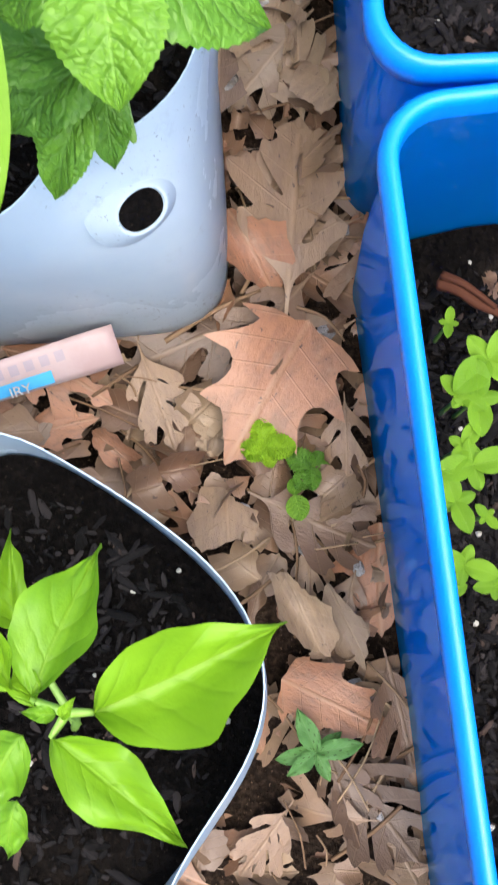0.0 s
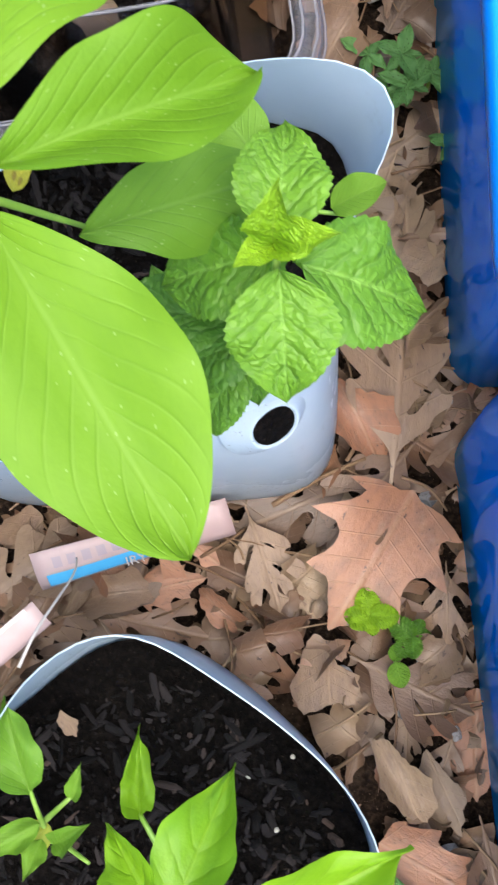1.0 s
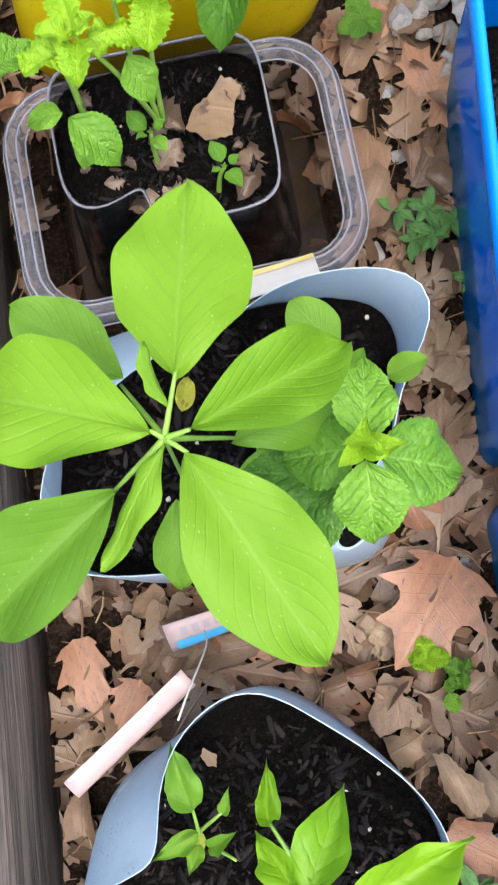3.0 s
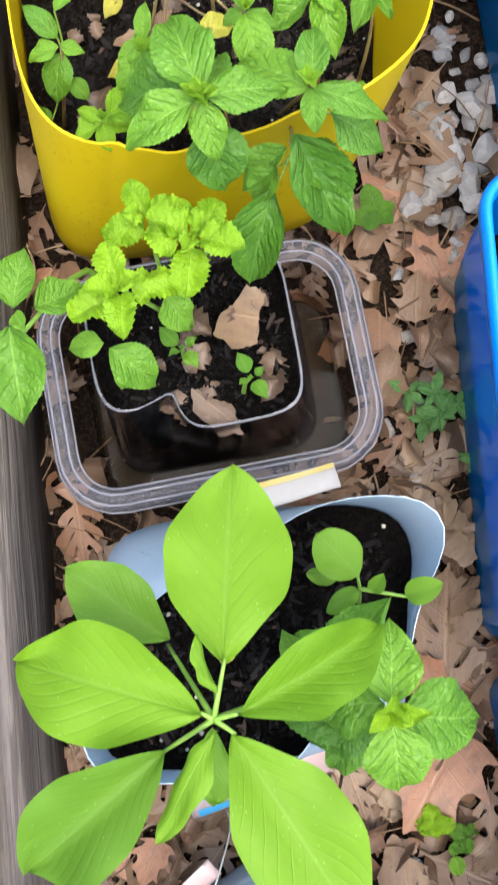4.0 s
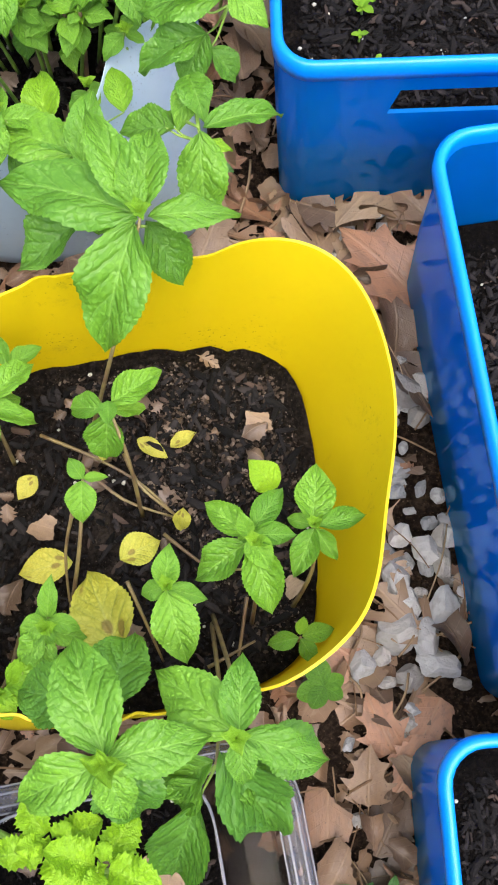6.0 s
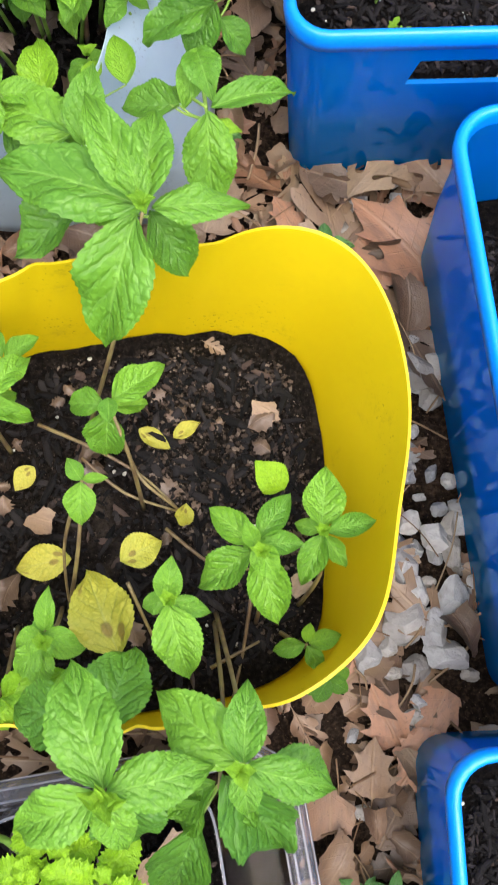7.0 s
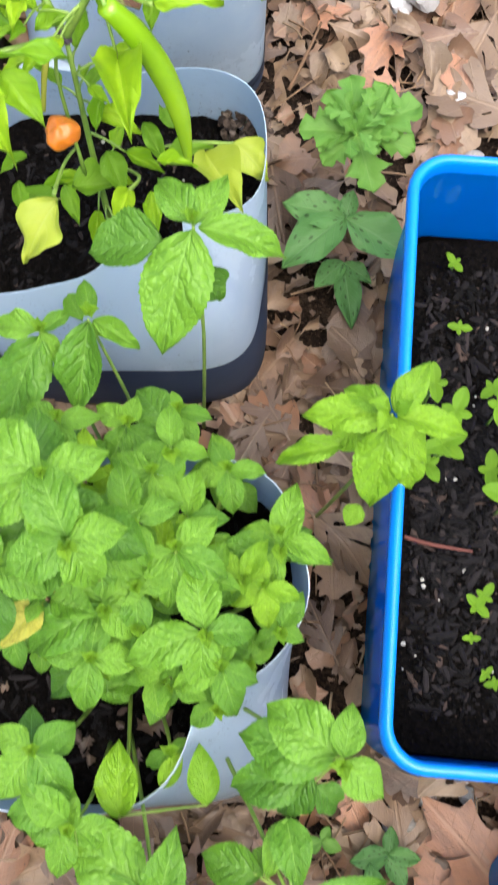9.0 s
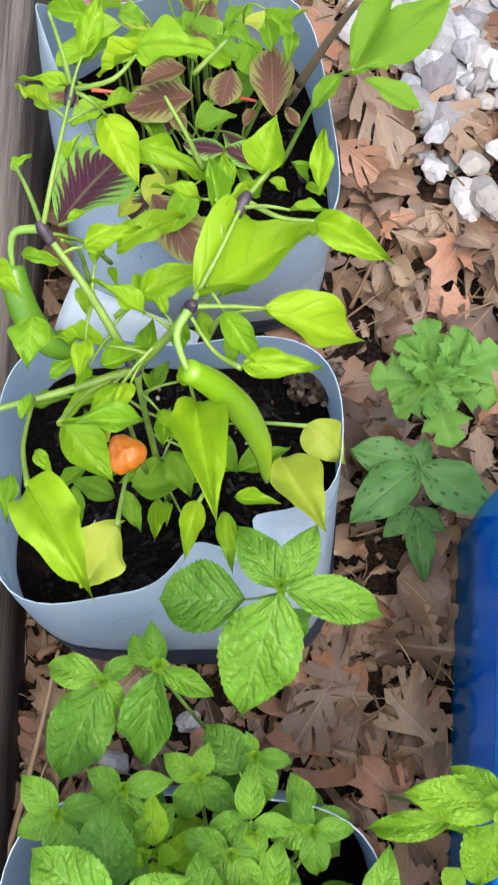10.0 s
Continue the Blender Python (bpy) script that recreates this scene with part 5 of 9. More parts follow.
rosette("large mint shoot at the front of the yellow planter", (-0.076, 0.448, 0.097), (-0.061, 0.391, 0.258),
        [((-0.062, 0.395, 0.256), (-0.070, 0.436, 0.245), 0.66, 0), ((-0.058, 0.391, 0.258), (-0.024, 0.394, 0.248), 0.6, 0), ((-0.065, 0.389, 0.256), (-0.096, 0.381, 0.242), 0.62, 0), ((-0.062, 0.387, 0.257), (-0.058, 0.369, 0.240), 0.66, 0)],
        [((-0.062, 0.390, 0.264), (-0.066, 0.392, 0.270), 0.7, 0), ((-0.062, 0.390, 0.264), (-0.056, 0.390, 0.270), 0.7, 0), ((-0.062, 0.390, 0.264), (-0.060, 0.384, 0.270), 0.7, 0), ((-0.062, 0.390, 0.264), (-0.062, 0.394, 0.271), 0.7, 0), ((-0.061, 0.389, 0.262), (-0.068, 0.393, 0.268), 0.7, 0), ((-0.061, 0.389, 0.262), (-0.053, 0.389, 0.268), 0.7, 0), ((-0.061, 0.389, 0.262), (-0.059, 0.382, 0.268), 0.7, 0), ((-0.061, 0.389, 0.262), (-0.062, 0.395, 0.269), 0.7, 0)],
        [((-0.060, 0.391, 0.235), (-0.057, 0.368, 0.210), 0.85, 0), ((-0.068, 0.412, 0.225), (-0.102, 0.422, 0.200), 0.6, 0), ((-0.066, 0.407, 0.220), (-0.052, 0.438, 0.200), 0.7, 0)], stem=stem_brown)
rosette("mint shoot beside the drooping one", (-0.024, 0.450, 0.097), (-0.015, 0.393, 0.248),
        [((-0.015, 0.395, 0.248), (-0.010, 0.421, 0.245), 0.62, 0), ((-0.012, 0.390, 0.247), (0.016, 0.379, 0.235), 0.48, 0), ((-0.016, 0.390, 0.247), (-0.016, 0.375, 0.240), 0.7, 0), ((-0.019, 0.394, 0.240), (-0.044, 0.421, 0.225), 0.6, 0)],
        [((-0.016, 0.392, 0.255), (-0.021, 0.394, 0.261), 0.7, 0), ((-0.016, 0.392, 0.255), (-0.011, 0.392, 0.261), 0.7, 0), ((-0.016, 0.392, 0.255), (-0.015, 0.386, 0.261), 0.7, 0), ((-0.016, 0.392, 0.255), (-0.017, 0.396, 0.262), 0.7, 0)],
        [((-0.007, 0.390, 0.225), (0.016, 0.377, 0.205), 0.7, 0)], stem=stem_brown)
rosette("mint shoot drooping over the yellow rim", (-0.025, 0.447, 0.097), (-0.026, 0.383, 0.215),
        [],
        [],
        [((-0.023, 0.386, 0.217), (-0.005, 0.350, 0.175), 0.52, 0), ((-0.036, 0.370, 0.200), (-0.054, 0.338, 0.160), 0.5, 0), ((-0.028, 0.384, 0.210), (-0.051, 0.375, 0.190), 0.6, 0), ((-0.033, 0.378, 0.205), (-0.046, 0.369, 0.190), 0.8, 0), ((-0.025, 0.385, 0.210), (-0.004, 0.371, 0.180), 0.6, 0)], stem=stem_brown)
yell = plant("mint_plant", "yellowed dying mint stems lying on dry soil", "plant", (-0.052, 0.523, 0.100), "mint shoots")
stems(yell, [[(-0.096, 0.548, 0.112), (-0.070, 0.532, 0.114), (-0.050, 0.517, 0.110), (-0.036, 0.501, 0.104)],
             [(-0.056, 0.532, 0.114), (-0.050, 0.515, 0.116), (-0.039, 0.503, 0.110), (-0.033, 0.498, 0.104)],
             [(-0.074, 0.503, 0.165), (-0.087, 0.485, 0.130), (-0.092, 0.459, 0.100)],
             [(-0.077, 0.529, 0.112), (-0.059, 0.510, 0.110), (-0.036, 0.499, 0.104)],
             [(-0.006, 0.453, 0.120), (-0.014, 0.427, 0.108), (-0.023, 0.403, 0.104)],
             [(-0.029, 0.424, 0.108), (-0.005, 0.433, 0.110)],
             [(-0.042, 0.491, 0.106), (-0.022, 0.471, 0.110), (-0.004, 0.465, 0.130)],
             [(-0.059, 0.466, 0.140), (-0.054, 0.448, 0.130), (-0.050, 0.430, 0.105)]], stem_brown, 0.0010)
leaves(yell, "mint", mint_yellow, [((-0.066, 0.435, 0.140), (-0.078, 0.475, 0.132), 0.72, 0),
                                   ((-0.086, 0.482, 0.118), (-0.114, 0.481, 0.112), 0.62, 0),
                                   ((-0.060, 0.475, 0.150), (-0.041, 0.482, 0.145), 0.8, 0),
                                   ((-0.049, 0.540, 0.108), (-0.035, 0.529, 0.104), 0.5, 0),
                                   ((-0.033, 0.534, 0.106), (-0.019, 0.540, 0.106), 0.55, 0),
                                   ((-0.101, 0.529, 0.106), (-0.112, 0.519, 0.104), 0.75, 0),
                                   ((-0.030, 0.500, 0.120), (-0.033, 0.490, 0.112), 0.7, 0),
                                   ((-0.105, 0.567, 0.130), (-0.112, 0.556, 0.120), 0.7, 0),
                                   ((-0.064, 0.529, 0.120), (-0.068, 0.532, 0.120), 0.6, 0)])
leaves(yell, "mint", mint_lime, [((0.014, 0.495, 0.160), (0.004, 0.507, 0.170), 0.85, 0)])

# the crowd of mint in the third jug
rosette("mint shoot leaning out of the crowded jug", (-0.030, 0.738, 0.095), (0.024, 0.706, 0.222),
        [((0.025, 0.707, 0.224), (0.029, 0.727, 0.222), 0.75, 0), ((0.025, 0.701, 0.222), (0.040, 0.690, 0.214), 0.85, 0), ((0.018, 0.710, 0.220), (-0.005, 0.728, 0.212), 0.8, 0), ((0.012, 0.705, 0.210), (-0.017, 0.717, 0.200), 0.72, 0)],
        [((0.023, 0.704, 0.230), (0.018, 0.704, 0.236), 0.7, 0), ((0.023, 0.704, 0.230), (0.027, 0.703, 0.236), 0.7, 0), ((0.023, 0.704, 0.230), (0.024, 0.698, 0.236), 0.7, 0), ((0.023, 0.704, 0.230), (0.021, 0.706, 0.237), 0.7, 0)],
        [((0.013, 0.700, 0.200), (-0.021, 0.695, 0.185), 0.6, 0), ((0.013, 0.700, 0.200), (-0.002, 0.684, 0.185), 0.75, 0), ((0.014, 0.696, 0.195), (0.024, 0.685, 0.180), 0.7, 0)])
rosette("lower mint shoot in front of the crowded jug", (-0.031, 0.720, 0.095), (0.003, 0.651, 0.205),
        [((0.009, 0.650, 0.206), (0.042, 0.658, 0.195), 0.42, 0), ((0.003, 0.645, 0.204), (0.000, 0.617, 0.170), 0.56, 0), ((0.002, 0.683, 0.195), (0.006, 0.656, 0.200), 0.7, 0), ((0.004, 0.683, 0.195), (-0.007, 0.659, 0.190), 0.6, 0)],
        [((0.005, 0.646, 0.200), (0.017, 0.643, 0.195), 0.5, 0)],
        [((-0.008, 0.661, 0.190), (-0.034, 0.669, 0.180), 0.68, 0), ((-0.012, 0.662, 0.190), (-0.004, 0.672, 0.185), 0.8, 0)])
rosette("mint shoot with upright leaf between two planters", (-0.071, 0.717, 0.095), (-0.052, 0.652, 0.190),
        [((-0.049, 0.640, 0.190), (-0.042, 0.681, 0.200), 0.6, 0), ((-0.062, 0.664, 0.185), (-0.092, 0.683, 0.175), 0.68, 0), ((-0.060, 0.660, 0.185), (-0.083, 0.657, 0.170), 0.5, 0), ((-0.054, 0.656, 0.180), (-0.062, 0.649, 0.170), 0.7, 0)],
        [],
        [])
rosette("mint shoot with a pale yellow leaf", (-0.071, 0.741, 0.095), (-0.069, 0.683, 0.165),
        [((-0.070, 0.682, 0.165), (-0.069, 0.716, 0.165), 0.66, 0), ((-0.031, 0.687, 0.165), (-0.034, 0.713, 0.165), 0.62, 0), ((-0.052, 0.694, 0.150), (-0.042, 0.710, 0.150), 0.6, 0)],
        [],
        [], leaf=mint_tip)
rosette("leafy green mint shoot in a crowded jug", (-0.108, 0.719, 0.095), (-0.088, 0.689, 0.195),
        [((-0.083, 0.675, 0.190), (-0.105, 0.700, 0.200), 0.72, 0), ((-0.095, 0.710, 0.190), (-0.085, 0.724, 0.185), 0.8, 0), ((-0.098, 0.693, 0.200), (-0.112, 0.687, 0.190), 0.8, 0), ((-0.093, 0.681, 0.180), (-0.101, 0.670, 0.165), 0.75, 0)],
        [],
        [])
rosette("leafy green mint shoot in a crowded jug", (-0.045, 0.761, 0.095), (-0.029, 0.758, 0.203),
        [((-0.029, 0.761, 0.203), (-0.033, 0.788, 0.201), 0.75, 0), ((-0.033, 0.756, 0.203), (-0.064, 0.747, 0.191), 0.6, 0), ((-0.026, 0.757, 0.203), (-0.007, 0.758, 0.195), 0.7, 0), ((-0.029, 0.754, 0.203), (-0.033, 0.733, 0.183), 0.6, 0)],
        [((-0.028, 0.756, 0.208), (-0.032, 0.755, 0.214), 0.7, 0), ((-0.028, 0.756, 0.208), (-0.025, 0.754, 0.214), 0.7, 0), ((-0.028, 0.756, 0.208), (-0.027, 0.750, 0.214), 0.7, 0), ((-0.028, 0.756, 0.208), (-0.029, 0.756, 0.215), 0.7, 0)],
        [((-0.034, 0.771, 0.178), (-0.058, 0.785, 0.172), 0.7, 0), ((-0.027, 0.772, 0.178), (-0.011, 0.785, 0.178), 0.7, 0), ((-0.027, 0.766, 0.178), (-0.011, 0.751, 0.168), 0.7, 0)])
rosette("leafy green mint shoot in a crowded jug", (-0.026, 0.784, 0.095), (0.004, 0.796, 0.175),
        [((0.005, 0.800, 0.175), (0.013, 0.825, 0.177), 0.6, 0), ((0.007, 0.795, 0.175), (0.029, 0.790, 0.167), 0.45, 0), ((0.003, 0.793, 0.175), (-0.004, 0.773, 0.163), 0.55, 0), ((0.000, 0.796, 0.175), (-0.025, 0.795, 0.169), 0.7, 0)],
        [((0.004, 0.794, 0.180), (-0.000, 0.793, 0.186), 0.7, 0), ((0.004, 0.794, 0.180), (0.007, 0.792, 0.186), 0.7, 0), ((0.004, 0.794, 0.180), (0.004, 0.787, 0.186), 0.7, 0), ((0.004, 0.794, 0.180), (0.002, 0.794, 0.187), 0.7, 0)],
        [((0.001, 0.807, 0.150), (-0.018, 0.798, 0.140), 0.7, 0), ((0.006, 0.806, 0.150), (0.017, 0.793, 0.140), 0.7, 0)])
rosette("leafy green mint shoot in a crowded jug", (-0.039, 0.807, 0.095), (-0.018, 0.836, 0.158),
        [((-0.016, 0.835, 0.158), (0.000, 0.835, 0.154), 0.62, 0), ((-0.019, 0.838, 0.158), (-0.025, 0.854, 0.158), 0.8, 0), ((-0.019, 0.833, 0.158), (-0.022, 0.818, 0.150), 0.8, 0), ((-0.020, 0.835, 0.158), (-0.037, 0.836, 0.154), 0.8, 0)],
        [((-0.018, 0.833, 0.163), (-0.022, 0.831, 0.169), 0.7, 0), ((-0.018, 0.833, 0.163), (-0.014, 0.830, 0.169), 0.7, 0), ((-0.018, 0.833, 0.163), (-0.017, 0.825, 0.169), 0.7, 0), ((-0.018, 0.833, 0.163), (-0.019, 0.833, 0.170), 0.7, 0)],
        [((-0.018, 0.846, 0.133), (-0.015, 0.831, 0.123), 0.7, 0)])
rosette("leafy green mint shoot in a crowded jug", (-0.070, 0.769, 0.095), (-0.071, 0.771, 0.200),
        [((-0.072, 0.774, 0.200), (-0.080, 0.800, 0.200), 0.75, 0), ((-0.069, 0.769, 0.200), (-0.058, 0.757, 0.188), 0.8, 0), ((-0.075, 0.768, 0.200), (-0.106, 0.753, 0.180), 0.55, 0), ((-0.068, 0.773, 0.200), (-0.049, 0.789, 0.198), 0.75, 0)],
        [((-0.070, 0.768, 0.205), (-0.073, 0.767, 0.211), 0.7, 0), ((-0.070, 0.768, 0.205), (-0.066, 0.766, 0.211), 0.7, 0), ((-0.070, 0.768, 0.205), (-0.068, 0.762, 0.211), 0.7, 0), ((-0.070, 0.768, 0.205), (-0.070, 0.769, 0.212), 0.7, 0)],
        [((-0.074, 0.777, 0.175), (-0.078, 0.748, 0.155), 0.7, 0), ((-0.077, 0.782, 0.175), (-0.091, 0.778, 0.165), 0.7, 0)])
rosette("leafy green mint shoot in a crowded jug", (-0.074, 0.779, 0.095), (-0.076, 0.788, 0.262),
        [((-0.078, 0.792, 0.262), (-0.089, 0.820, 0.262), 0.75, 0), ((-0.074, 0.788, 0.262), (-0.054, 0.793, 0.256), 0.8, 0), ((-0.075, 0.785, 0.262), (-0.068, 0.773, 0.242), 0.8, 0), ((-0.079, 0.786, 0.262), (-0.102, 0.777, 0.252), 0.8, 0)],
        [((-0.076, 0.785, 0.267), (-0.078, 0.783, 0.273), 0.7, 0), ((-0.076, 0.785, 0.267), (-0.071, 0.782, 0.273), 0.7, 0), ((-0.076, 0.785, 0.267), (-0.074, 0.778, 0.273), 0.7, 0), ((-0.076, 0.785, 0.267), (-0.075, 0.784, 0.274), 0.7, 0)],
        [((-0.076, 0.800, 0.237), (-0.049, 0.787, 0.227), 0.7, 0), ((-0.083, 0.797, 0.237), (-0.097, 0.768, 0.227), 0.7, 0)])
rosette("leafy green mint shoot in a crowded jug", (-0.063, 0.788, 0.095), (-0.058, 0.804, 0.215),
        [((-0.057, 0.801, 0.215), (-0.051, 0.785, 0.203), 0.6, 0), ((-0.061, 0.804, 0.215), (-0.080, 0.812, 0.211), 0.7, 0), ((-0.059, 0.807, 0.215), (-0.062, 0.829, 0.215), 0.7, 0), ((-0.055, 0.804, 0.215), (-0.036, 0.811, 0.209), 0.6, 0)],
        [((-0.058, 0.801, 0.220), (-0.060, 0.799, 0.226), 0.7, 0), ((-0.058, 0.801, 0.220), (-0.053, 0.798, 0.226), 0.7, 0), ((-0.058, 0.801, 0.220), (-0.056, 0.794, 0.226), 0.7, 0), ((-0.058, 0.801, 0.220), (-0.058, 0.800, 0.227), 0.7, 0)],
        [((-0.059, 0.817, 0.190), (-0.047, 0.815, 0.180), 0.8, 0), ((-0.063, 0.816, 0.190), (-0.078, 0.808, 0.180), 0.8, 0)])
rosette("leafy green mint shoot in a crowded jug", (-0.053, 0.808, 0.095), (-0.042, 0.837, 0.200),
        [((-0.040, 0.836, 0.200), (-0.025, 0.834, 0.194), 0.6, 0), ((-0.044, 0.836, 0.200), (-0.060, 0.834, 0.194), 0.7, 0), ((-0.042, 0.839, 0.200), (-0.042, 0.857, 0.200), 0.7, 0), ((-0.042, 0.834, 0.200), (-0.040, 0.820, 0.192), 0.7, 0)],
        [((-0.042, 0.834, 0.205), (-0.045, 0.832, 0.211), 0.7, 0), ((-0.042, 0.834, 0.205), (-0.037, 0.831, 0.211), 0.7, 0), ((-0.042, 0.834, 0.205), (-0.040, 0.827, 0.211), 0.7, 0), ((-0.042, 0.834, 0.205), (-0.042, 0.834, 0.212), 0.7, 0)],
        [((-0.046, 0.855, 0.175), (-0.060, 0.875, 0.165), 0.8, 0)])
rosette("leafy green mint shoot in a crowded jug", (-0.043, 0.743, 0.095), (-0.026, 0.729, 0.165),
        [((-0.027, 0.728, 0.165), (-0.038, 0.720, 0.159), 0.8, 0), ((-0.025, 0.731, 0.165), (-0.017, 0.742, 0.165), 0.8, 0), ((-0.024, 0.728, 0.165), (-0.016, 0.725, 0.161), 0.7, 0), ((-0.027, 0.730, 0.165), (-0.036, 0.737, 0.161), 0.7, 0)],
        [((-0.025, 0.727, 0.170), (-0.029, 0.727, 0.176), 0.7, 0), ((-0.025, 0.727, 0.170), (-0.021, 0.726, 0.176), 0.7, 0), ((-0.025, 0.727, 0.170), (-0.024, 0.722, 0.176), 0.7, 0), ((-0.025, 0.727, 0.170), (-0.026, 0.729, 0.177), 0.7, 0)],
        [((-0.024, 0.736, 0.140), (-0.009, 0.727, 0.130), 0.6, 0)])
rosette("leafy green mint shoot in a crowded jug", (-0.026, 0.763, 0.095), (0.003, 0.761, 0.168),
        [((0.004, 0.763, 0.168), (0.014, 0.777, 0.168), 0.8, 0), ((0.004, 0.760, 0.168), (0.014, 0.755, 0.164), 0.75, 0), ((0.002, 0.760, 0.168), (-0.008, 0.753, 0.160), 0.7, 0), ((0.001, 0.763, 0.168), (-0.009, 0.774, 0.166), 0.8, 0)],
        [((0.003, 0.759, 0.173), (-0.001, 0.758, 0.179), 0.7, 0), ((0.003, 0.759, 0.173), (0.006, 0.757, 0.179), 0.7, 0), ((0.003, 0.759, 0.173), (0.004, 0.753, 0.179), 0.7, 0), ((0.003, 0.759, 0.173), (0.002, 0.760, 0.180), 0.7, 0)],
        [])
rosette("leafy green mint shoot in a crowded jug", (-0.036, 0.775, 0.095), (-0.013, 0.782, 0.180),
        [((-0.012, 0.781, 0.180), (-0.000, 0.772, 0.172), 0.8, 0), ((-0.015, 0.784, 0.180), (-0.028, 0.794, 0.180), 0.8, 0), ((-0.012, 0.784, 0.180), (-0.001, 0.799, 0.180), 0.6, 0), ((-0.015, 0.781, 0.180), (-0.027, 0.772, 0.174), 0.7, 0)],
        [((-0.013, 0.780, 0.185), (-0.017, 0.779, 0.191), 0.7, 0), ((-0.013, 0.780, 0.185), (-0.009, 0.778, 0.191), 0.7, 0), ((-0.013, 0.780, 0.185), (-0.012, 0.773, 0.191), 0.7, 0), ((-0.013, 0.780, 0.185), (-0.014, 0.780, 0.192), 0.7, 0)],
        [], leaf=mint_tip)
rosette("leafy green mint shoot in a crowded jug", (-0.072, 0.755, 0.095), (-0.074, 0.748, 0.170),
        [((-0.075, 0.746, 0.170), (-0.088, 0.741, 0.162), 0.8, 0), ((-0.072, 0.746, 0.170), (-0.065, 0.741, 0.164), 0.8, 0), ((-0.074, 0.749, 0.170), (-0.081, 0.764, 0.170), 0.8, 0), ((-0.072, 0.749, 0.170), (-0.061, 0.760, 0.170), 0.8, 0)],
        [((-0.073, 0.745, 0.175), (-0.076, 0.745, 0.181), 0.7, 0), ((-0.073, 0.745, 0.175), (-0.068, 0.744, 0.181), 0.7, 0), ((-0.073, 0.745, 0.175), (-0.071, 0.740, 0.181), 0.7, 0), ((-0.073, 0.745, 0.175), (-0.073, 0.747, 0.182), 0.7, 0)],
        [((-0.077, 0.755, 0.145), (-0.079, 0.743, 0.133), 0.8, 0)])
rosette("leafy green mint shoot in a crowded jug", (-0.056, 0.780, 0.095), (-0.047, 0.790, 0.190),
        [((-0.049, 0.789, 0.190), (-0.063, 0.787, 0.182), 0.7, 0), ((-0.045, 0.789, 0.190), (-0.033, 0.784, 0.184), 0.7, 0), ((-0.047, 0.793, 0.190), (-0.046, 0.812, 0.190), 0.6, 0), ((-0.047, 0.787, 0.190), (-0.050, 0.772, 0.180), 0.7, 0)],
        [((-0.047, 0.788, 0.195), (-0.050, 0.787, 0.201), 0.7, 0), ((-0.047, 0.788, 0.195), (-0.043, 0.786, 0.201), 0.7, 0), ((-0.047, 0.788, 0.195), (-0.045, 0.781, 0.201), 0.7, 0), ((-0.047, 0.788, 0.195), (-0.047, 0.788, 0.202), 0.7, 0)],
        [], leaf=mint_tip)
rosette("leafy green mint shoot in a crowded jug", (-0.056, 0.751, 0.095), (-0.047, 0.742, 0.160),
        [((-0.049, 0.741, 0.160), (-0.061, 0.742, 0.154), 0.7, 0), ((-0.045, 0.742, 0.160), (-0.035, 0.746, 0.154), 0.7, 0), ((-0.047, 0.740, 0.160), (-0.048, 0.728, 0.154), 0.8, 0), ((-0.047, 0.744, 0.160), (-0.046, 0.758, 0.160), 0.8, 0)],
        [((-0.047, 0.740, 0.165), (-0.050, 0.740, 0.171), 0.7, 0), ((-0.047, 0.740, 0.165), (-0.042, 0.739, 0.171), 0.7, 0), ((-0.047, 0.740, 0.165), (-0.045, 0.734, 0.171), 0.7, 0), ((-0.047, 0.740, 0.165), (-0.047, 0.741, 0.172), 0.7, 0)],
        [])
rosette("leafy green mint shoot in a crowded jug", (-0.035, 0.755, 0.095), (-0.012, 0.748, 0.160),
        [((-0.014, 0.748, 0.160), (-0.025, 0.748, 0.154), 0.7, 0), ((-0.011, 0.748, 0.160), (0.001, 0.755, 0.154), 0.7, 0), ((-0.012, 0.746, 0.160), (-0.013, 0.736, 0.154), 0.8, 0), ((-0.012, 0.750, 0.160), (-0.009, 0.763, 0.160), 0.8, 0)],
        [((-0.012, 0.746, 0.165), (-0.016, 0.745, 0.171), 0.7, 0), ((-0.012, 0.746, 0.165), (-0.008, 0.744, 0.171), 0.7, 0), ((-0.012, 0.746, 0.165), (-0.011, 0.740, 0.171), 0.7, 0), ((-0.012, 0.746, 0.165), (-0.013, 0.747, 0.172), 0.7, 0)],
        [])
rosette("leafy green mint shoot in a crowded jug", (-0.077, 0.781, 0.095), (-0.082, 0.792, 0.200),
        [((-0.084, 0.792, 0.200), (-0.101, 0.791, 0.194), 0.7, 0), ((-0.080, 0.793, 0.200), (-0.066, 0.800, 0.194), 0.7, 0), ((-0.082, 0.790, 0.200), (-0.085, 0.775, 0.188), 0.7, 0), ((-0.082, 0.795, 0.200), (-0.079, 0.814, 0.200), 0.7, 0)],
        [((-0.082, 0.790, 0.205), (-0.084, 0.789, 0.211), 0.7, 0), ((-0.082, 0.790, 0.205), (-0.077, 0.788, 0.211), 0.7, 0), ((-0.082, 0.790, 0.205), (-0.079, 0.783, 0.211), 0.7, 0), ((-0.082, 0.790, 0.205), (-0.081, 0.790, 0.212), 0.7, 0)],
        [])
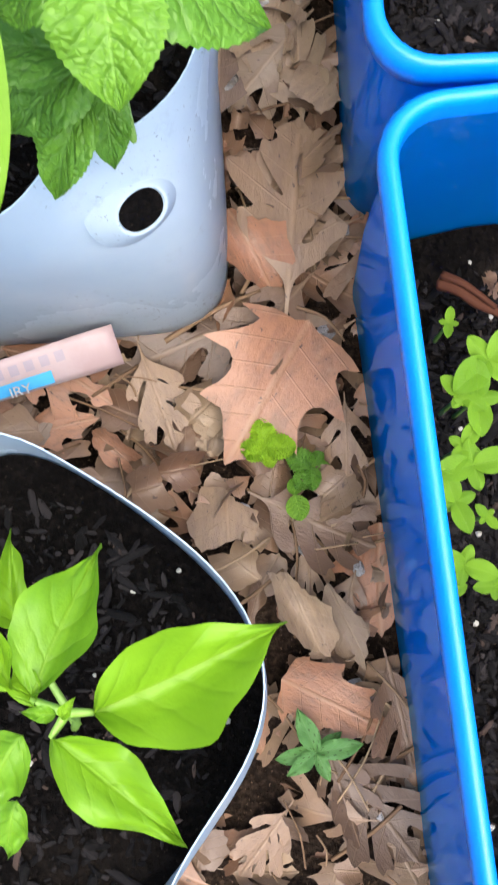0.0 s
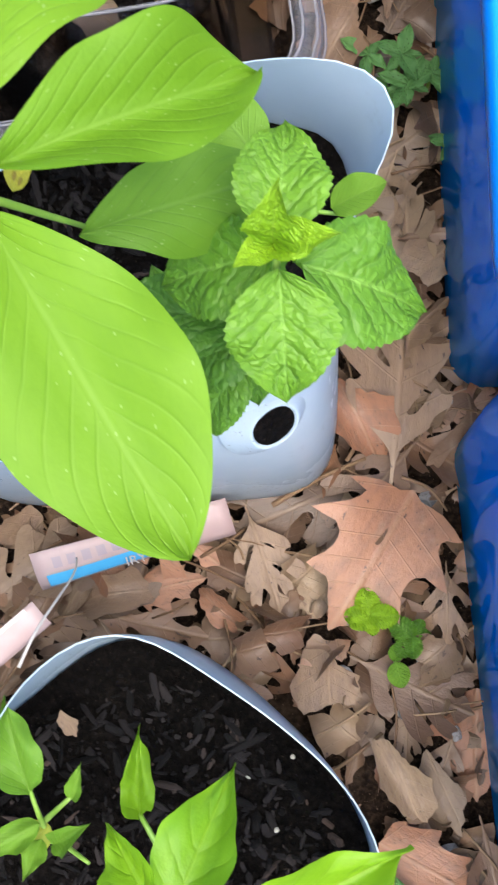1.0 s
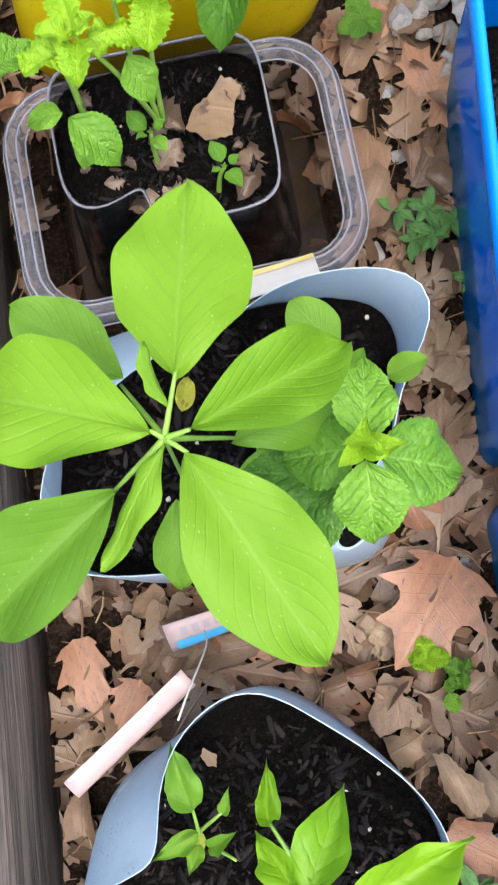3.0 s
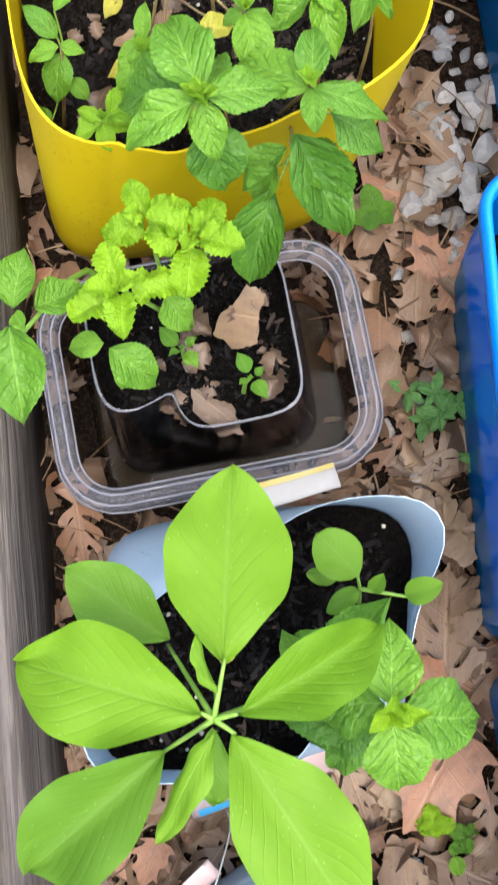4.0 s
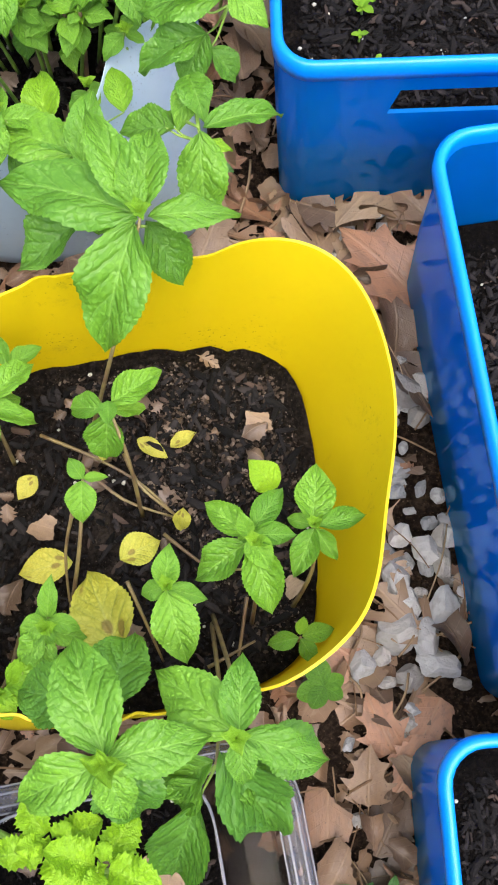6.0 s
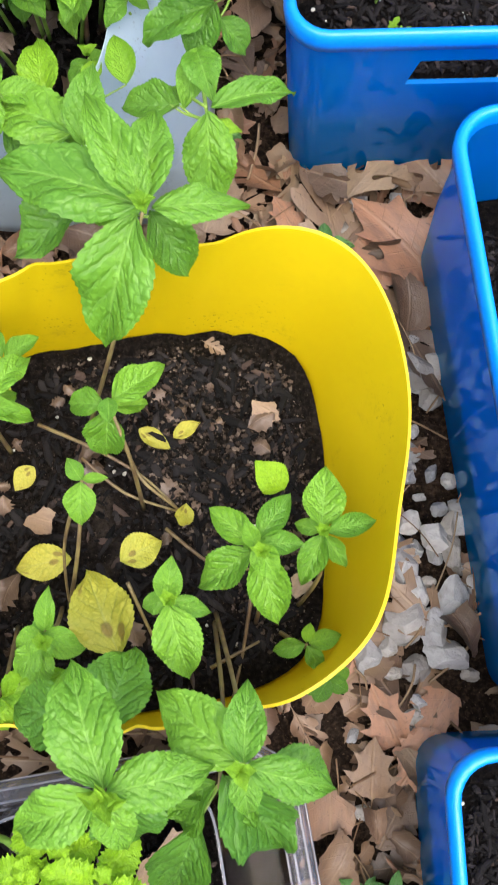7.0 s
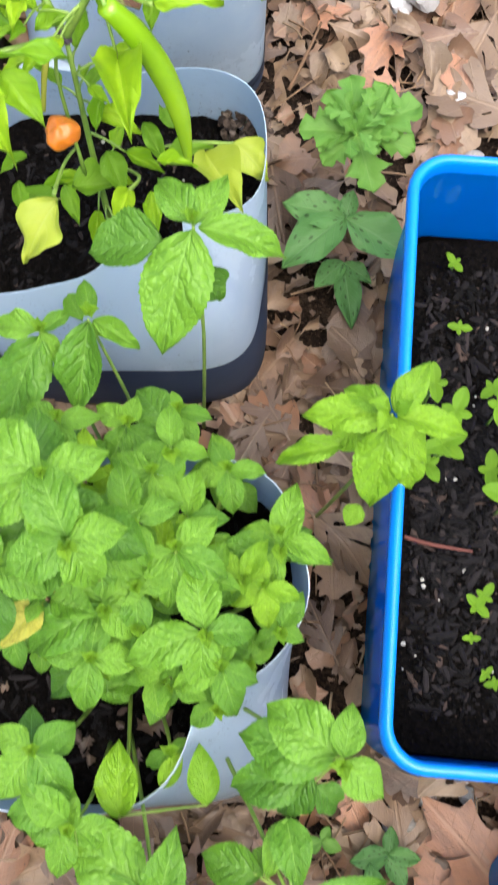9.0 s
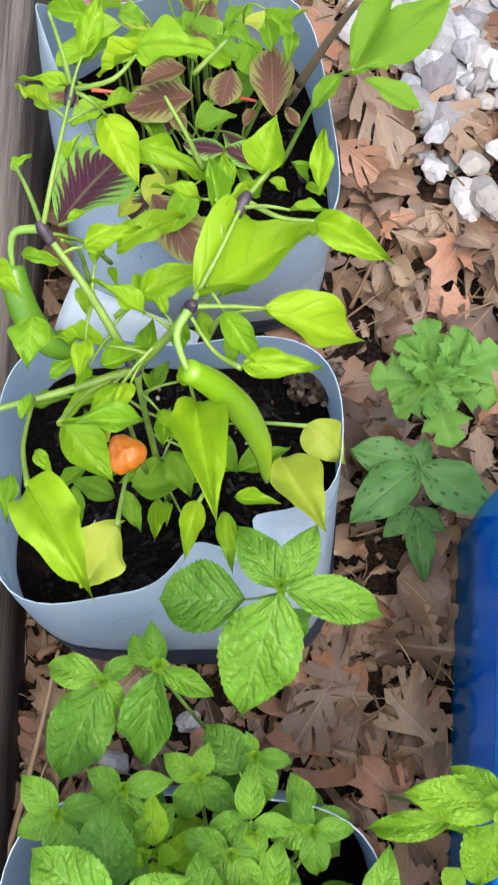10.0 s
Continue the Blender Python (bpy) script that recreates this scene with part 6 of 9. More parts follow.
rosette("leafy green mint shoot in a crowded jug", (-0.090, 0.761, 0.095), (-0.103, 0.759, 0.160),
        [((-0.105, 0.758, 0.160), (-0.117, 0.759, 0.154), 0.7, 0), ((-0.101, 0.760, 0.160), (-0.088, 0.771, 0.154), 0.7, 0), ((-0.103, 0.757, 0.160), (-0.105, 0.745, 0.154), 0.8, 0), ((-0.103, 0.761, 0.160), (-0.100, 0.777, 0.160), 0.8, 0)],
        [((-0.102, 0.757, 0.165), (-0.105, 0.756, 0.171), 0.7, 0), ((-0.102, 0.757, 0.165), (-0.097, 0.755, 0.171), 0.7, 0), ((-0.102, 0.757, 0.165), (-0.100, 0.750, 0.171), 0.7, 0), ((-0.102, 0.757, 0.165), (-0.102, 0.758, 0.172), 0.7, 0)],
        [])
rosette("leafy green mint shoot in a crowded jug", (-0.063, 0.764, 0.095), (-0.059, 0.764, 0.185),
        [((-0.061, 0.763, 0.185), (-0.080, 0.756, 0.177), 0.65, 0), ((-0.057, 0.763, 0.185), (-0.042, 0.755, 0.179), 0.7, 0), ((-0.059, 0.767, 0.185), (-0.060, 0.788, 0.185), 0.65, 0), ((-0.058, 0.761, 0.185), (-0.058, 0.745, 0.175), 0.7, 0)],
        [((-0.058, 0.762, 0.190), (-0.061, 0.761, 0.196), 0.7, 0), ((-0.058, 0.762, 0.190), (-0.054, 0.760, 0.196), 0.7, 0), ((-0.058, 0.762, 0.190), (-0.056, 0.756, 0.196), 0.7, 0), ((-0.058, 0.762, 0.190), (-0.058, 0.762, 0.197), 0.7, 0)],
        [])
rosette("leafy green mint shoot in a crowded jug", (-0.050, 0.791, 0.095), (-0.036, 0.808, 0.190),
        [((-0.039, 0.807, 0.190), (-0.055, 0.803, 0.182), 0.7, 0), ((-0.034, 0.808, 0.190), (-0.017, 0.808, 0.184), 0.65, 0), ((-0.036, 0.811, 0.190), (-0.031, 0.830, 0.190), 0.7, 0), ((-0.036, 0.806, 0.190), (-0.036, 0.789, 0.180), 0.7, 0)],
        [((-0.036, 0.806, 0.195), (-0.040, 0.804, 0.201), 0.7, 0), ((-0.036, 0.806, 0.195), (-0.032, 0.803, 0.201), 0.7, 0), ((-0.036, 0.806, 0.195), (-0.035, 0.799, 0.201), 0.7, 0), ((-0.036, 0.806, 0.195), (-0.037, 0.806, 0.202), 0.7, 0)],
        [((-0.036, 0.820, 0.165), (-0.024, 0.807, 0.155), 0.7, 0)])
rosette("leafy green mint shoot in a crowded jug", (-0.071, 0.781, 0.095), (-0.071, 0.792, 0.210),
        [((-0.074, 0.791, 0.210), (-0.094, 0.789, 0.202), 0.65, 0), ((-0.069, 0.790, 0.210), (-0.053, 0.781, 0.204), 0.7, 0), ((-0.071, 0.794, 0.210), (-0.073, 0.815, 0.210), 0.65, 0), ((-0.071, 0.789, 0.210), (-0.071, 0.772, 0.198), 0.7, 0)],
        [((-0.070, 0.789, 0.215), (-0.073, 0.788, 0.221), 0.7, 0), ((-0.070, 0.789, 0.215), (-0.066, 0.787, 0.221), 0.7, 0), ((-0.070, 0.789, 0.215), (-0.068, 0.782, 0.221), 0.7, 0), ((-0.070, 0.789, 0.215), (-0.070, 0.789, 0.222), 0.7, 0)],
        [((-0.077, 0.802, 0.185), (-0.095, 0.787, 0.175), 0.7, 0)])
rosette("leafy green mint shoot in a crowded jug", (-0.084, 0.764, 0.095), (-0.092, 0.763, 0.175),
        [((-0.095, 0.762, 0.175), (-0.111, 0.761, 0.169), 0.7, 0), ((-0.090, 0.761, 0.175), (-0.076, 0.756, 0.169), 0.7, 0), ((-0.092, 0.760, 0.175), (-0.095, 0.745, 0.165), 0.7, 0), ((-0.093, 0.765, 0.175), (-0.097, 0.785, 0.175), 0.7, 0)],
        [((-0.092, 0.760, 0.180), (-0.094, 0.760, 0.186), 0.7, 0), ((-0.092, 0.760, 0.180), (-0.087, 0.759, 0.186), 0.7, 0), ((-0.092, 0.760, 0.180), (-0.089, 0.754, 0.186), 0.7, 0), ((-0.092, 0.760, 0.180), (-0.091, 0.761, 0.187), 0.7, 0)],
        [])
rosette("leafy green mint shoot in a crowded jug", (-0.045, 0.787, 0.095), (-0.028, 0.802, 0.170),
        [((-0.030, 0.802, 0.170), (-0.044, 0.803, 0.164), 0.7, 0), ((-0.026, 0.801, 0.170), (-0.013, 0.796, 0.164), 0.7, 0), ((-0.028, 0.800, 0.170), (-0.027, 0.786, 0.162), 0.8, 0), ((-0.028, 0.805, 0.170), (-0.030, 0.822, 0.170), 0.7, 0)],
        [((-0.028, 0.800, 0.175), (-0.032, 0.799, 0.181), 0.7, 0), ((-0.028, 0.800, 0.175), (-0.024, 0.798, 0.181), 0.7, 0), ((-0.028, 0.800, 0.175), (-0.027, 0.793, 0.181), 0.7, 0), ((-0.028, 0.800, 0.175), (-0.029, 0.800, 0.182), 0.7, 0)],
        [])
rosette("leafy green mint shoot in a crowded jug", (-0.080, 0.793, 0.095), (-0.086, 0.812, 0.262),
        [((-0.089, 0.815, 0.262), (-0.115, 0.834, 0.258), 0.8, 0), ((-0.083, 0.813, 0.262), (-0.061, 0.823, 0.256), 0.7, 0), ((-0.085, 0.808, 0.262), (-0.077, 0.783, 0.246), 0.75, 0), ((-0.090, 0.810, 0.262), (-0.118, 0.800, 0.250), 0.8, 0)],
        [((-0.085, 0.812, 0.267), (-0.087, 0.813, 0.273), 0.7, 0), ((-0.085, 0.812, 0.267), (-0.082, 0.813, 0.273), 0.7, 0), ((-0.085, 0.812, 0.267), (-0.084, 0.809, 0.273), 0.7, 0)],
        [((-0.086, 0.809, 0.237), (-0.064, 0.793, 0.227), 0.8, 0), ((-0.091, 0.817, 0.237), (-0.094, 0.847, 0.237), 0.8, 0), ((-0.093, 0.807, 0.237), (-0.114, 0.774, 0.217), 0.7, 0)])
rosette("leafy green mint shoot in a crowded jug", (-0.083, 0.817, 0.095), (-0.091, 0.851, 0.200),
        [((-0.093, 0.852, 0.200), (-0.105, 0.858, 0.200), 0.8, 0), ((-0.089, 0.851, 0.200), (-0.071, 0.853, 0.196), 0.6, 0), ((-0.090, 0.849, 0.200), (-0.088, 0.833, 0.190), 0.8, 0), ((-0.093, 0.850, 0.200), (-0.108, 0.841, 0.194), 0.7, 0)],
        [((-0.090, 0.851, 0.205), (-0.093, 0.852, 0.211), 0.7, 0), ((-0.090, 0.851, 0.205), (-0.086, 0.851, 0.211), 0.7, 0), ((-0.090, 0.851, 0.205), (-0.088, 0.847, 0.211), 0.7, 0)],
        [((-0.092, 0.851, 0.175), (-0.076, 0.839, 0.165), 0.7, 0)])
rosette("leafy green mint shoot in a crowded jug", (-0.052, 0.823, 0.095), (-0.040, 0.861, 0.172),
        [((-0.038, 0.861, 0.172), (-0.024, 0.858, 0.168), 0.62, 0), ((-0.040, 0.862, 0.172), (-0.043, 0.871, 0.172), 0.8, 0), ((-0.040, 0.859, 0.172), (-0.036, 0.841, 0.162), 0.8, 0), ((-0.042, 0.861, 0.172), (-0.059, 0.858, 0.168), 0.7, 0)],
        [((-0.040, 0.861, 0.177), (-0.043, 0.862, 0.183), 0.7, 0), ((-0.040, 0.861, 0.177), (-0.036, 0.861, 0.183), 0.7, 0), ((-0.040, 0.861, 0.177), (-0.039, 0.857, 0.183), 0.7, 0)],
        [((-0.042, 0.861, 0.147), (-0.052, 0.845, 0.137), 0.7, 0)])
rosette("leafy green mint shoot in a crowded jug", (-0.066, 0.818, 0.095), (-0.063, 0.853, 0.180),
        [((-0.065, 0.854, 0.180), (-0.077, 0.863, 0.180), 0.8, 0), ((-0.061, 0.851, 0.180), (-0.047, 0.839, 0.174), 0.7, 0), ((-0.064, 0.851, 0.180), (-0.071, 0.837, 0.172), 0.8, 0), ((-0.062, 0.855, 0.180), (-0.058, 0.867, 0.180), 0.8, 0)],
        [((-0.062, 0.853, 0.185), (-0.066, 0.854, 0.191), 0.7, 0), ((-0.062, 0.853, 0.185), (-0.058, 0.853, 0.191), 0.7, 0), ((-0.062, 0.853, 0.185), (-0.061, 0.849, 0.191), 0.7, 0)],
        [((-0.062, 0.856, 0.155), (-0.050, 0.858, 0.149), 0.8, 0)])
rosette("leafy green mint shoot in a crowded jug", (-0.039, 0.805, 0.095), (-0.018, 0.832, 0.175),
        [((-0.016, 0.832, 0.175), (0.000, 0.831, 0.171), 0.62, 0), ((-0.019, 0.833, 0.175), (-0.025, 0.846, 0.175), 0.7, 0), ((-0.018, 0.830, 0.175), (-0.016, 0.813, 0.165), 0.7, 0), ((-0.020, 0.831, 0.175), (-0.035, 0.828, 0.171), 0.8, 0)],
        [((-0.018, 0.832, 0.180), (-0.022, 0.833, 0.186), 0.7, 0), ((-0.018, 0.832, 0.180), (-0.015, 0.832, 0.186), 0.7, 0), ((-0.018, 0.832, 0.180), (-0.017, 0.828, 0.186), 0.7, 0)],
        [((-0.016, 0.831, 0.150), (-0.005, 0.818, 0.140), 0.7, 0)])
rosette("leafy green mint shoot in a crowded jug", (-0.025, 0.787, 0.095), (0.004, 0.802, 0.175),
        [((0.007, 0.800, 0.175), (0.028, 0.788, 0.169), 0.5, 0), ((0.005, 0.804, 0.175), (0.008, 0.819, 0.175), 0.7, 0), ((0.002, 0.802, 0.175), (-0.012, 0.805, 0.171), 0.7, 0), ((0.004, 0.800, 0.175), (-0.001, 0.782, 0.165), 0.6, 0)],
        [((0.004, 0.802, 0.180), (0.000, 0.804, 0.186), 0.7, 0), ((0.004, 0.802, 0.180), (0.007, 0.803, 0.186), 0.7, 0), ((0.004, 0.802, 0.180), (0.005, 0.799, 0.186), 0.7, 0)],
        [((0.008, 0.803, 0.150), (0.021, 0.808, 0.146), 0.7, 0)])
rosette("leafy green mint shoot in a crowded jug", (-0.058, 0.802, 0.095), (-0.050, 0.826, 0.200),
        [((-0.052, 0.827, 0.200), (-0.069, 0.834, 0.198), 0.7, 0), ((-0.048, 0.827, 0.200), (-0.033, 0.837, 0.198), 0.7, 0), ((-0.049, 0.824, 0.200), (-0.040, 0.808, 0.190), 0.7, 0), ((-0.052, 0.824, 0.200), (-0.065, 0.809, 0.190), 0.7, 0)],
        [((-0.050, 0.826, 0.205), (-0.053, 0.827, 0.211), 0.7, 0), ((-0.050, 0.826, 0.205), (-0.046, 0.827, 0.211), 0.7, 0), ((-0.050, 0.826, 0.205), (-0.049, 0.823, 0.211), 0.7, 0)],
        [((-0.052, 0.830, 0.175), (-0.051, 0.848, 0.175), 0.7, 0)])
rosette("leafy green mint shoot in a crowded jug", (-0.052, 0.781, 0.095), (-0.040, 0.791, 0.205),
        [((-0.043, 0.790, 0.205), (-0.062, 0.783, 0.197), 0.65, 0), ((-0.038, 0.793, 0.205), (-0.022, 0.806, 0.203), 0.75, 0), ((-0.037, 0.790, 0.205), (-0.018, 0.780, 0.199), 0.65, 0), ((-0.040, 0.789, 0.205), (-0.045, 0.768, 0.191), 0.65, 0)],
        [((-0.040, 0.792, 0.210), (-0.043, 0.793, 0.216), 0.7, 0), ((-0.040, 0.792, 0.210), (-0.036, 0.793, 0.216), 0.7, 0), ((-0.040, 0.792, 0.210), (-0.038, 0.789, 0.216), 0.7, 0)],
        [((-0.043, 0.793, 0.180), (-0.054, 0.806, 0.180), 0.8, 0)])
rosette("leafy green mint shoot in a crowded jug", (-0.096, 0.812, 0.095), (-0.113, 0.843, 0.215),
        [((-0.115, 0.845, 0.215), (-0.127, 0.857, 0.215), 0.8, 0), ((-0.111, 0.843, 0.215), (-0.096, 0.847, 0.211), 0.7, 0), ((-0.113, 0.841, 0.215), (-0.111, 0.824, 0.205), 0.75, 0), ((-0.115, 0.842, 0.215), (-0.130, 0.835, 0.209), 0.7, 0)],
        [((-0.112, 0.843, 0.220), (-0.115, 0.844, 0.226), 0.7, 0), ((-0.112, 0.843, 0.220), (-0.108, 0.843, 0.226), 0.7, 0), ((-0.112, 0.843, 0.220), (-0.110, 0.839, 0.226), 0.7, 0)],
        [((-0.116, 0.842, 0.190), (-0.103, 0.829, 0.180), 0.7, 0)])
rosette("leafy green mint shoot in a crowded jug", (-0.031, 0.773, 0.095), (-0.004, 0.778, 0.180),
        [((-0.002, 0.778, 0.180), (0.013, 0.773, 0.174), 0.6, 0), ((-0.005, 0.780, 0.180), (-0.008, 0.796, 0.180), 0.7, 0), ((-0.006, 0.777, 0.180), (-0.021, 0.772, 0.174), 0.7, 0), ((-0.004, 0.776, 0.180), (-0.002, 0.760, 0.170), 0.7, 0)],
        [((-0.004, 0.778, 0.185), (-0.008, 0.780, 0.191), 0.7, 0), ((-0.004, 0.778, 0.185), (-0.001, 0.780, 0.191), 0.7, 0), ((-0.004, 0.778, 0.185), (-0.004, 0.776, 0.191), 0.7, 0)],
        [], leaf=mint_tip)
rosette("leafy green mint shoot in a crowded jug", (-0.068, 0.784, 0.095), (-0.067, 0.797, 0.220),
        [((-0.069, 0.796, 0.220), (-0.087, 0.787, 0.212), 0.7, 0), ((-0.065, 0.795, 0.220), (-0.051, 0.784, 0.212), 0.7, 0), ((-0.068, 0.799, 0.220), (-0.077, 0.816, 0.220), 0.7, 0), ((-0.065, 0.798, 0.220), (-0.052, 0.809, 0.218), 0.7, 0)],
        [((-0.066, 0.797, 0.225), (-0.069, 0.799, 0.231), 0.7, 0), ((-0.066, 0.797, 0.225), (-0.063, 0.798, 0.231), 0.7, 0), ((-0.066, 0.797, 0.225), (-0.065, 0.795, 0.231), 0.7, 0)],
        [((-0.069, 0.792, 0.195), (-0.071, 0.770, 0.183), 0.7, 0)])
rosette("leafy green mint shoot in a crowded jug", (-0.092, 0.775, 0.095), (-0.107, 0.782, 0.240),
        [((-0.110, 0.781, 0.240), (-0.127, 0.774, 0.232), 0.75, 0), ((-0.105, 0.780, 0.240), (-0.088, 0.771, 0.232), 0.75, 0), ((-0.108, 0.784, 0.240), (-0.114, 0.801, 0.240), 0.75, 0), ((-0.105, 0.783, 0.240), (-0.090, 0.792, 0.238), 0.7, 0)],
        [((-0.106, 0.782, 0.245), (-0.108, 0.784, 0.251), 0.7, 0), ((-0.106, 0.782, 0.245), (-0.102, 0.783, 0.251), 0.7, 0), ((-0.106, 0.782, 0.245), (-0.104, 0.780, 0.251), 0.7, 0)],
        [((-0.112, 0.776, 0.215), (-0.114, 0.755, 0.203), 0.7, 0)])
rosette("leafy green mint shoot in a crowded jug", (-0.088, 0.734, 0.095), (-0.100, 0.713, 0.200),
        [((-0.098, 0.714, 0.200), (-0.082, 0.723, 0.198), 0.7, 0), ((-0.102, 0.714, 0.200), (-0.117, 0.722, 0.196), 0.8, 0), ((-0.098, 0.710, 0.200), (-0.086, 0.692, 0.188), 0.75, 0), ((-0.102, 0.710, 0.200), (-0.116, 0.693, 0.190), 0.8, 0)],
        [((-0.099, 0.713, 0.205), (-0.102, 0.714, 0.211), 0.7, 0), ((-0.099, 0.713, 0.205), (-0.095, 0.714, 0.211), 0.7, 0), ((-0.099, 0.713, 0.205), (-0.097, 0.710, 0.211), 0.7, 0)],
        [((-0.105, 0.715, 0.175), (-0.105, 0.731, 0.175), 0.8, 0)])
rosette("leafy green mint shoot in a crowded jug", (-0.075, 0.756, 0.095), (-0.078, 0.750, 0.190),
        [((-0.080, 0.750, 0.190), (-0.100, 0.755, 0.186), 0.75, 0), ((-0.075, 0.749, 0.190), (-0.056, 0.747, 0.184), 0.7, 0), ((-0.078, 0.747, 0.190), (-0.082, 0.727, 0.178), 0.7, 0), ((-0.077, 0.752, 0.190), (-0.073, 0.773, 0.190), 0.7, 0)],
        [((-0.077, 0.749, 0.195), (-0.080, 0.751, 0.201), 0.7, 0), ((-0.077, 0.749, 0.195), (-0.073, 0.750, 0.201), 0.7, 0), ((-0.077, 0.749, 0.195), (-0.075, 0.746, 0.201), 0.7, 0)],
        [((-0.079, 0.748, 0.165), (-0.065, 0.731, 0.155), 0.7, 0), ((-0.084, 0.749, 0.165), (-0.101, 0.735, 0.155), 0.7, 0)])
rosette("leafy green mint shoot in a crowded jug", (-0.081, 0.714, 0.095), (-0.088, 0.680, 0.185),
        [((-0.085, 0.680, 0.185), (-0.065, 0.679, 0.179), 0.7, 0), ((-0.090, 0.681, 0.185), (-0.110, 0.685, 0.179), 0.75, 0), ((-0.087, 0.683, 0.185), (-0.086, 0.698, 0.185), 0.7, 0), ((-0.088, 0.678, 0.185), (-0.094, 0.660, 0.175), 0.7, 0)],
        [((-0.087, 0.681, 0.190), (-0.090, 0.683, 0.196), 0.7, 0), ((-0.087, 0.681, 0.190), (-0.083, 0.682, 0.196), 0.7, 0), ((-0.087, 0.681, 0.190), (-0.085, 0.678, 0.196), 0.7, 0)],
        [((-0.089, 0.676, 0.160), (-0.073, 0.661, 0.150), 0.7, 0)])
rosette("leafy green mint shoot in a crowded jug", (-0.062, 0.772, 0.095), (-0.058, 0.777, 0.200),
        [((-0.060, 0.777, 0.200), (-0.079, 0.774, 0.194), 0.7, 0), ((-0.055, 0.778, 0.200), (-0.037, 0.784, 0.196), 0.7, 0), ((-0.057, 0.775, 0.200), (-0.057, 0.757, 0.188), 0.7, 0), ((-0.058, 0.780, 0.200), (-0.057, 0.799, 0.200), 0.7, 0)],
        [((-0.057, 0.777, 0.205), (-0.060, 0.778, 0.211), 0.7, 0), ((-0.057, 0.777, 0.205), (-0.053, 0.777, 0.211), 0.7, 0), ((-0.057, 0.777, 0.205), (-0.055, 0.773, 0.211), 0.7, 0)],
        [((-0.058, 0.778, 0.175), (-0.046, 0.764, 0.165), 0.8, 0)])
rosette("leafy green mint shoot in a crowded jug", (-0.057, 0.732, 0.095), (-0.048, 0.710, 0.150),
        [((-0.049, 0.709, 0.150), (-0.059, 0.703, 0.144), 0.7, 0), ((-0.047, 0.710, 0.150), (-0.038, 0.714, 0.146), 0.7, 0), ((-0.048, 0.709, 0.150), (-0.049, 0.699, 0.144), 0.7, 0)],
        [((-0.048, 0.710, 0.155), (-0.051, 0.712, 0.161), 0.7, 0), ((-0.048, 0.710, 0.155), (-0.043, 0.711, 0.161), 0.7, 0), ((-0.048, 0.710, 0.155), (-0.046, 0.707, 0.161), 0.7, 0)],
        [])
rosette("leafy green mint shoot in a crowded jug", (-0.097, 0.764, 0.095), (-0.116, 0.763, 0.170),
        [((-0.117, 0.762, 0.170), (-0.129, 0.756, 0.164), 0.7, 0), ((-0.114, 0.764, 0.170), (-0.102, 0.773, 0.166), 0.7, 0), ((-0.115, 0.761, 0.170), (-0.112, 0.747, 0.162), 0.7, 0), ((-0.116, 0.765, 0.170), (-0.116, 0.778, 0.170), 0.7, 0)],
        [((-0.115, 0.762, 0.175), (-0.117, 0.764, 0.181), 0.7, 0), ((-0.115, 0.762, 0.175), (-0.110, 0.763, 0.181), 0.7, 0), ((-0.115, 0.762, 0.175), (-0.112, 0.759, 0.181), 0.7, 0)],
        [])
rosette("leafy green mint shoot in a crowded jug", (-0.042, 0.753, 0.095), (-0.023, 0.744, 0.190),
        [((-0.026, 0.743, 0.190), (-0.044, 0.736, 0.182), 0.65, 0), ((-0.021, 0.743, 0.190), (-0.007, 0.737, 0.184), 0.7, 0), ((-0.023, 0.747, 0.190), (-0.020, 0.764, 0.190), 0.7, 0), ((-0.022, 0.742, 0.190), (-0.017, 0.723, 0.178), 0.7, 0)],
        [((-0.023, 0.744, 0.195), (-0.026, 0.745, 0.201), 0.7, 0), ((-0.023, 0.744, 0.195), (-0.019, 0.745, 0.201), 0.7, 0), ((-0.023, 0.744, 0.195), (-0.022, 0.741, 0.201), 0.7, 0)],
        [((-0.022, 0.747, 0.165), (-0.009, 0.758, 0.161), 0.7, 0)])
r = random.Random(64)
for k in range(16):
    q, f = r.uniform(0, 6.283), r.uniform(0.25, 0.8)
    tip = (-0.072 + math.cos(q) * 0.068 * f, 0.785 + math.sin(q) * 0.068 * f, r.uniform(0.145, 0.205))
    if tip[0] > -0.03 and tip[1] < 0.755:
        continue
    root = (-0.07 + (tip[0] + 0.07) * 0.7, 0.778 + (tip[1] - 0.778) * 0.7, 0.095)
    shoot = plant("mint_plant", "small leafy mint shoot in a crowded jug", "plant", root, "mint shoots")
    sprig(shoot, root, tip, r.uniform(0, 90), 3, r.uniform(0.016, 0.024), 0.7, mint_lime if k % 4 == 0 else mint_green, "mint", 0.011, 16, mint_yellow if k % 7 == 3 else None, stem=stem_purple)
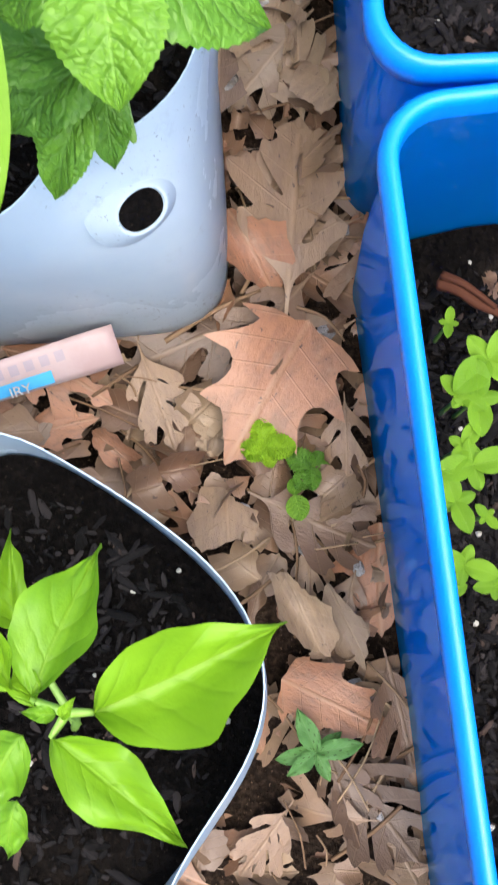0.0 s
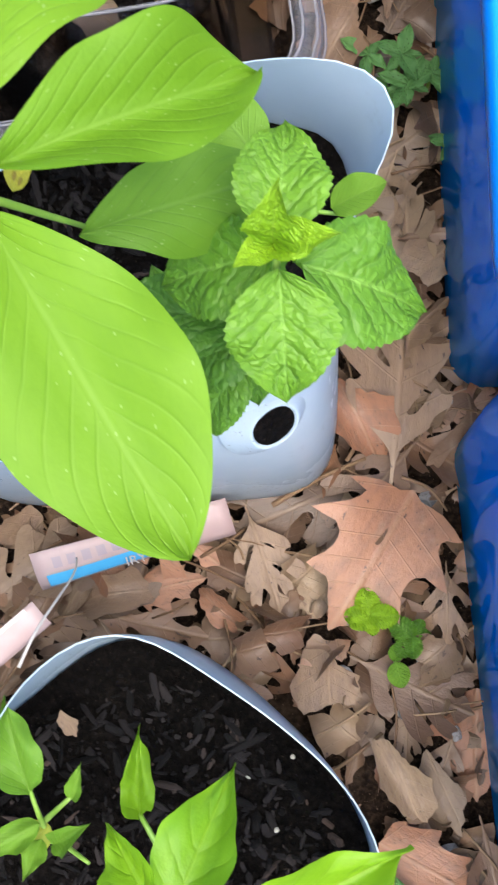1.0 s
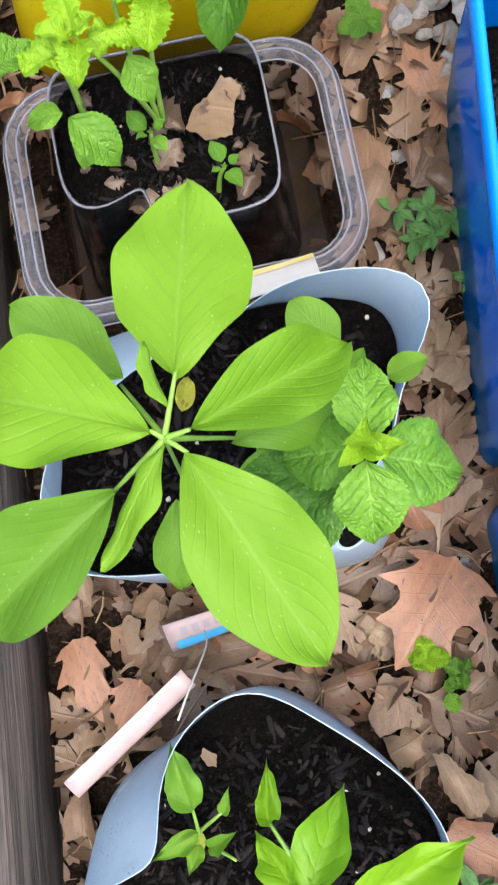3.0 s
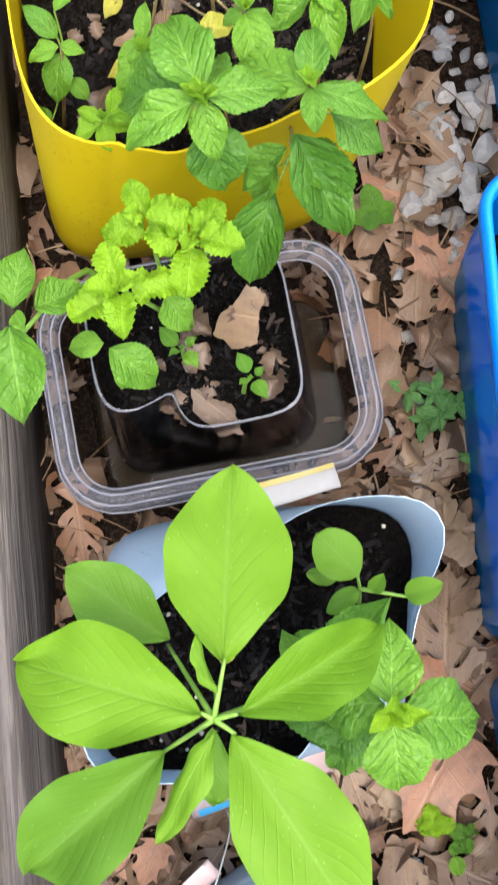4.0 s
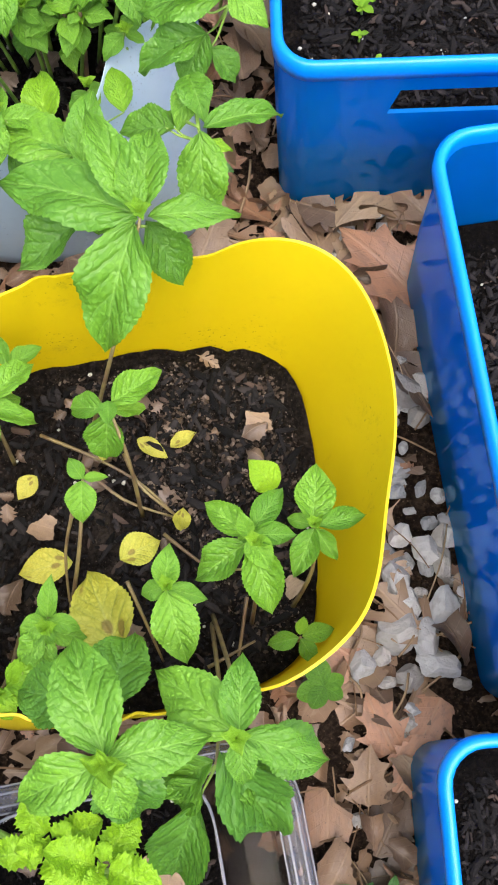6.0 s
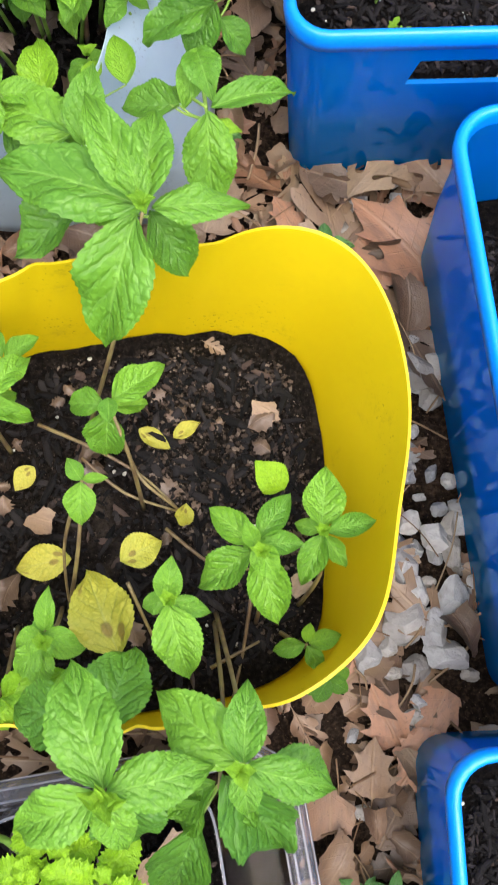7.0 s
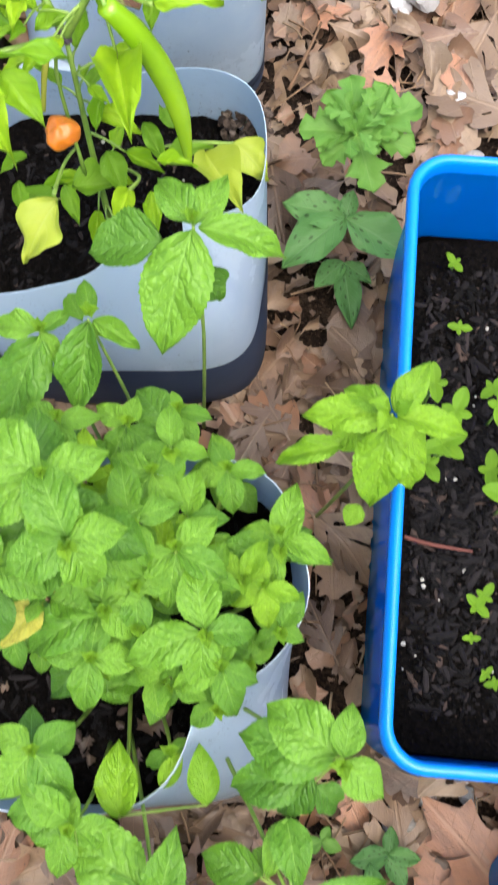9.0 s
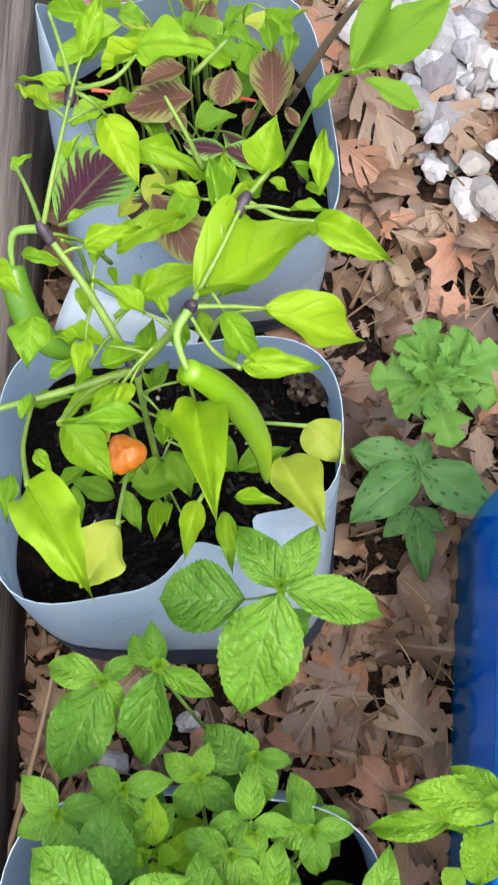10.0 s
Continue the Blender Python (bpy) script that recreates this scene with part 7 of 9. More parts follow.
rosette("tall mint shoot growing between two jugs", (-0.035, 0.898, 0.004), (-0.028, 0.919, 0.246),
        [((-0.027, 0.918, 0.246), (-0.043, 0.944, 0.240), 0.62, 0), ((-0.024, 0.920, 0.247), (-0.013, 0.943, 0.244), 0.6, 0), ((-0.021, 0.917, 0.246), (0.011, 0.910, 0.232), 0.5, 0), ((-0.031, 0.914, 0.245), (-0.045, 0.875, 0.210), 0.62, 0)],
        [((-0.028, 0.919, 0.252), (-0.032, 0.920, 0.258), 0.7, 0), ((-0.028, 0.919, 0.252), (-0.025, 0.919, 0.258), 0.7, 0), ((-0.028, 0.919, 0.252), (-0.027, 0.915, 0.258), 0.7, 0), ((-0.028, 0.919, 0.252), (-0.030, 0.921, 0.259), 0.7, 0)],
        [((-0.041, 0.917, 0.236), (-0.075, 0.920, 0.222), 0.78, 0), ((-0.027, 0.916, 0.210), (-0.019, 0.907, 0.190), 0.8, 0)])
rosette("mint shoot with pale mottled leaves between two jugs", (-0.060, 0.868, 0.004), (-0.077, 0.895, 0.205),
        [((-0.077, 0.893, 0.204), (-0.086, 0.858, 0.180), 0.56, 0), ((-0.072, 0.898, 0.206), (-0.079, 0.914, 0.206), 0.6, 0), ((-0.069, 0.895, 0.204), (-0.055, 0.884, 0.195), 0.5, 0), ((-0.086, 0.895, 0.200), (-0.087, 0.910, 0.200), 0.66, 0), ((-0.072, 0.892, 0.200), (-0.066, 0.889, 0.196), 0.7, 0)],
        [((-0.076, 0.896, 0.210), (-0.079, 0.897, 0.216), 0.7, 0), ((-0.076, 0.896, 0.210), (-0.071, 0.896, 0.216), 0.7, 0), ((-0.076, 0.896, 0.210), (-0.074, 0.892, 0.216), 0.7, 0), ((-0.076, 0.896, 0.210), (-0.076, 0.899, 0.217), 0.7, 0)],
        [])
rosette("mint shoot with yellowing leaf edges between two jugs", (-0.085, 0.865, 0.004), (-0.099, 0.892, 0.200),
        [((-0.097, 0.894, 0.200), (-0.123, 0.899, 0.190), 0.6, 0), ((-0.099, 0.887, 0.198), (-0.122, 0.853, 0.165), 0.56, 0), ((-0.096, 0.893, 0.200), (-0.084, 0.901, 0.200), 0.6, 0), ((-0.098, 0.891, 0.200), (-0.092, 0.880, 0.190), 0.7, 0)],
        [((-0.098, 0.891, 0.205), (-0.101, 0.893, 0.211), 0.7, 0), ((-0.098, 0.891, 0.205), (-0.094, 0.892, 0.211), 0.7, 0), ((-0.098, 0.891, 0.205), (-0.096, 0.888, 0.211), 0.7, 0), ((-0.098, 0.891, 0.205), (-0.098, 0.894, 0.212), 0.7, 0)],
        [])
rosette("pale mint shoot leaning on the blue rim", (0.029, 0.838, 0.004), (0.051, 0.841, 0.228),
        [((0.049, 0.841, 0.228), (0.014, 0.846, 0.215), 0.52, 0), ((0.035, 0.835, 0.205), (0.003, 0.832, 0.185), 0.36, 0), ((0.054, 0.843, 0.230), (0.067, 0.861, 0.235), 0.62, 0), ((0.057, 0.839, 0.228), (0.082, 0.832, 0.225), 0.5, 0), ((0.049, 0.832, 0.222), (0.043, 0.809, 0.190), 0.58, 0), ((0.049, 0.845, 0.228), (0.032, 0.855, 0.220), 0.55, 0), ((0.056, 0.836, 0.225), (0.066, 0.822, 0.215), 0.55, 0)],
        [((0.052, 0.841, 0.232), (0.058, 0.843, 0.240), 0.7, 0), ((0.050, 0.839, 0.232), (0.043, 0.831, 0.240), 0.75, 0), ((0.052, 0.838, 0.232), (0.054, 0.825, 0.238), 0.8, 0), ((0.049, 0.842, 0.232), (0.041, 0.844, 0.238), 0.8, 0), ((0.043, 0.842, 0.215), (0.027, 0.834, 0.200), 0.7, 0), ((0.053, 0.838, 0.210), (0.063, 0.817, 0.190), 0.6, 0), ((0.041, 0.815, 0.170), (0.035, 0.806, 0.165), 0.9, 0)], leaf=mint_tip)

# ---- the pepper plant in the fourth jug ----
pf_root = (-0.079, 0.987, 0.1)
pep = plant("pepper_plant", "bushy pepper plant with hanging green and orange fruit", "plant", pf_root)
N0, N1, N2, N3, N4 = (-0.079, 1.001, 0.257), (-0.108, 1.044, 0.288), (-0.055, 1.005, 0.306), (-0.096, 1.092, 0.300), (-0.036, 1.041, 0.310)
stems(pep, [[pf_root, (-0.079, 0.990, 0.170), N0], [N0, (-0.093, 1.024, 0.275), N1], [N0, (-0.065, 1.002, 0.285), N2], [N0, (-0.103, 0.992, 0.262), (-0.132, 0.985, 0.262)]], stem_olive, 0.0020)
stems(pep, [[N1, (-0.102, 1.061, 0.300), N3], [N3, (-0.098, 1.101, 0.310), (-0.101, 1.110, 0.320)], [N2, (-0.044, 1.023, 0.312), N4], [N2, (-0.043, 1.005, 0.305), (-0.030, 1.005, 0.302)],
            [N4, (-0.027, 1.052, 0.310)], [N4, (-0.024, 1.034, 0.310), (-0.013, 1.030, 0.315)], [N2, (-0.060, 1.000, 0.290), (-0.056, 0.983, 0.268)], [N1, (-0.115, 1.063, 0.280), (-0.123, 1.081, 0.270)]], stem_olive, 0.0011)
stems(pep, [[N3, (-0.089, 1.087, 0.300), (-0.085, 1.087, 0.290)], [N3, (-0.080, 1.089, 0.310), (-0.071, 1.100, 0.310)], [(-0.049, 1.002, 0.290), (-0.044, 1.004, 0.300), (-0.031, 1.005, 0.302)], [(-0.039, 0.985, 0.300), (-0.048, 0.993, 0.295), (-0.055, 1.002, 0.304)],
            [(-0.085, 1.019, 0.265), (-0.080, 1.021, 0.270), (-0.075, 1.025, 0.270)], [(-0.090, 1.052, 0.240), (-0.096, 1.047, 0.270), (-0.105, 1.043, 0.286)], [(-0.097, 1.040, 0.250), (-0.098, 1.044, 0.270), (-0.102, 1.041, 0.285)], [(-0.091, 0.951, 0.214), (-0.089, 0.973, 0.200), (-0.085, 0.987, 0.190)]], stem_olive, 0.0011)
stems(pep, [[(-0.010, 1.007, 0.152), (-0.033, 1.010, 0.150), (-0.048, 1.013, 0.140)], [(-0.060, 0.964, 0.190), (-0.056, 0.976, 0.180), (-0.066, 0.987, 0.170)], [(-0.107, 0.945, 0.310), (-0.113, 0.964, 0.290), (-0.115, 0.990, 0.262)], [(-0.101, 0.971, 0.290), (-0.096, 0.987, 0.270), (-0.087, 0.996, 0.260)],
            [(-0.051, 1.070, 0.280), (-0.056, 1.078, 0.290), (-0.063, 1.088, 0.300)], [(-0.052, 1.090, 0.310), (-0.040, 1.096, 0.320)], [(-0.083, 0.982, 0.170), (-0.086, 0.997, 0.240), (-0.078, 1.000, 0.256)]], stem_olive, 0.0011)
for where, along in ((N0, N1), (N1, N0), (N2, N0), (N3, N1), (N4, N2)):
    bm = bmesh.new()
    way = (Vector(along) - Vector(where)).normalized() * 0.006
    tube(bm, [Vector(where) - way * 0.5, Vector(where), Vector(where) + way], [0.0014, 0.0025, 0.0018], 9)
    part("joint", bm, node_purple, pep, "dark purple stem joint")
leaves(pep, "pepper", pepper_lime, [((-0.053, 1.008, 0.306), (-0.010, 1.041, 0.288), 0.66, -8), ((-0.013, 1.030, 0.315), (0.012, 1.012, 0.318), 0.46, 15), ((-0.031, 1.005, 0.302), (0.004, 1.001, 0.278), 0.54, 10), ((-0.039, 0.986, 0.300), (-0.012, 0.984, 0.300), 0.44, 10), ((-0.056, 0.983, 0.268), (-0.049, 0.937, 0.285), 0.5, 0),
    ((-0.107, 0.945, 0.310), (-0.084, 0.906, 0.325), 0.5, -8), ((-0.060, 0.965, 0.190), (-0.066, 0.940, 0.190), 0.5, 0), ((-0.049, 0.958, 0.200), (-0.046, 0.932, 0.200), 0.4, 0), ((-0.044, 0.957, 0.230), (-0.026, 0.954, 0.230), 0.45, 0), ((-0.089, 1.064, 0.228), (-0.061, 1.081, 0.221), 0.5, 0)])
leaves(pep, "pepper", pepper_lime, [((-0.075, 1.025, 0.270), (-0.051, 1.034, 0.270), 0.62, 0), ((-0.086, 1.088, 0.290), (-0.074, 1.062, 0.280), 0.58, 0), ((-0.077, 1.080, 0.280), (-0.050, 1.071, 0.270), 0.46, 0), ((-0.030, 1.056, 0.300), (-0.024, 1.073, 0.310), 0.88, 0), ((-0.010, 1.049, 0.300), (-0.007, 1.073, 0.300), 0.42, 0),
    ((-0.027, 1.056, 0.295), (-0.020, 1.054, 0.290), 0.7, 0), ((-0.073, 1.100, 0.310), (-0.039, 1.094, 0.310), 0.55, -10), ((-0.068, 1.101, 0.310), (-0.087, 1.097, 0.300), 0.5, 10), ((-0.095, 1.093, 0.300), (-0.115, 1.097, 0.300), 0.36, 0)])
leaves(pep, "pepper", pepper_leaf, [((-0.091, 1.001, 0.262), (-0.072, 1.007, 0.262), 0.62, 0), ((-0.073, 0.973, 0.285), (-0.101, 0.971, 0.290), 0.42, 0), ((-0.103, 0.978, 0.270), (-0.086, 0.957, 0.260), 0.66, 0), ((-0.108, 1.006, 0.300), (-0.110, 0.987, 0.300), 0.9, 0), ((-0.125, 1.025, 0.300), (-0.112, 1.013, 0.300), 0.7, 0),
    ((-0.117, 1.038, 0.280), (-0.101, 1.033, 0.280), 0.4, 0), ((-0.053, 1.010, 0.290), (-0.050, 1.001, 0.280), 0.62, 0), ((-0.041, 1.012, 0.270), (-0.043, 0.999, 0.260), 0.52, 0), ((-0.060, 1.012, 0.280), (-0.061, 1.002, 0.270), 0.7, 0), ((-0.097, 1.067, 0.240), (-0.092, 1.052, 0.240), 0.42, 0)])
leaves(pep, "pepper", pepper_leaf, [((-0.090, 1.050, 0.240), (-0.087, 1.041, 0.240), 0.5, 0), ((-0.099, 1.039, 0.250), (-0.097, 1.024, 0.250), 0.62, 0), ((-0.118, 0.979, 0.270), (-0.114, 0.990, 0.270), 0.5, 0), ((-0.110, 0.998, 0.260), (-0.098, 1.005, 0.260), 0.5, 0), ((-0.069, 0.997, 0.220), (-0.073, 0.983, 0.210), 0.52, 0),
    ((-0.115, 0.970, 0.260), (-0.108, 0.961, 0.260), 0.6, 0), ((-0.042, 1.050, 0.270), (-0.038, 1.061, 0.270), 0.7, 0), ((-0.033, 1.047, 0.300), (-0.027, 1.052, 0.310), 0.5, 0), ((-0.019, 1.060, 0.300), (-0.013, 1.057, 0.290), 0.6, 0), ((-0.014, 1.056, 0.290), (-0.007, 1.052, 0.290), 0.6, 0)])
leaves(pep, "pepper", pepper_leaf, [((-0.041, 1.057, 0.290), (-0.043, 1.071, 0.290), 0.55, 0), ((-0.104, 1.061, 0.260), (-0.096, 1.065, 0.260), 0.6, 0), ((-0.124, 1.078, 0.270), (-0.116, 1.084, 0.270), 0.5, 0), ((-0.092, 0.974, 0.250), (-0.099, 0.989, 0.250), 0.55, 0), ((-0.110, 1.019, 0.250), (-0.101, 1.012, 0.250), 0.6, 0)])
leaves(pep, "pepper", broad_green, [((-0.090, 0.977, 0.170), (-0.064, 0.981, 0.165), 0.85, 0), ((-0.072, 0.990, 0.180), (-0.064, 0.971, 0.170), 0.7, 0), ((-0.114, 0.976, 0.180), (-0.112, 0.960, 0.170), 0.5, 0), ((-0.092, 0.973, 0.180), (-0.086, 0.956, 0.170), 0.5, 0), ((-0.043, 0.977, 0.190), (-0.020, 0.988, 0.185), 0.55, 0),
    ((-0.052, 0.993, 0.200), (-0.043, 0.976, 0.190), 0.5, 0), ((-0.100, 0.977, 0.150), (-0.121, 0.986, 0.150), 0.6, 0), ((-0.040, 1.007, 0.170), (-0.047, 1.020, 0.170), 0.7, 0), ((-0.106, 0.978, 0.200), (-0.119, 0.969, 0.200), 0.5, 0), ((-0.137, 0.977, 0.200), (-0.138, 0.956, 0.200), 0.55, 0)])
leaves(pep, "pepper", broad_green, [((-0.128, 1.006, 0.200), (-0.111, 1.010, 0.200), 0.5, 0), ((-0.078, 1.012, 0.200), (-0.070, 1.024, 0.200), 0.6, 0)])
leaves(pep, "pepper", pepper_pale, [((-0.011, 1.008, 0.152), (0.006, 0.991, 0.141), 0.95, 0), ((-0.024, 0.982, 0.190), (-0.007, 0.949, 0.195), 0.72, 0), ((-0.091, 0.953, 0.205), (-0.109, 0.931, 0.185), 0.85, 0)])


r = random.Random(41)
for start, end, count in ((N0, N1, 5), (N0, N2, 6), (pf_root, N0, 16), (N1, N3, 4), (N2, N4, 5)):
    for k in range(count):
        spot = Vector(start).lerp(Vector(end), r.uniform(0.15, 1.0))
        a, size = r.uniform(0, 6.283), r.uniform(0.010, 0.024)
        way = Vector((math.cos(a), math.sin(a), r.uniform(-0.5, 0.4)))
        foot = spot + way * r.uniform(0.006, 0.02)
        stems(pep, [[spot, (spot + foot) / 2 + Vector((0, 0, 0.002)), foot]], stem_olive, 0.0008, "stalk")
        living_leaf(pep, "pepper", pepper_leaf if k % 2 == 0 else pepper_lime, foot, foot + way.normalized() * size, r.uniform(0.4, 0.55), r.uniform(-25, 25), k)


def fruit(owner, name, run, radius, skin, label):
    bm = bmesh.new()
    tube(bm, run, [radius * k for k in (0.75, 1.0, 1.05, 0.85, 0.25)][:len(run)], 14)
    return part(name, bm, skin, owner, label)


fruit(pep, "pepper", [(-0.057, 0.985, 0.300), (-0.048, 0.984, 0.285), (-0.039, 0.981, 0.262), (-0.033, 0.976, 0.235), (-0.031, 0.969, 0.205)], 0.0052, pepper_skin, "long glossy green pepper")
fruit(pep, "pepper", [(-0.121, 1.036, 0.275), (-0.120, 1.027, 0.270), (-0.117, 1.019, 0.262), (-0.110, 1.012, 0.255), (-0.100, 1.009, 0.250)], 0.0055, pepper_skin_dark, "long dark green pepper")
stems(pep, [[(-0.108, 1.044, 0.288), (-0.118, 1.045, 0.285), (-0.121, 1.041, 0.280), (-0.121, 1.035, 0.275)], [N2, (-0.060, 0.996, 0.304), (-0.057, 0.985, 0.300)]], stem_green, 0.0018, "fruit_stalk")
stems(pep, [[(-0.086, 1.001, 0.255), (-0.089, 0.989, 0.250), (-0.092, 0.980, 0.235)]], mint_yellow, 0.0018, "fruit_stalk")
bm = bmesh.new()
bmesh.ops.create_icosphere(bm, subdivisions=4, radius=0.0078)
for v in bm.verts:
    a = math.atan2(v.co.y, v.co.x)
    v.co *= 1 + 0.10 * math.cos(3 * a) + 0.10 * noise.noise(v.co * 260)
    v.co.z *= 0.85
    v.co = v.co + Vector((-0.087, 0.979, 0.218))
part("wrinkled_pepper", bm, orange_skin, pep, "small wrinkled orange pepper")

clod = thing("soil_clod", "grey dry clod of earth in the jug", "soil", "", (-0.003, 1.043, 0.112))
points, faces = [], []
r = random.Random(77)
for k in range(160):
    q, f = r.uniform(0, 6.283), r.random() ** 0.5
    chunk(points, faces, r, (math.cos(q) * f * 0.016, math.sin(q) * f * 0.012, 0.008 * (1 - f * f) - 0.004), r.uniform(0.002, 0.006), 0.8)
tagged(joined("earth", points, faces, crumb_bits, clod), kind="stuff")

# ---- seedlings in the fifth jug ----
red = plant("purple_leaved_plant", "seedlings with green leaves flushed dark purple", "plant", (-0.067, 1.170, 0.085))
stems(red, [[(-0.067, 1.159, 0.085), (-0.074, 1.144, 0.130), (-0.089, 1.156, 0.150)], [(-0.057, 1.181, 0.085), (-0.044, 1.180, 0.140)], [(-0.037, 1.192, 0.085), (-0.021, 1.188, 0.150)], [(-0.067, 1.170, 0.085), (-0.078, 1.174, 0.150)]], stem_green, 0.0016)
leaves(red, "broad", purple_leaf, [((-0.112, 1.073, 0.235), (-0.087, 1.116, 0.215), 0.66, 0), ((-0.027, 1.135, 0.160), (-0.044, 1.147, 0.160), 0.7, 0), ((-0.044, 1.146, 0.160), (-0.065, 1.150, 0.160), 0.6, 0), ((-0.033, 1.141, 0.150), (-0.027, 1.156, 0.150), 0.5, 0)])
leaves(red, "broad", rusty_leaf, [((-0.081, 1.129, 0.150), (-0.059, 1.095, 0.140), 0.62, 0), ((-0.059, 1.177, 0.160), (-0.094, 1.177, 0.150), 0.75, 0), ((-0.062, 1.186, 0.170), (-0.084, 1.178, 0.170), 0.6, 0), ((-0.040, 1.185, 0.170), (-0.046, 1.164, 0.170), 0.75, 0), ((-0.021, 1.158, 0.170), (-0.020, 1.195, 0.170), 0.6, 0),
    ((-0.014, 1.169, 0.160), (-0.008, 1.157, 0.160), 0.5, 0), ((-0.029, 1.168, 0.160), (-0.035, 1.159, 0.160), 0.6, 0), ((-0.071, 1.171, 0.160), (-0.064, 1.163, 0.150), 0.6, 0), ((-0.046, 1.178, 0.150), (-0.052, 1.193, 0.150), 0.7, 0)])
leaves(red, "pepper", broad_green, [((-0.058, 1.147, 0.180), (-0.038, 1.153, 0.180), 0.85, 0), ((-0.091, 1.198, 0.200), (-0.078, 1.188, 0.200), 0.8, 0), ((-0.041, 1.173, 0.220), (-0.029, 1.161, 0.220), 0.6, 0), ((-0.068, 1.190, 0.200), (-0.057, 1.184, 0.200), 0.6, 0), ((-0.021, 1.173, 0.200), (-0.023, 1.192, 0.200), 0.6, 0),
    ((-0.011, 1.182, 0.200), (-0.014, 1.164, 0.200), 0.5, 0), ((-0.036, 1.181, 0.220), (-0.043, 1.169, 0.220), 0.5, 0), ((-0.088, 1.178, 0.150), (-0.079, 1.159, 0.150), 0.5, 0), ((-0.078, 1.171, 0.150), (-0.077, 1.155, 0.150), 0.4, 0), ((-0.052, 1.116, 0.120), (-0.056, 1.129, 0.120), 0.5, 0)])
leaves(red, "pepper", broad_green, [((-0.039, 1.147, 0.140), (-0.031, 1.137, 0.130), 0.5, 0), ((-0.056, 1.147, 0.140), (-0.048, 1.140, 0.130), 0.5, 0), ((-0.054, 1.132, 0.120), (-0.048, 1.119, 0.120), 0.6, 0), ((-0.016, 1.181, 0.210), (-0.004, 1.187, 0.210), 0.5, 0), ((-0.056, 1.196, 0.200), (-0.063, 1.181, 0.200), 0.5, 0)])
r = random.Random(52)
for k in range(52):
    a, f = r.uniform(0, 6.283), r.random() ** 0.5 * 0.055
    back = k > 29
    spot = Vector((-0.062 + f * math.cos(a), (1.222 + 0.4 * f * math.sin(a)) if back else 1.182 + f * math.sin(a), r.uniform(0.15, 0.19) if back else r.uniform(0.105, 0.165)))
    way = Vector((math.cos(a + r.uniform(-1, 1)), math.sin(a + r.uniform(-1, 1)), r.uniform(-0.3, 0.2)))
    foot = spot - way * 0.012 - Vector((0, 0, 0.02))
    stems(red, [[(foot.x, foot.y, 0.086), foot, spot]], stem_olive, 0.0008, "stalk")
    living_leaf(red, "broad", (pepper_leaf, broad_green, pepper_leaf)[k % 3] if back else (broad_green, pepper_leaf, rusty_leaf, pepper_pale, purple_leaf)[k % 5], spot, spot + way.normalized() * r.uniform(0.016, 0.028), r.uniform(0.5, 0.7), r.uniform(-25, 25), k)
tall = plant("narrow_leaved_plant", "plant with long narrow green leaves tied to a stick", "plant", (-0.016, 1.176, 0.085))
stems(tall, [[(-0.016, 1.176, 0.085), (0.004, 1.177, 0.160), (0.016, 1.162, 0.200)]], stem_green, 0.0015)
leaves(tall, "broad", broad_green, [((0.015, 1.161, 0.200), (0.063, 1.199, 0.200), 0.4, 0), ((0.015, 1.163, 0.200), (0.034, 1.198, 0.210), 0.36, 0), ((0.021, 1.157, 0.200), (0.047, 1.146, 0.190), 0.42, 0), ((0.011, 1.160, 0.200), (-0.002, 1.149, 0.190), 0.5, 0), ((0.011, 1.173, 0.180), (-0.000, 1.162, 0.180), 0.4, 0),
    ((0.020, 1.163, 0.200), (0.033, 1.162, 0.200), 0.35, 0)])
stick = plant("plant_stake", "thin brown stick stuck upright in the jug", "stick", (-0.026, 1.176, 0.085))
stems(stick, [[(-0.006, 1.188, 0.150), (0.005, 1.177, 0.200), (0.015, 1.157, 0.260)], [(-0.006, 1.188, 0.150), (-0.011, 1.206, 0.100)]], twig_one, 0.0026)
cord = plant("red_cord", "short red cord stretched across the jug", "cord", (-0.109, 1.182, 0.160))
stems(cord, [[(-0.109, 1.179, 0.165), (-0.095, 1.177, 0.165)], [(-0.036, 1.181, 0.150), (-0.028, 1.179, 0.150)]], red_cord, 0.0011, "strand")
frilly = plant("leafy_weed", "frilly green weed behind the last jug", "weed", (-0.170, 1.311, 0.010), "weeds")
for k in range(16):
    a = 2.4 * k
    spot = Vector((-0.160, 1.287, 0.050)) + Vector((math.cos(a), math.sin(a), 0)) * 0.006 * (k % 5)
    living_leaf(frilly, "lobed", weed_light, spot, spot + Vector((math.cos(a) * 0.022, math.sin(a) * 0.022, 0.004)), 0.85, 0, k)
stems(frilly, [[(-0.171, 1.314, 0.005), (-0.160, 1.287, 0.050)]], stem_green)

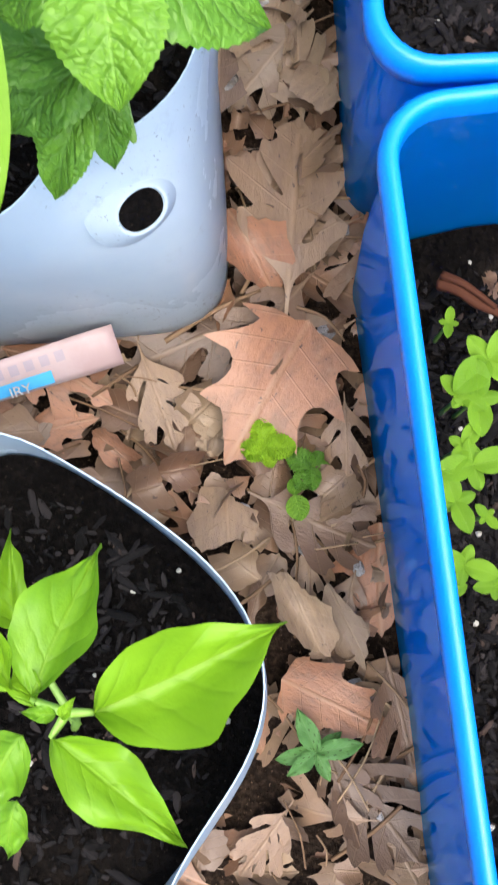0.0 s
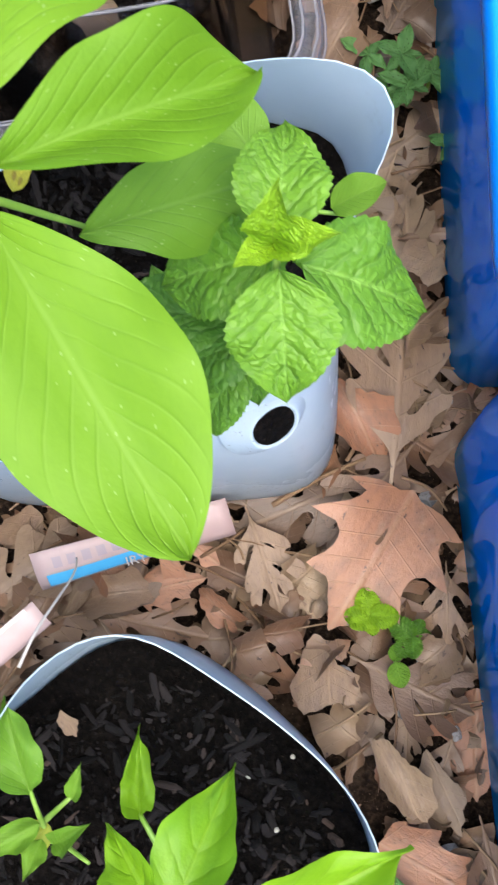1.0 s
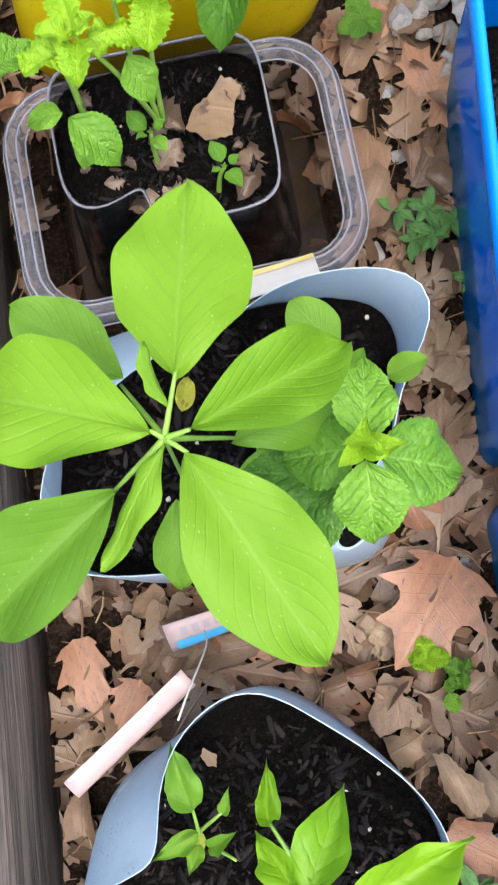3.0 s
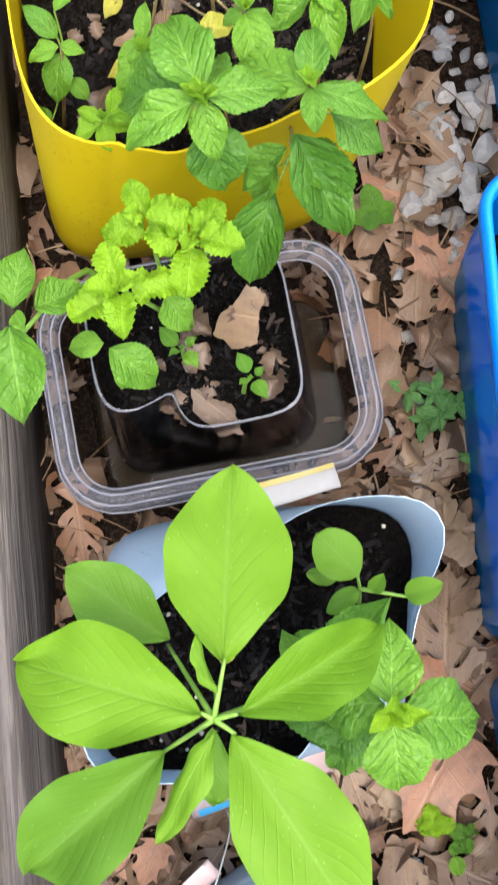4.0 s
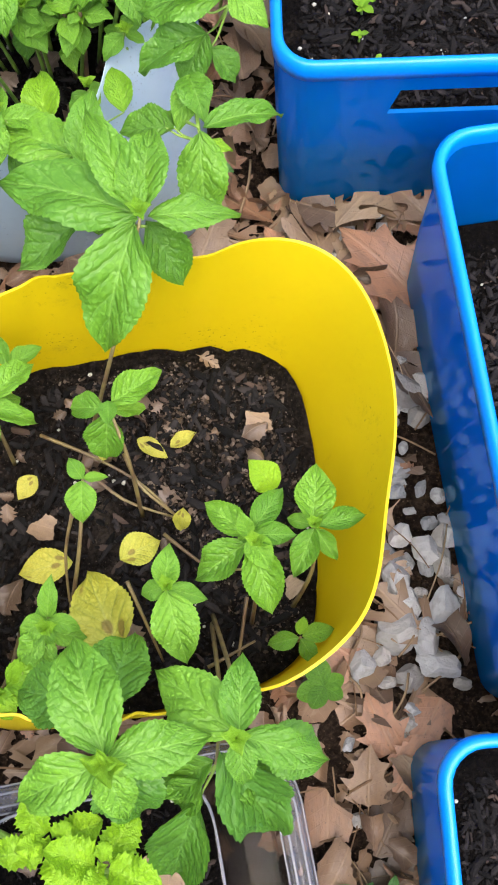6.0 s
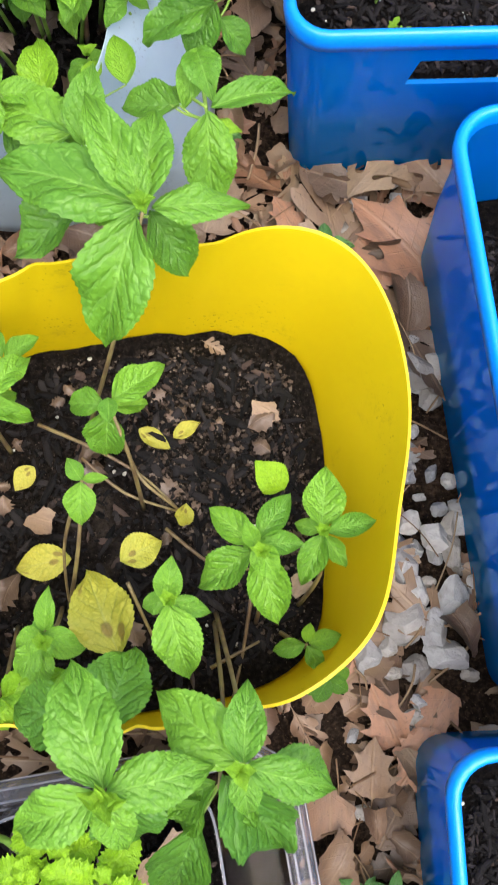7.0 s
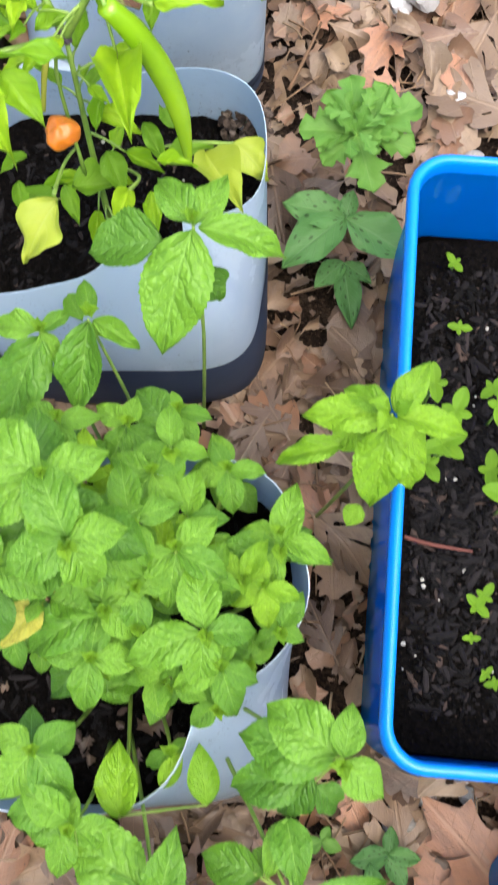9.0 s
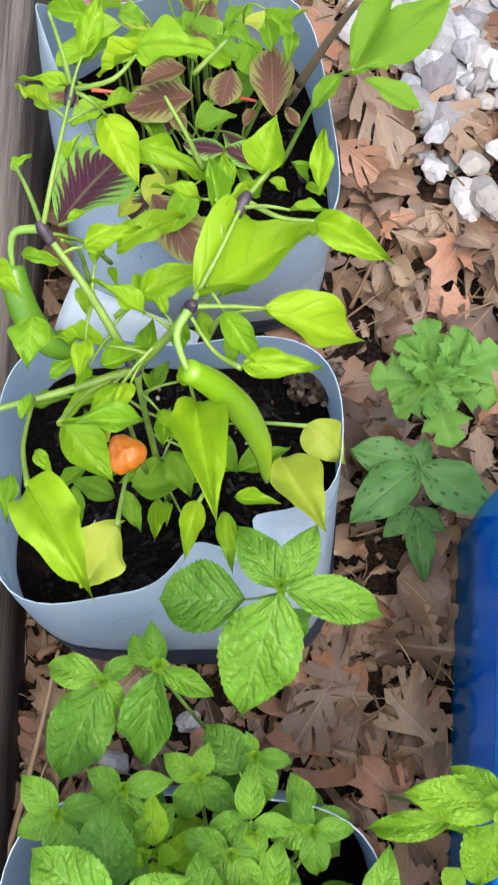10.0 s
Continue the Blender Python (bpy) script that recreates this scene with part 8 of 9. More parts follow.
# ---- weeds between the pots and the bins ----
wl = plant("leafy_weed", "weed with light green lobed leaves", "weed", (0.072, 1.058, 0.005), "weeds")
W0 = (0.060, 1.048, 0.085)
stems(wl, [[(0.072, 1.058, 0.005), W0]], stem_green, 0.0018)
leaves(wl, "lobed", weed_light, [(W0, (0.027, 1.052, 0.085), 0.85, 0), (W0, (0.043, 1.072, 0.090), 0.8, 0), (W0, (0.058, 1.082, 0.090), 0.8, 0), (W0, (0.080, 1.075, 0.090), 0.8, 0), (W0, (0.098, 1.062, 0.090), 0.8, 0), (W0, (0.093, 1.036, 0.085), 0.75, 0), (W0, (0.068, 1.013, 0.080), 0.8, 0),
                                 (W0, (0.040, 1.031, 0.080), 0.75, 0), (W0, (0.066, 1.057, 0.100), 0.7, 0), (W0, (0.047, 1.049, 0.100), 0.7, 0)])
for k in range(9):
    q = 2.4 * k
    foot = Vector(W0) + Vector((math.cos(q), math.sin(q), 0)) * (0.004 + 0.0011 * k) + Vector((0, 0, 0.008 + 0.006 * math.sin(k)))
    living_leaf(wl, "lobed", weed_light, foot, foot + Vector((math.cos(q + 0.4) * 0.016, math.sin(q + 0.4) * 0.016, 0.010 * math.sin(3.0 * k))), 0.7, 25 * math.sin(5.0 * k), k)
wd = plant("leafy_weed", "weed with dark green pitted leaves", "weed", (0.061, 1.016, 0.004), "weeds")
W1 = (0.054, 1.010, 0.055)
stems(wd, [[(0.061, 1.017, 0.002), W1]], stem_purple, 0.0015)
leaves(wd, "weed", weed_green, [(W1, (0.017, 1.021, 0.055), 0.62, 0), (W1, (0.015, 0.981, 0.050), 0.55, 0), (W1, (0.096, 0.983, 0.050), 0.55, 0), (W1, (0.059, 1.025, 0.060), 0.7, 0), ((0.054, 0.990, 0.030), (0.057, 0.951, 0.025), 0.42, 0), ((0.054, 0.992, 0.030), (0.035, 0.976, 0.030), 0.6, 0), ((0.054, 0.992, 0.030), (0.070, 0.978, 0.030), 0.55, 0)])


def small_weed(where, count, size, ratio, kind, mat, phase=0.0, label="small green weed among dry leaves"):
    x, y, z = where
    ob = plant("small_weed", label, "weed", (x, y, 0.002), "weeds")
    stems(ob, [[(x, y, 0.0), (x, y, z)]], stem_green, 0.0011)
    for k in range(count):
        a = radians(phase + 360 * k / count + 17 * (k % 3))
        s = size * (0.75 + 0.35 * ((k * 7) % 4) / 3)
        living_leaf(ob, kind, mat, (x, y, z + 0.002 * (k % 2)), (x + s * math.cos(a), y + s * math.sin(a), z + s * (0.25 if k % 2 else -0.05)), ratio, 0, k)


small_weed((0.004, 0.051, 0.020), 6, 0.011, 1.0, "frill", mint_lime, 20)
small_weed((0.021, 0.041, 0.016), 5, 0.011, 0.95, "frill", mint_dark, 50)
small_weed((0.013, 0.031, 0.014), 2, 0.010, 0.9, "round", mint_green, 80)
small_weed((0.008, -0.071, 0.020), 6, 0.017, 0.45, "weed", weed_green, 30, "small dark green weed with spread leaves")
for k, (spot, n) in enumerate((((0.045, 0.295, 0.022), 7), ((0.031, 0.299, 0.018), 4), ((0.047, 0.283, 0.018), 6), ((0.058, 0.287, 0.018), 5), ((0.037, 0.281, 0.015), 5))):
    small_weed(spot, n, 0.013, 0.5, "weed", weed_green, 40 * k, "spotted dull green weed among dry leaves")
small_weed((0.062, 0.252, 0.020), 7, 0.011, 0.5, "weed", weed_green, 10)
small_weed((0.028, 0.409, 0.030), 5, 0.016, 0.8, "round", mint_dark, 15, "green clover-like seedling at the yellow planter")
small_weed((0.061, 0.649, 0.020), 4, 0.020, 0.6, "weed", weed_green, 80)
small_weed((0.053, 0.622, 0.020), 6, 0.022, 0.55, "weed", weed_green, 20)
small_weed((0.025, 0.657, 0.020), 3, 0.012, 0.7, "weed", weed_light, 60)
small_weed((-0.131, 0.712, 0.020), 7, 0.013, 0.8, "round", weed_green, 60)
small_weed((0.014, 0.726, 0.020), 4, 0.012, 0.7, "weed", weed_green, 60)


def bin_seedling(where, soil_z, size, label, phase):
    x, y, z = where
    ob = plant("seedling", label, "seedling", (x, y, soil_z), "seedlings in the bins")
    stems(ob, [[(x, y, soil_z), (x, y, z)]], stem_green, 0.0009)
    for k in range(4):
        a = radians(phase + 90 * k)
        s = size * (1.0 if k % 2 == 0 else 0.62)
        living_leaf(ob, "round", broad_green, (x, y, z), (x + s * math.cos(a), y + s * math.sin(a), z + 0.2 * s), 0.62, 0, k)


for k, (spot, size) in enumerate((((0.084, 0.065, 0.085), 0.018), ((0.078, 0.052, 0.085), 0.014), ((0.073, 0.054, 0.085), 0.010), ((0.073, 0.029, 0.085), 0.015), ((0.071, 0.036, 0.085), 0.010), ((0.065, 0.017, 0.085), 0.012), ((0.065, -0.005, 0.085), 0.012), ((0.061, -0.015, 0.070), 0.007), ((0.075, 0.083, 0.070), 0.006), ((0.078, 0.011, 0.070), 0.006), ((0.077, -0.014, 0.070), 0.008))):
    bin_seedling(spot, 0.036, size, "pale green two-leaved seedling in dark soil", 35 + 50 * k)
for k, (spot, size) in enumerate((((0.089, 0.853, 0.125), 0.013), ((0.096, 0.868, 0.130), 0.013), ((0.082, 0.845, 0.115), 0.011), ((0.121, 0.824, 0.125), 0.016), ((0.130, 0.850, 0.130), 0.018), ((0.121, 0.873, 0.120), 0.012), ((0.109, 0.964, 0.090), 0.007), ((0.109, 0.926, 0.090), 0.007), ((0.122, 0.888, 0.100), 0.009), ((0.117, 0.844, 0.100), 0.011), ((0.106, 0.775, 0.092), 0.008), ((0.102, 0.759, 0.090), 0.005), ((0.108, 0.741, 0.090), 0.005), ((0.088, 0.886, 0.120), 0.011), ((0.092, 0.854, 0.115), 0.011), ((0.112, 0.736, 0.090), 0.006), ((0.110, 0.780, 0.092), 0.008))):
    bin_seedling(spot, 0.082, size, "pale green seedling in dark mulch", 20 + 47 * k)
bit = plant("bark_piece", "red-brown curled bark piece on dark soil", "bark", (0.088, 0.098, 0.052))
red_bark = stone_material("red_bark", False, [(0.0, (0.055, 0.02, 0.011)), (1.0, (0.09, 0.032, 0.017))])
stems(bit, [[(0.077, 0.102, 0.054), (0.083, 0.098, 0.057), (0.089, 0.092, 0.057), (0.098, 0.087, 0.055)]], red_bark, 0.0030, "bark")
stems(bit, [[(0.078, 0.104, 0.057), (0.085, 0.099, 0.060), (0.096, 0.089, 0.058)]], red_bark, 0.0020, "bark")
root = plant("root_piece", "thin reddish root lying on dark mulch", "root", (0.088, 0.808, 0.085))
stems(root, [[(0.072, 0.813, 0.086), (0.086, 0.808, 0.088), (0.107, 0.804, 0.086)]], stone_material("red_root", False, [(0.0, (0.12, 0.045, 0.035)), (1.0, (0.16, 0.065, 0.05))]), 0.0013, "root")


# ---- paper labels ----


def label_strip(label, a, b, width, lean, mat, edge=None):
    """A narrow bent paper label from a to b; lean is the tilt of its face in degrees."""
    ob = plant("paper_label", label, "label", a, "paper labels")
    a, b = Vector(a), Vector(b)
    way = (b - a).normalized()
    side = way.cross(Vector((0, 0, 1))).normalized()
    side = Matrix.Rotation(radians(lean), 3, way) @ side
    up = side.cross(way)
    bm = bmesh.new()
    rows = []
    for lift in (0.0, 0.0005):
        grid = []
        for i in range(15):
            u = i / 14
            row = []
            for j in range(7):
                v = j / 6 - 0.5
                curl = 0.10 * width * math.cos(v * 3.1) + 0.04 * width * math.sin(7 * u + 3 * v)
                row.append(bm.verts.new(a.lerp(b, u) + side * v * width + up * (curl + lift)))
            grid.append(row)
        bridge(bm, grid, False)
        rows.append(grid)
    lower, upper = rows
    ring_low = lower[0] + [r[-1] for r in lower[1:-1]] + lower[-1][::-1] + [r[0] for r in lower[-2:0:-1]]
    ring_up = upper[0] + [r[-1] for r in upper[1:-1]] + upper[-1][::-1] + [r[0] for r in upper[-2:0:-1]]
    bridge(bm, [ring_low, ring_up])
    bmesh.ops.recalc_face_normals(bm, faces=bm.faces)
    sheet = part("paper", bm, mat, ob)

    def patch(name, u0, u1, v0, v1, ink, text=""):
        bm = bmesh.new()
        grid = []
        for i in range(9):
            u = u0 + (u1 - u0) * i / 8
            row = []
            for j in range(4):
                v = v0 + (v1 - v0) * j / 3
                curl = 0.10 * width * math.cos(v * 3.1) + 0.04 * width * math.sin(7 * u + 3 * v)
                row.append(bm.verts.new(a.lerp(b, u) + side * v * width + up * (curl + 0.0011)))
            grid.append(row)
        bridge(bm, grid, False)
        return part(name, bm, ink, sheet, text)

    return ob, patch, (a, b, side, up, way, sheet)


strip, patch, axes = label_strip("pale pink printed paper label lying before the jug", (-0.130, 0.082, 0.042), (-0.049, 0.097, 0.042), 0.017, 35, paper_pink)
patch("printed_band", 0.05, 0.66, 0.08, 0.42, ink_blue, "blue printed band")
for k in range(9):
    patch("printed_mark", 0.10 + 0.075 * k, 0.145 + 0.075 * k, -0.32, -0.06, ink_grey)
word = bpy.data.curves.new("word", "FONT")
word.body, word.size, word.extrude = "IRY", 0.0062, 0.00005
word_ob = new("word", word)
bpy.context.view_layer.update()
word_mesh = bpy.data.meshes.new_from_object(word_ob.evaluated_get(bpy.context.evaluated_depsgraph_get()))
bpy.data.objects.remove(word_ob)
word_ob = piece("word", word_mesh, paper_white, None, "", False)
wa, wb, ws, wu, ww, sheet = axes
spot = wa.lerp(wb, 0.44) + ws * 0.42 * 0.017 + wu * 0.0036
word_ob.matrix_world = Matrix(((ww.x, -ws.x, wu.x, spot.x), (ww.y, -ws.y, wu.y, spot.y), (ww.z, -ws.z, wu.z, spot.z), (0, 0, 0, 1)))
under(word_ob, sheet)
strip, patch, axes = label_strip("pink and white paper label beside the jug wall", (-0.172, 0.023, 0.118), (-0.112, 0.065, 0.118), 0.010, 20, paper_pink)
patch("pale_edge", 0.03, 0.95, -0.5, -0.36, paper_white, "pale unprinted edge")
strip, patch, axes = label_strip("white paper label with yellow edge and bars", (-0.102, 0.234, 0.122), (-0.024, 0.245, 0.122), 0.015, -25, paper_white)
patch("yellow_edge", 0.0, 1.0, -0.5, -0.25, paper_yellow, "yellow printed edge")
for k in range(16):
    patch("printed_bar", 0.06 + 0.024 * k, 0.06 + 0.024 * k + (0.014 if k % 3 else 0.008), -0.02, 0.2, ink_black)
thread = plant("thread", "fine pale thread between label and jug", "thread", (-0.116, 0.047, 0.130))
stems(thread, [[(-0.117, 0.048, 0.135), (-0.111, 0.060, 0.130), (-0.104, 0.077, 0.100), (-0.106, 0.084, 0.080)]], paper_white, 0.0006, "strand")

offcut, patch, axes = label_strip("curved white plastic offcut lying between two jugs", (-0.138, 1.106, 0.070), (-0.069, 1.075, 0.060), 0.030, 30, milky)
offcut.name = "plastic_offcut"
tagged(offcut, category="plastic scrap")

# ---- stones ----
STONE_BANK = []
for k in range(9):
    bm = bmesh.new()
    bmesh.ops.create_icosphere(bm, subdivisions=3, radius=0.5)
    for v in bm.verts:
        d = v.co.normalized()
        v.co = d * (0.5 + 0.17 * noise.noise(d * 1.3 + Vector((k * 5, 0, 0))) + 0.05 * noise.noise(d * 4 + Vector((0, k * 3, 0))))
        for cut in (Vector((0.6, 0.3, 0.74)), Vector((-0.7, 0.2, 0.6)), Vector((0.1, -0.8, 0.55)), Vector((0.2, 0.9, 0.3))):
            cut = (Matrix.Rotation(k * 0.9, 3, "Z") @ cut).normalized()
            over = v.co.dot(cut) - 0.30
            if over > 0:
                v.co -= cut * over * 0.97
    mesh = bpy.data.meshes.new("pale_stone")
    bm.to_mesh(mesh)
    bm.free()
    mesh.materials.append(stone)
    mesh.shade_smooth()
    mesh.set_sharp_from_angle(angle=radians(24))
    STONE_BANK.append(mesh)


def lay_stone(x, y, size, k, high=0.0):
    ob = new("pale_stone", STONE_BANK[k % 9])
    r = random.Random(k * 31 + 5)
    sx, sy, sz = size * r.uniform(0.85, 1.25), size * r.uniform(0.65, 0.9), size * r.uniform(0.5, 0.7)
    ob.matrix_world = Matrix.Translation((x, y, high + 0.28 * sz)) @ Euler((r.uniform(-0.2, 0.2), r.uniform(-0.2, 0.2), r.uniform(0, 6.3))).to_matrix().to_4x4() @ Matrix.Diagonal((sx, sy, sz, 1))
    tagged(ob, "pale grey-white gravel stone on the ground" if size < 0.026 else "larger pale white stone on the ground", "stone", "gravel stones")


STONES = [(0.104, 0.572), (0.120, 0.572), (0.094, 0.554), (0.097, 0.538), (0.088, 0.512), (0.086, 0.487), (0.099, 0.476), (0.108, 0.468), (0.079, 0.463), (0.084, 0.448), (0.102, 0.442), (0.076, 0.432), (0.090, 0.426), (0.095, 0.412), (0.051, 0.417), (0.064, 0.420), (0.076, 0.389), (0.073, 0.382), (0.106, 0.692), (0.119, 0.449), (0.065, 0.406), (0.091, 0.453), (0.094, 0.500), (0.105, 0.590)]
STONE_SIZE = [0.026, 0.024, 0.009, 0.008, 0.012, 0.018, 0.019, 0.018, 0.02, 0.024, 0.024, 0.029, 0.026, 0.023, 0.021, 0.015, 0.01, 0.012, 0.019, 0.015, 0.01, 0.009, 0.008, 0.009]
for k, ((x, y), size) in enumerate(zip(STONES, STONE_SIZE)):
    lay_stone(x, y, size, k, 0.006)
for k, (x, y, size) in enumerate(((0.038, 0.336, 0.011), (0.030, 0.247, 0.012))):
    lay_stone(x, y, size, 17 + k, 0.004)
r = random.Random(17)
for k in range(210):
    x, y = r.uniform(0.045, 0.19), r.uniform(1.19, 1.46)
    if x > 0.05 + (1.30 - y) * 0.35:
        lay_stone(x, y, r.uniform(0.014, 0.034), 40 + k, r.choice((0.002, 0.006, 0.012)))
for x, y, size in ((-0.011, 0.027, 0.013), (-0.035, 0.099, 0.014), (0.048, 0.141, 0.014), (0.028, 0.028, 0.011),
                   (0.104, 1.185, 0.016), (-0.077, 0.880, 0.018), (-0.151, 0.893, 0.016), (-0.119, 0.860, 0.016)):
    lay_stone(x, y, size, int(size * 9000) + int(x * 500), 0.004)
for (x, y, z), size in (((0.137, 1.153, 0.010), 0.024), ((0.136, 1.112, 0.010), 0.024), ((0.127, 1.088, 0.010), 0.014), ((0.144, 1.072, 0.010), 0.015), ((0.144, 1.099, 0.010), 0.013)):
    lay_stone(x, y, size, int(size * 5000) + int(y * 900), 0.006)
for k in range(26):
    x, y = r.uniform(-0.0, 0.11), r.uniform(-0.12, 0.4)
    lay_stone(x, y, r.uniform(0.006, 0.013), 200 + k, 0.002)
for k in range(50):
    lay_stone(r.uniform(0.06, 0.118), r.uniform(0.36, 0.68), r.uniform(0.009, 0.022), 300 + k, 0.0)

# ---- fallen leaves ----
def smooth_run(points, fine=4):
    """A closed run of points with rounded corners between them."""
    out, n = [], len(points)
    for i in range(n):
        p0, p1, p2, p3 = (Vector(points[(i + j) % n]) for j in (-1, 0, 1, 2))
        for k in range(fine):
            t = k / fine
            out.append(0.5 * ((2 * p1) + (p2 - p0) * t + (2 * p0 - 5 * p1 + 4 * p2 - p3) * t * t + (3 * p1 - p0 - 3 * p2 + p3) * t ** 3))
    return out


def lobed_outline(seed, pairs, reach, body, lean=46.0):
    """The edge of an oak leaf, stalk at the origin and tip at y = 1: finger lobes with round bays between them."""
    r = random.Random(seed)
    sides = []
    for side in (1, -1):
        run = [(0.008, 0.02), (0.012, 0.12), (body * 0.8, 0.2)]
        for k in range(pairs):
            y = 0.2 + 0.58 * (k + 0.25) / pairs + r.uniform(-0.02, 0.02)
            a = radians(lean - 8 * k + r.uniform(-8, 8))
            l = reach * (0.8, 1.0, 0.72, 0.5)[k] * r.uniform(0.82, 1.15)
            w = 0.055 * r.uniform(0.8, 1.3)
            s, c = math.sin(a), math.cos(a)
            run += [(body + 0.35 * l * s + w * c * 0.6, y + 0.35 * l * c - w * s), (body + 0.8 * l * s + w * c * 0.6, y + 0.8 * l * c - w * s), (body + l * s, y + l * c),
                    (body + 0.86 * l * s - w * c * 0.5, y + 0.86 * l * c + w * s), (body + 0.9 * l * s - w * c * 1.6, y + 0.98 * l * c + w * s), (body + 0.4 * l * s - w * c, y + 0.42 * l * c + w * s)]
            if k < pairs - 1:
                run.append((body * r.uniform(0.7, 1.0), y + 0.58 / pairs * 0.62))
        run += [(body * 0.75, 0.83), (0.09 * r.uniform(0.7, 1.3), 0.9), (0.035, 0.96)]
        sides.append([(side * x, y) for x, y in run])
    return smooth_run([(0.0, 0.0)] + sides[0] + [(0.0, 1.0)] + sides[1][::-1], 3)


def torn_outline(seed, wide):
    """The edge of a torn leaf piece: ragged, with straight breaks and a lobe or two left."""
    r = random.Random(seed)
    points = []
    n = r.choice((6, 7, 8))
    for k in range(n):
        a = -math.pi / 2 + 2 * math.pi * (k + r.uniform(-0.3, 0.3)) / n
        q = r.choice((0.45, 0.7, 0.9, 1.0, 1.1))
        points.append(Vector((0.5 * wide * q * math.cos(a), 0.5 + 0.5 * q * math.sin(a))))
    edge = []
    for p, q in zip(points, points[1:] + points[:1]):
        side = Vector((q.y - p.y, p.x - q.x))
        for t in (0.0, 0.2, 0.4, 0.6, 0.8):
            edge.append(p.lerp(q, t) + side * (r.uniform(-0.07, 0.07) + 0.16 * (math.sin(math.pi * t) * (-1) ** r.randrange(2) if 0 < t < 1 and n == 7 else 0)))
    return edge


def broad_outline(seed, wide):
    """The edge of a broad, coarsely pointed leaf."""
    r = random.Random(seed)
    points = [(0.0, 0.0)]
    for side in (1, -1):
        run = []
        for u, w in ((0.03, 0.2), (0.05, 0.55), (0.14, 0.86), (0.17, 0.66), (0.26, 0.74), (0.42, 1.12), (0.42, 0.8), (0.5, 0.58), (0.6, 0.66), (0.74, 0.78), (0.72, 0.5), (0.8, 0.3), (0.9, 0.2), (0.95, 0.08)):
            run.append((side * 0.5 * wide * w * r.uniform(0.84, 1.12), u + r.uniform(-0.02, 0.02)))
        points += run + [(0.0, 1.0)] if side == 1 else run[::-1]
    return smooth_run(points, 2)


def cut_leaf(edge, seed, arch, cup, wave, rows, columns):
    """Points, faces and leaf coordinates of one dry leaf with that edge, curled; x is scaled to a half width of 1. Also its natural width over length."""
    r = random.Random(seed)
    p1, p2, p3, twist = r.uniform(0, 6), r.uniform(0, 6), r.uniform(0, 6), r.uniform(-0.25, 0.25)
    wide = max(abs(p.x) for p in edge)
    bm = bmesh.new()
    bm.faces.new([bm.verts.new((p.x / wide, p.y, 0)) for p in edge])
    for k in range(1, rows):
        bmesh.ops.bisect_plane(bm, geom=bm.verts[:] + bm.edges[:] + bm.faces[:], plane_co=(0, k / rows, 0), plane_no=(0.0, 1, 0))
    for k in range(1, columns):
        bmesh.ops.bisect_plane(bm, geom=bm.verts[:] + bm.edges[:] + bm.faces[:], plane_co=(-1 + 2 * k / columns, 0, 0), plane_no=(1, 0, 0))
    bmesh.ops.triangulate(bm, faces=bm.faces[:])
    bm.verts.index_update()
    points, coords = [], []
    for v in bm.verts:
        x, u = v.co.x, v.co.y
        z = arch * 4 * u * (1 - u) + cup * abs(x) ** 1.6 * wide * 2
        z += wave * (1.2 * math.sin(3.4 * u + p1 + 1.4 * x) * abs(x) + 0.8 * math.sin(2.6 * u + p2 + 1.7 * x) + 0.35 * math.sin(9 * u + p3) * x * x) + twist * x * (u - 0.5)
        points.append((x, u, z))
        coords.append((x * 0.5 + 0.5, u))
    faces = [[v.index for v in f.verts] for f in bm.faces]
    bm.free()
    return points, faces, coords, 2 * wide


def dead_edge(k, seed):
    """The edge of fallen leaf kind k: 0-2 and 7 finger-lobed, 3, 4 and 8 torn, 5 and 6 broad, 9-11 narrow pieces."""
    if k in (0, 1, 2, 7):
        return lobed_outline(seed, 3 if k != 2 else 2, (0.36, 0.42, 0.40, 0, 0, 0, 0, 0.3)[k], (0.055, 0.075, 0.06, 0, 0, 0, 0, 0.06)[k])
    if k in (5, 6):
        return broad_outline(seed, 0.85)
    return torn_outline(seed, 0.75 if k in (3, 4, 8) else 0.45)


DEAD_CURL = [(0.06, 0.10, 0.05), (-0.04, 0.16, 0.06), (0.10, -0.12, 0.05), (0.06, 0.14, 0.05), (-0.06, -0.12, 0.06), (0.06, 0.10, 0.06), (0.10, -0.10, 0.07), (0.16, 0.3, 0.06), (0.20, 0.4, 0.06), (0.10, 0.30, 0.06), (0.16, 0.5, 0.07), (-0.08, 0.2, 0.07)]
DEAD_BANK = []
for k in range(36):
    arch, cup, wave = DEAD_CURL[k % 12]
    points, faces, coords, ratio = cut_leaf(dead_edge(k % 12, 50 + k), 50 + k, arch * (1 + 0.3 * (k // 12)), cup, wave, 12, 8)
    mesh = bpy.data.meshes.new("fallen_leaf")
    mesh.from_pydata(points, [], faces)
    layer = mesh.uv_layers.new()
    for loop in mesh.loops:
        layer.data[loop.index].uv = coords[loop.vertex_index]
    mesh.shade_smooth()
    mesh.materials.append(dead_leaf)
    DEAD_BANK.append((mesh, ratio))


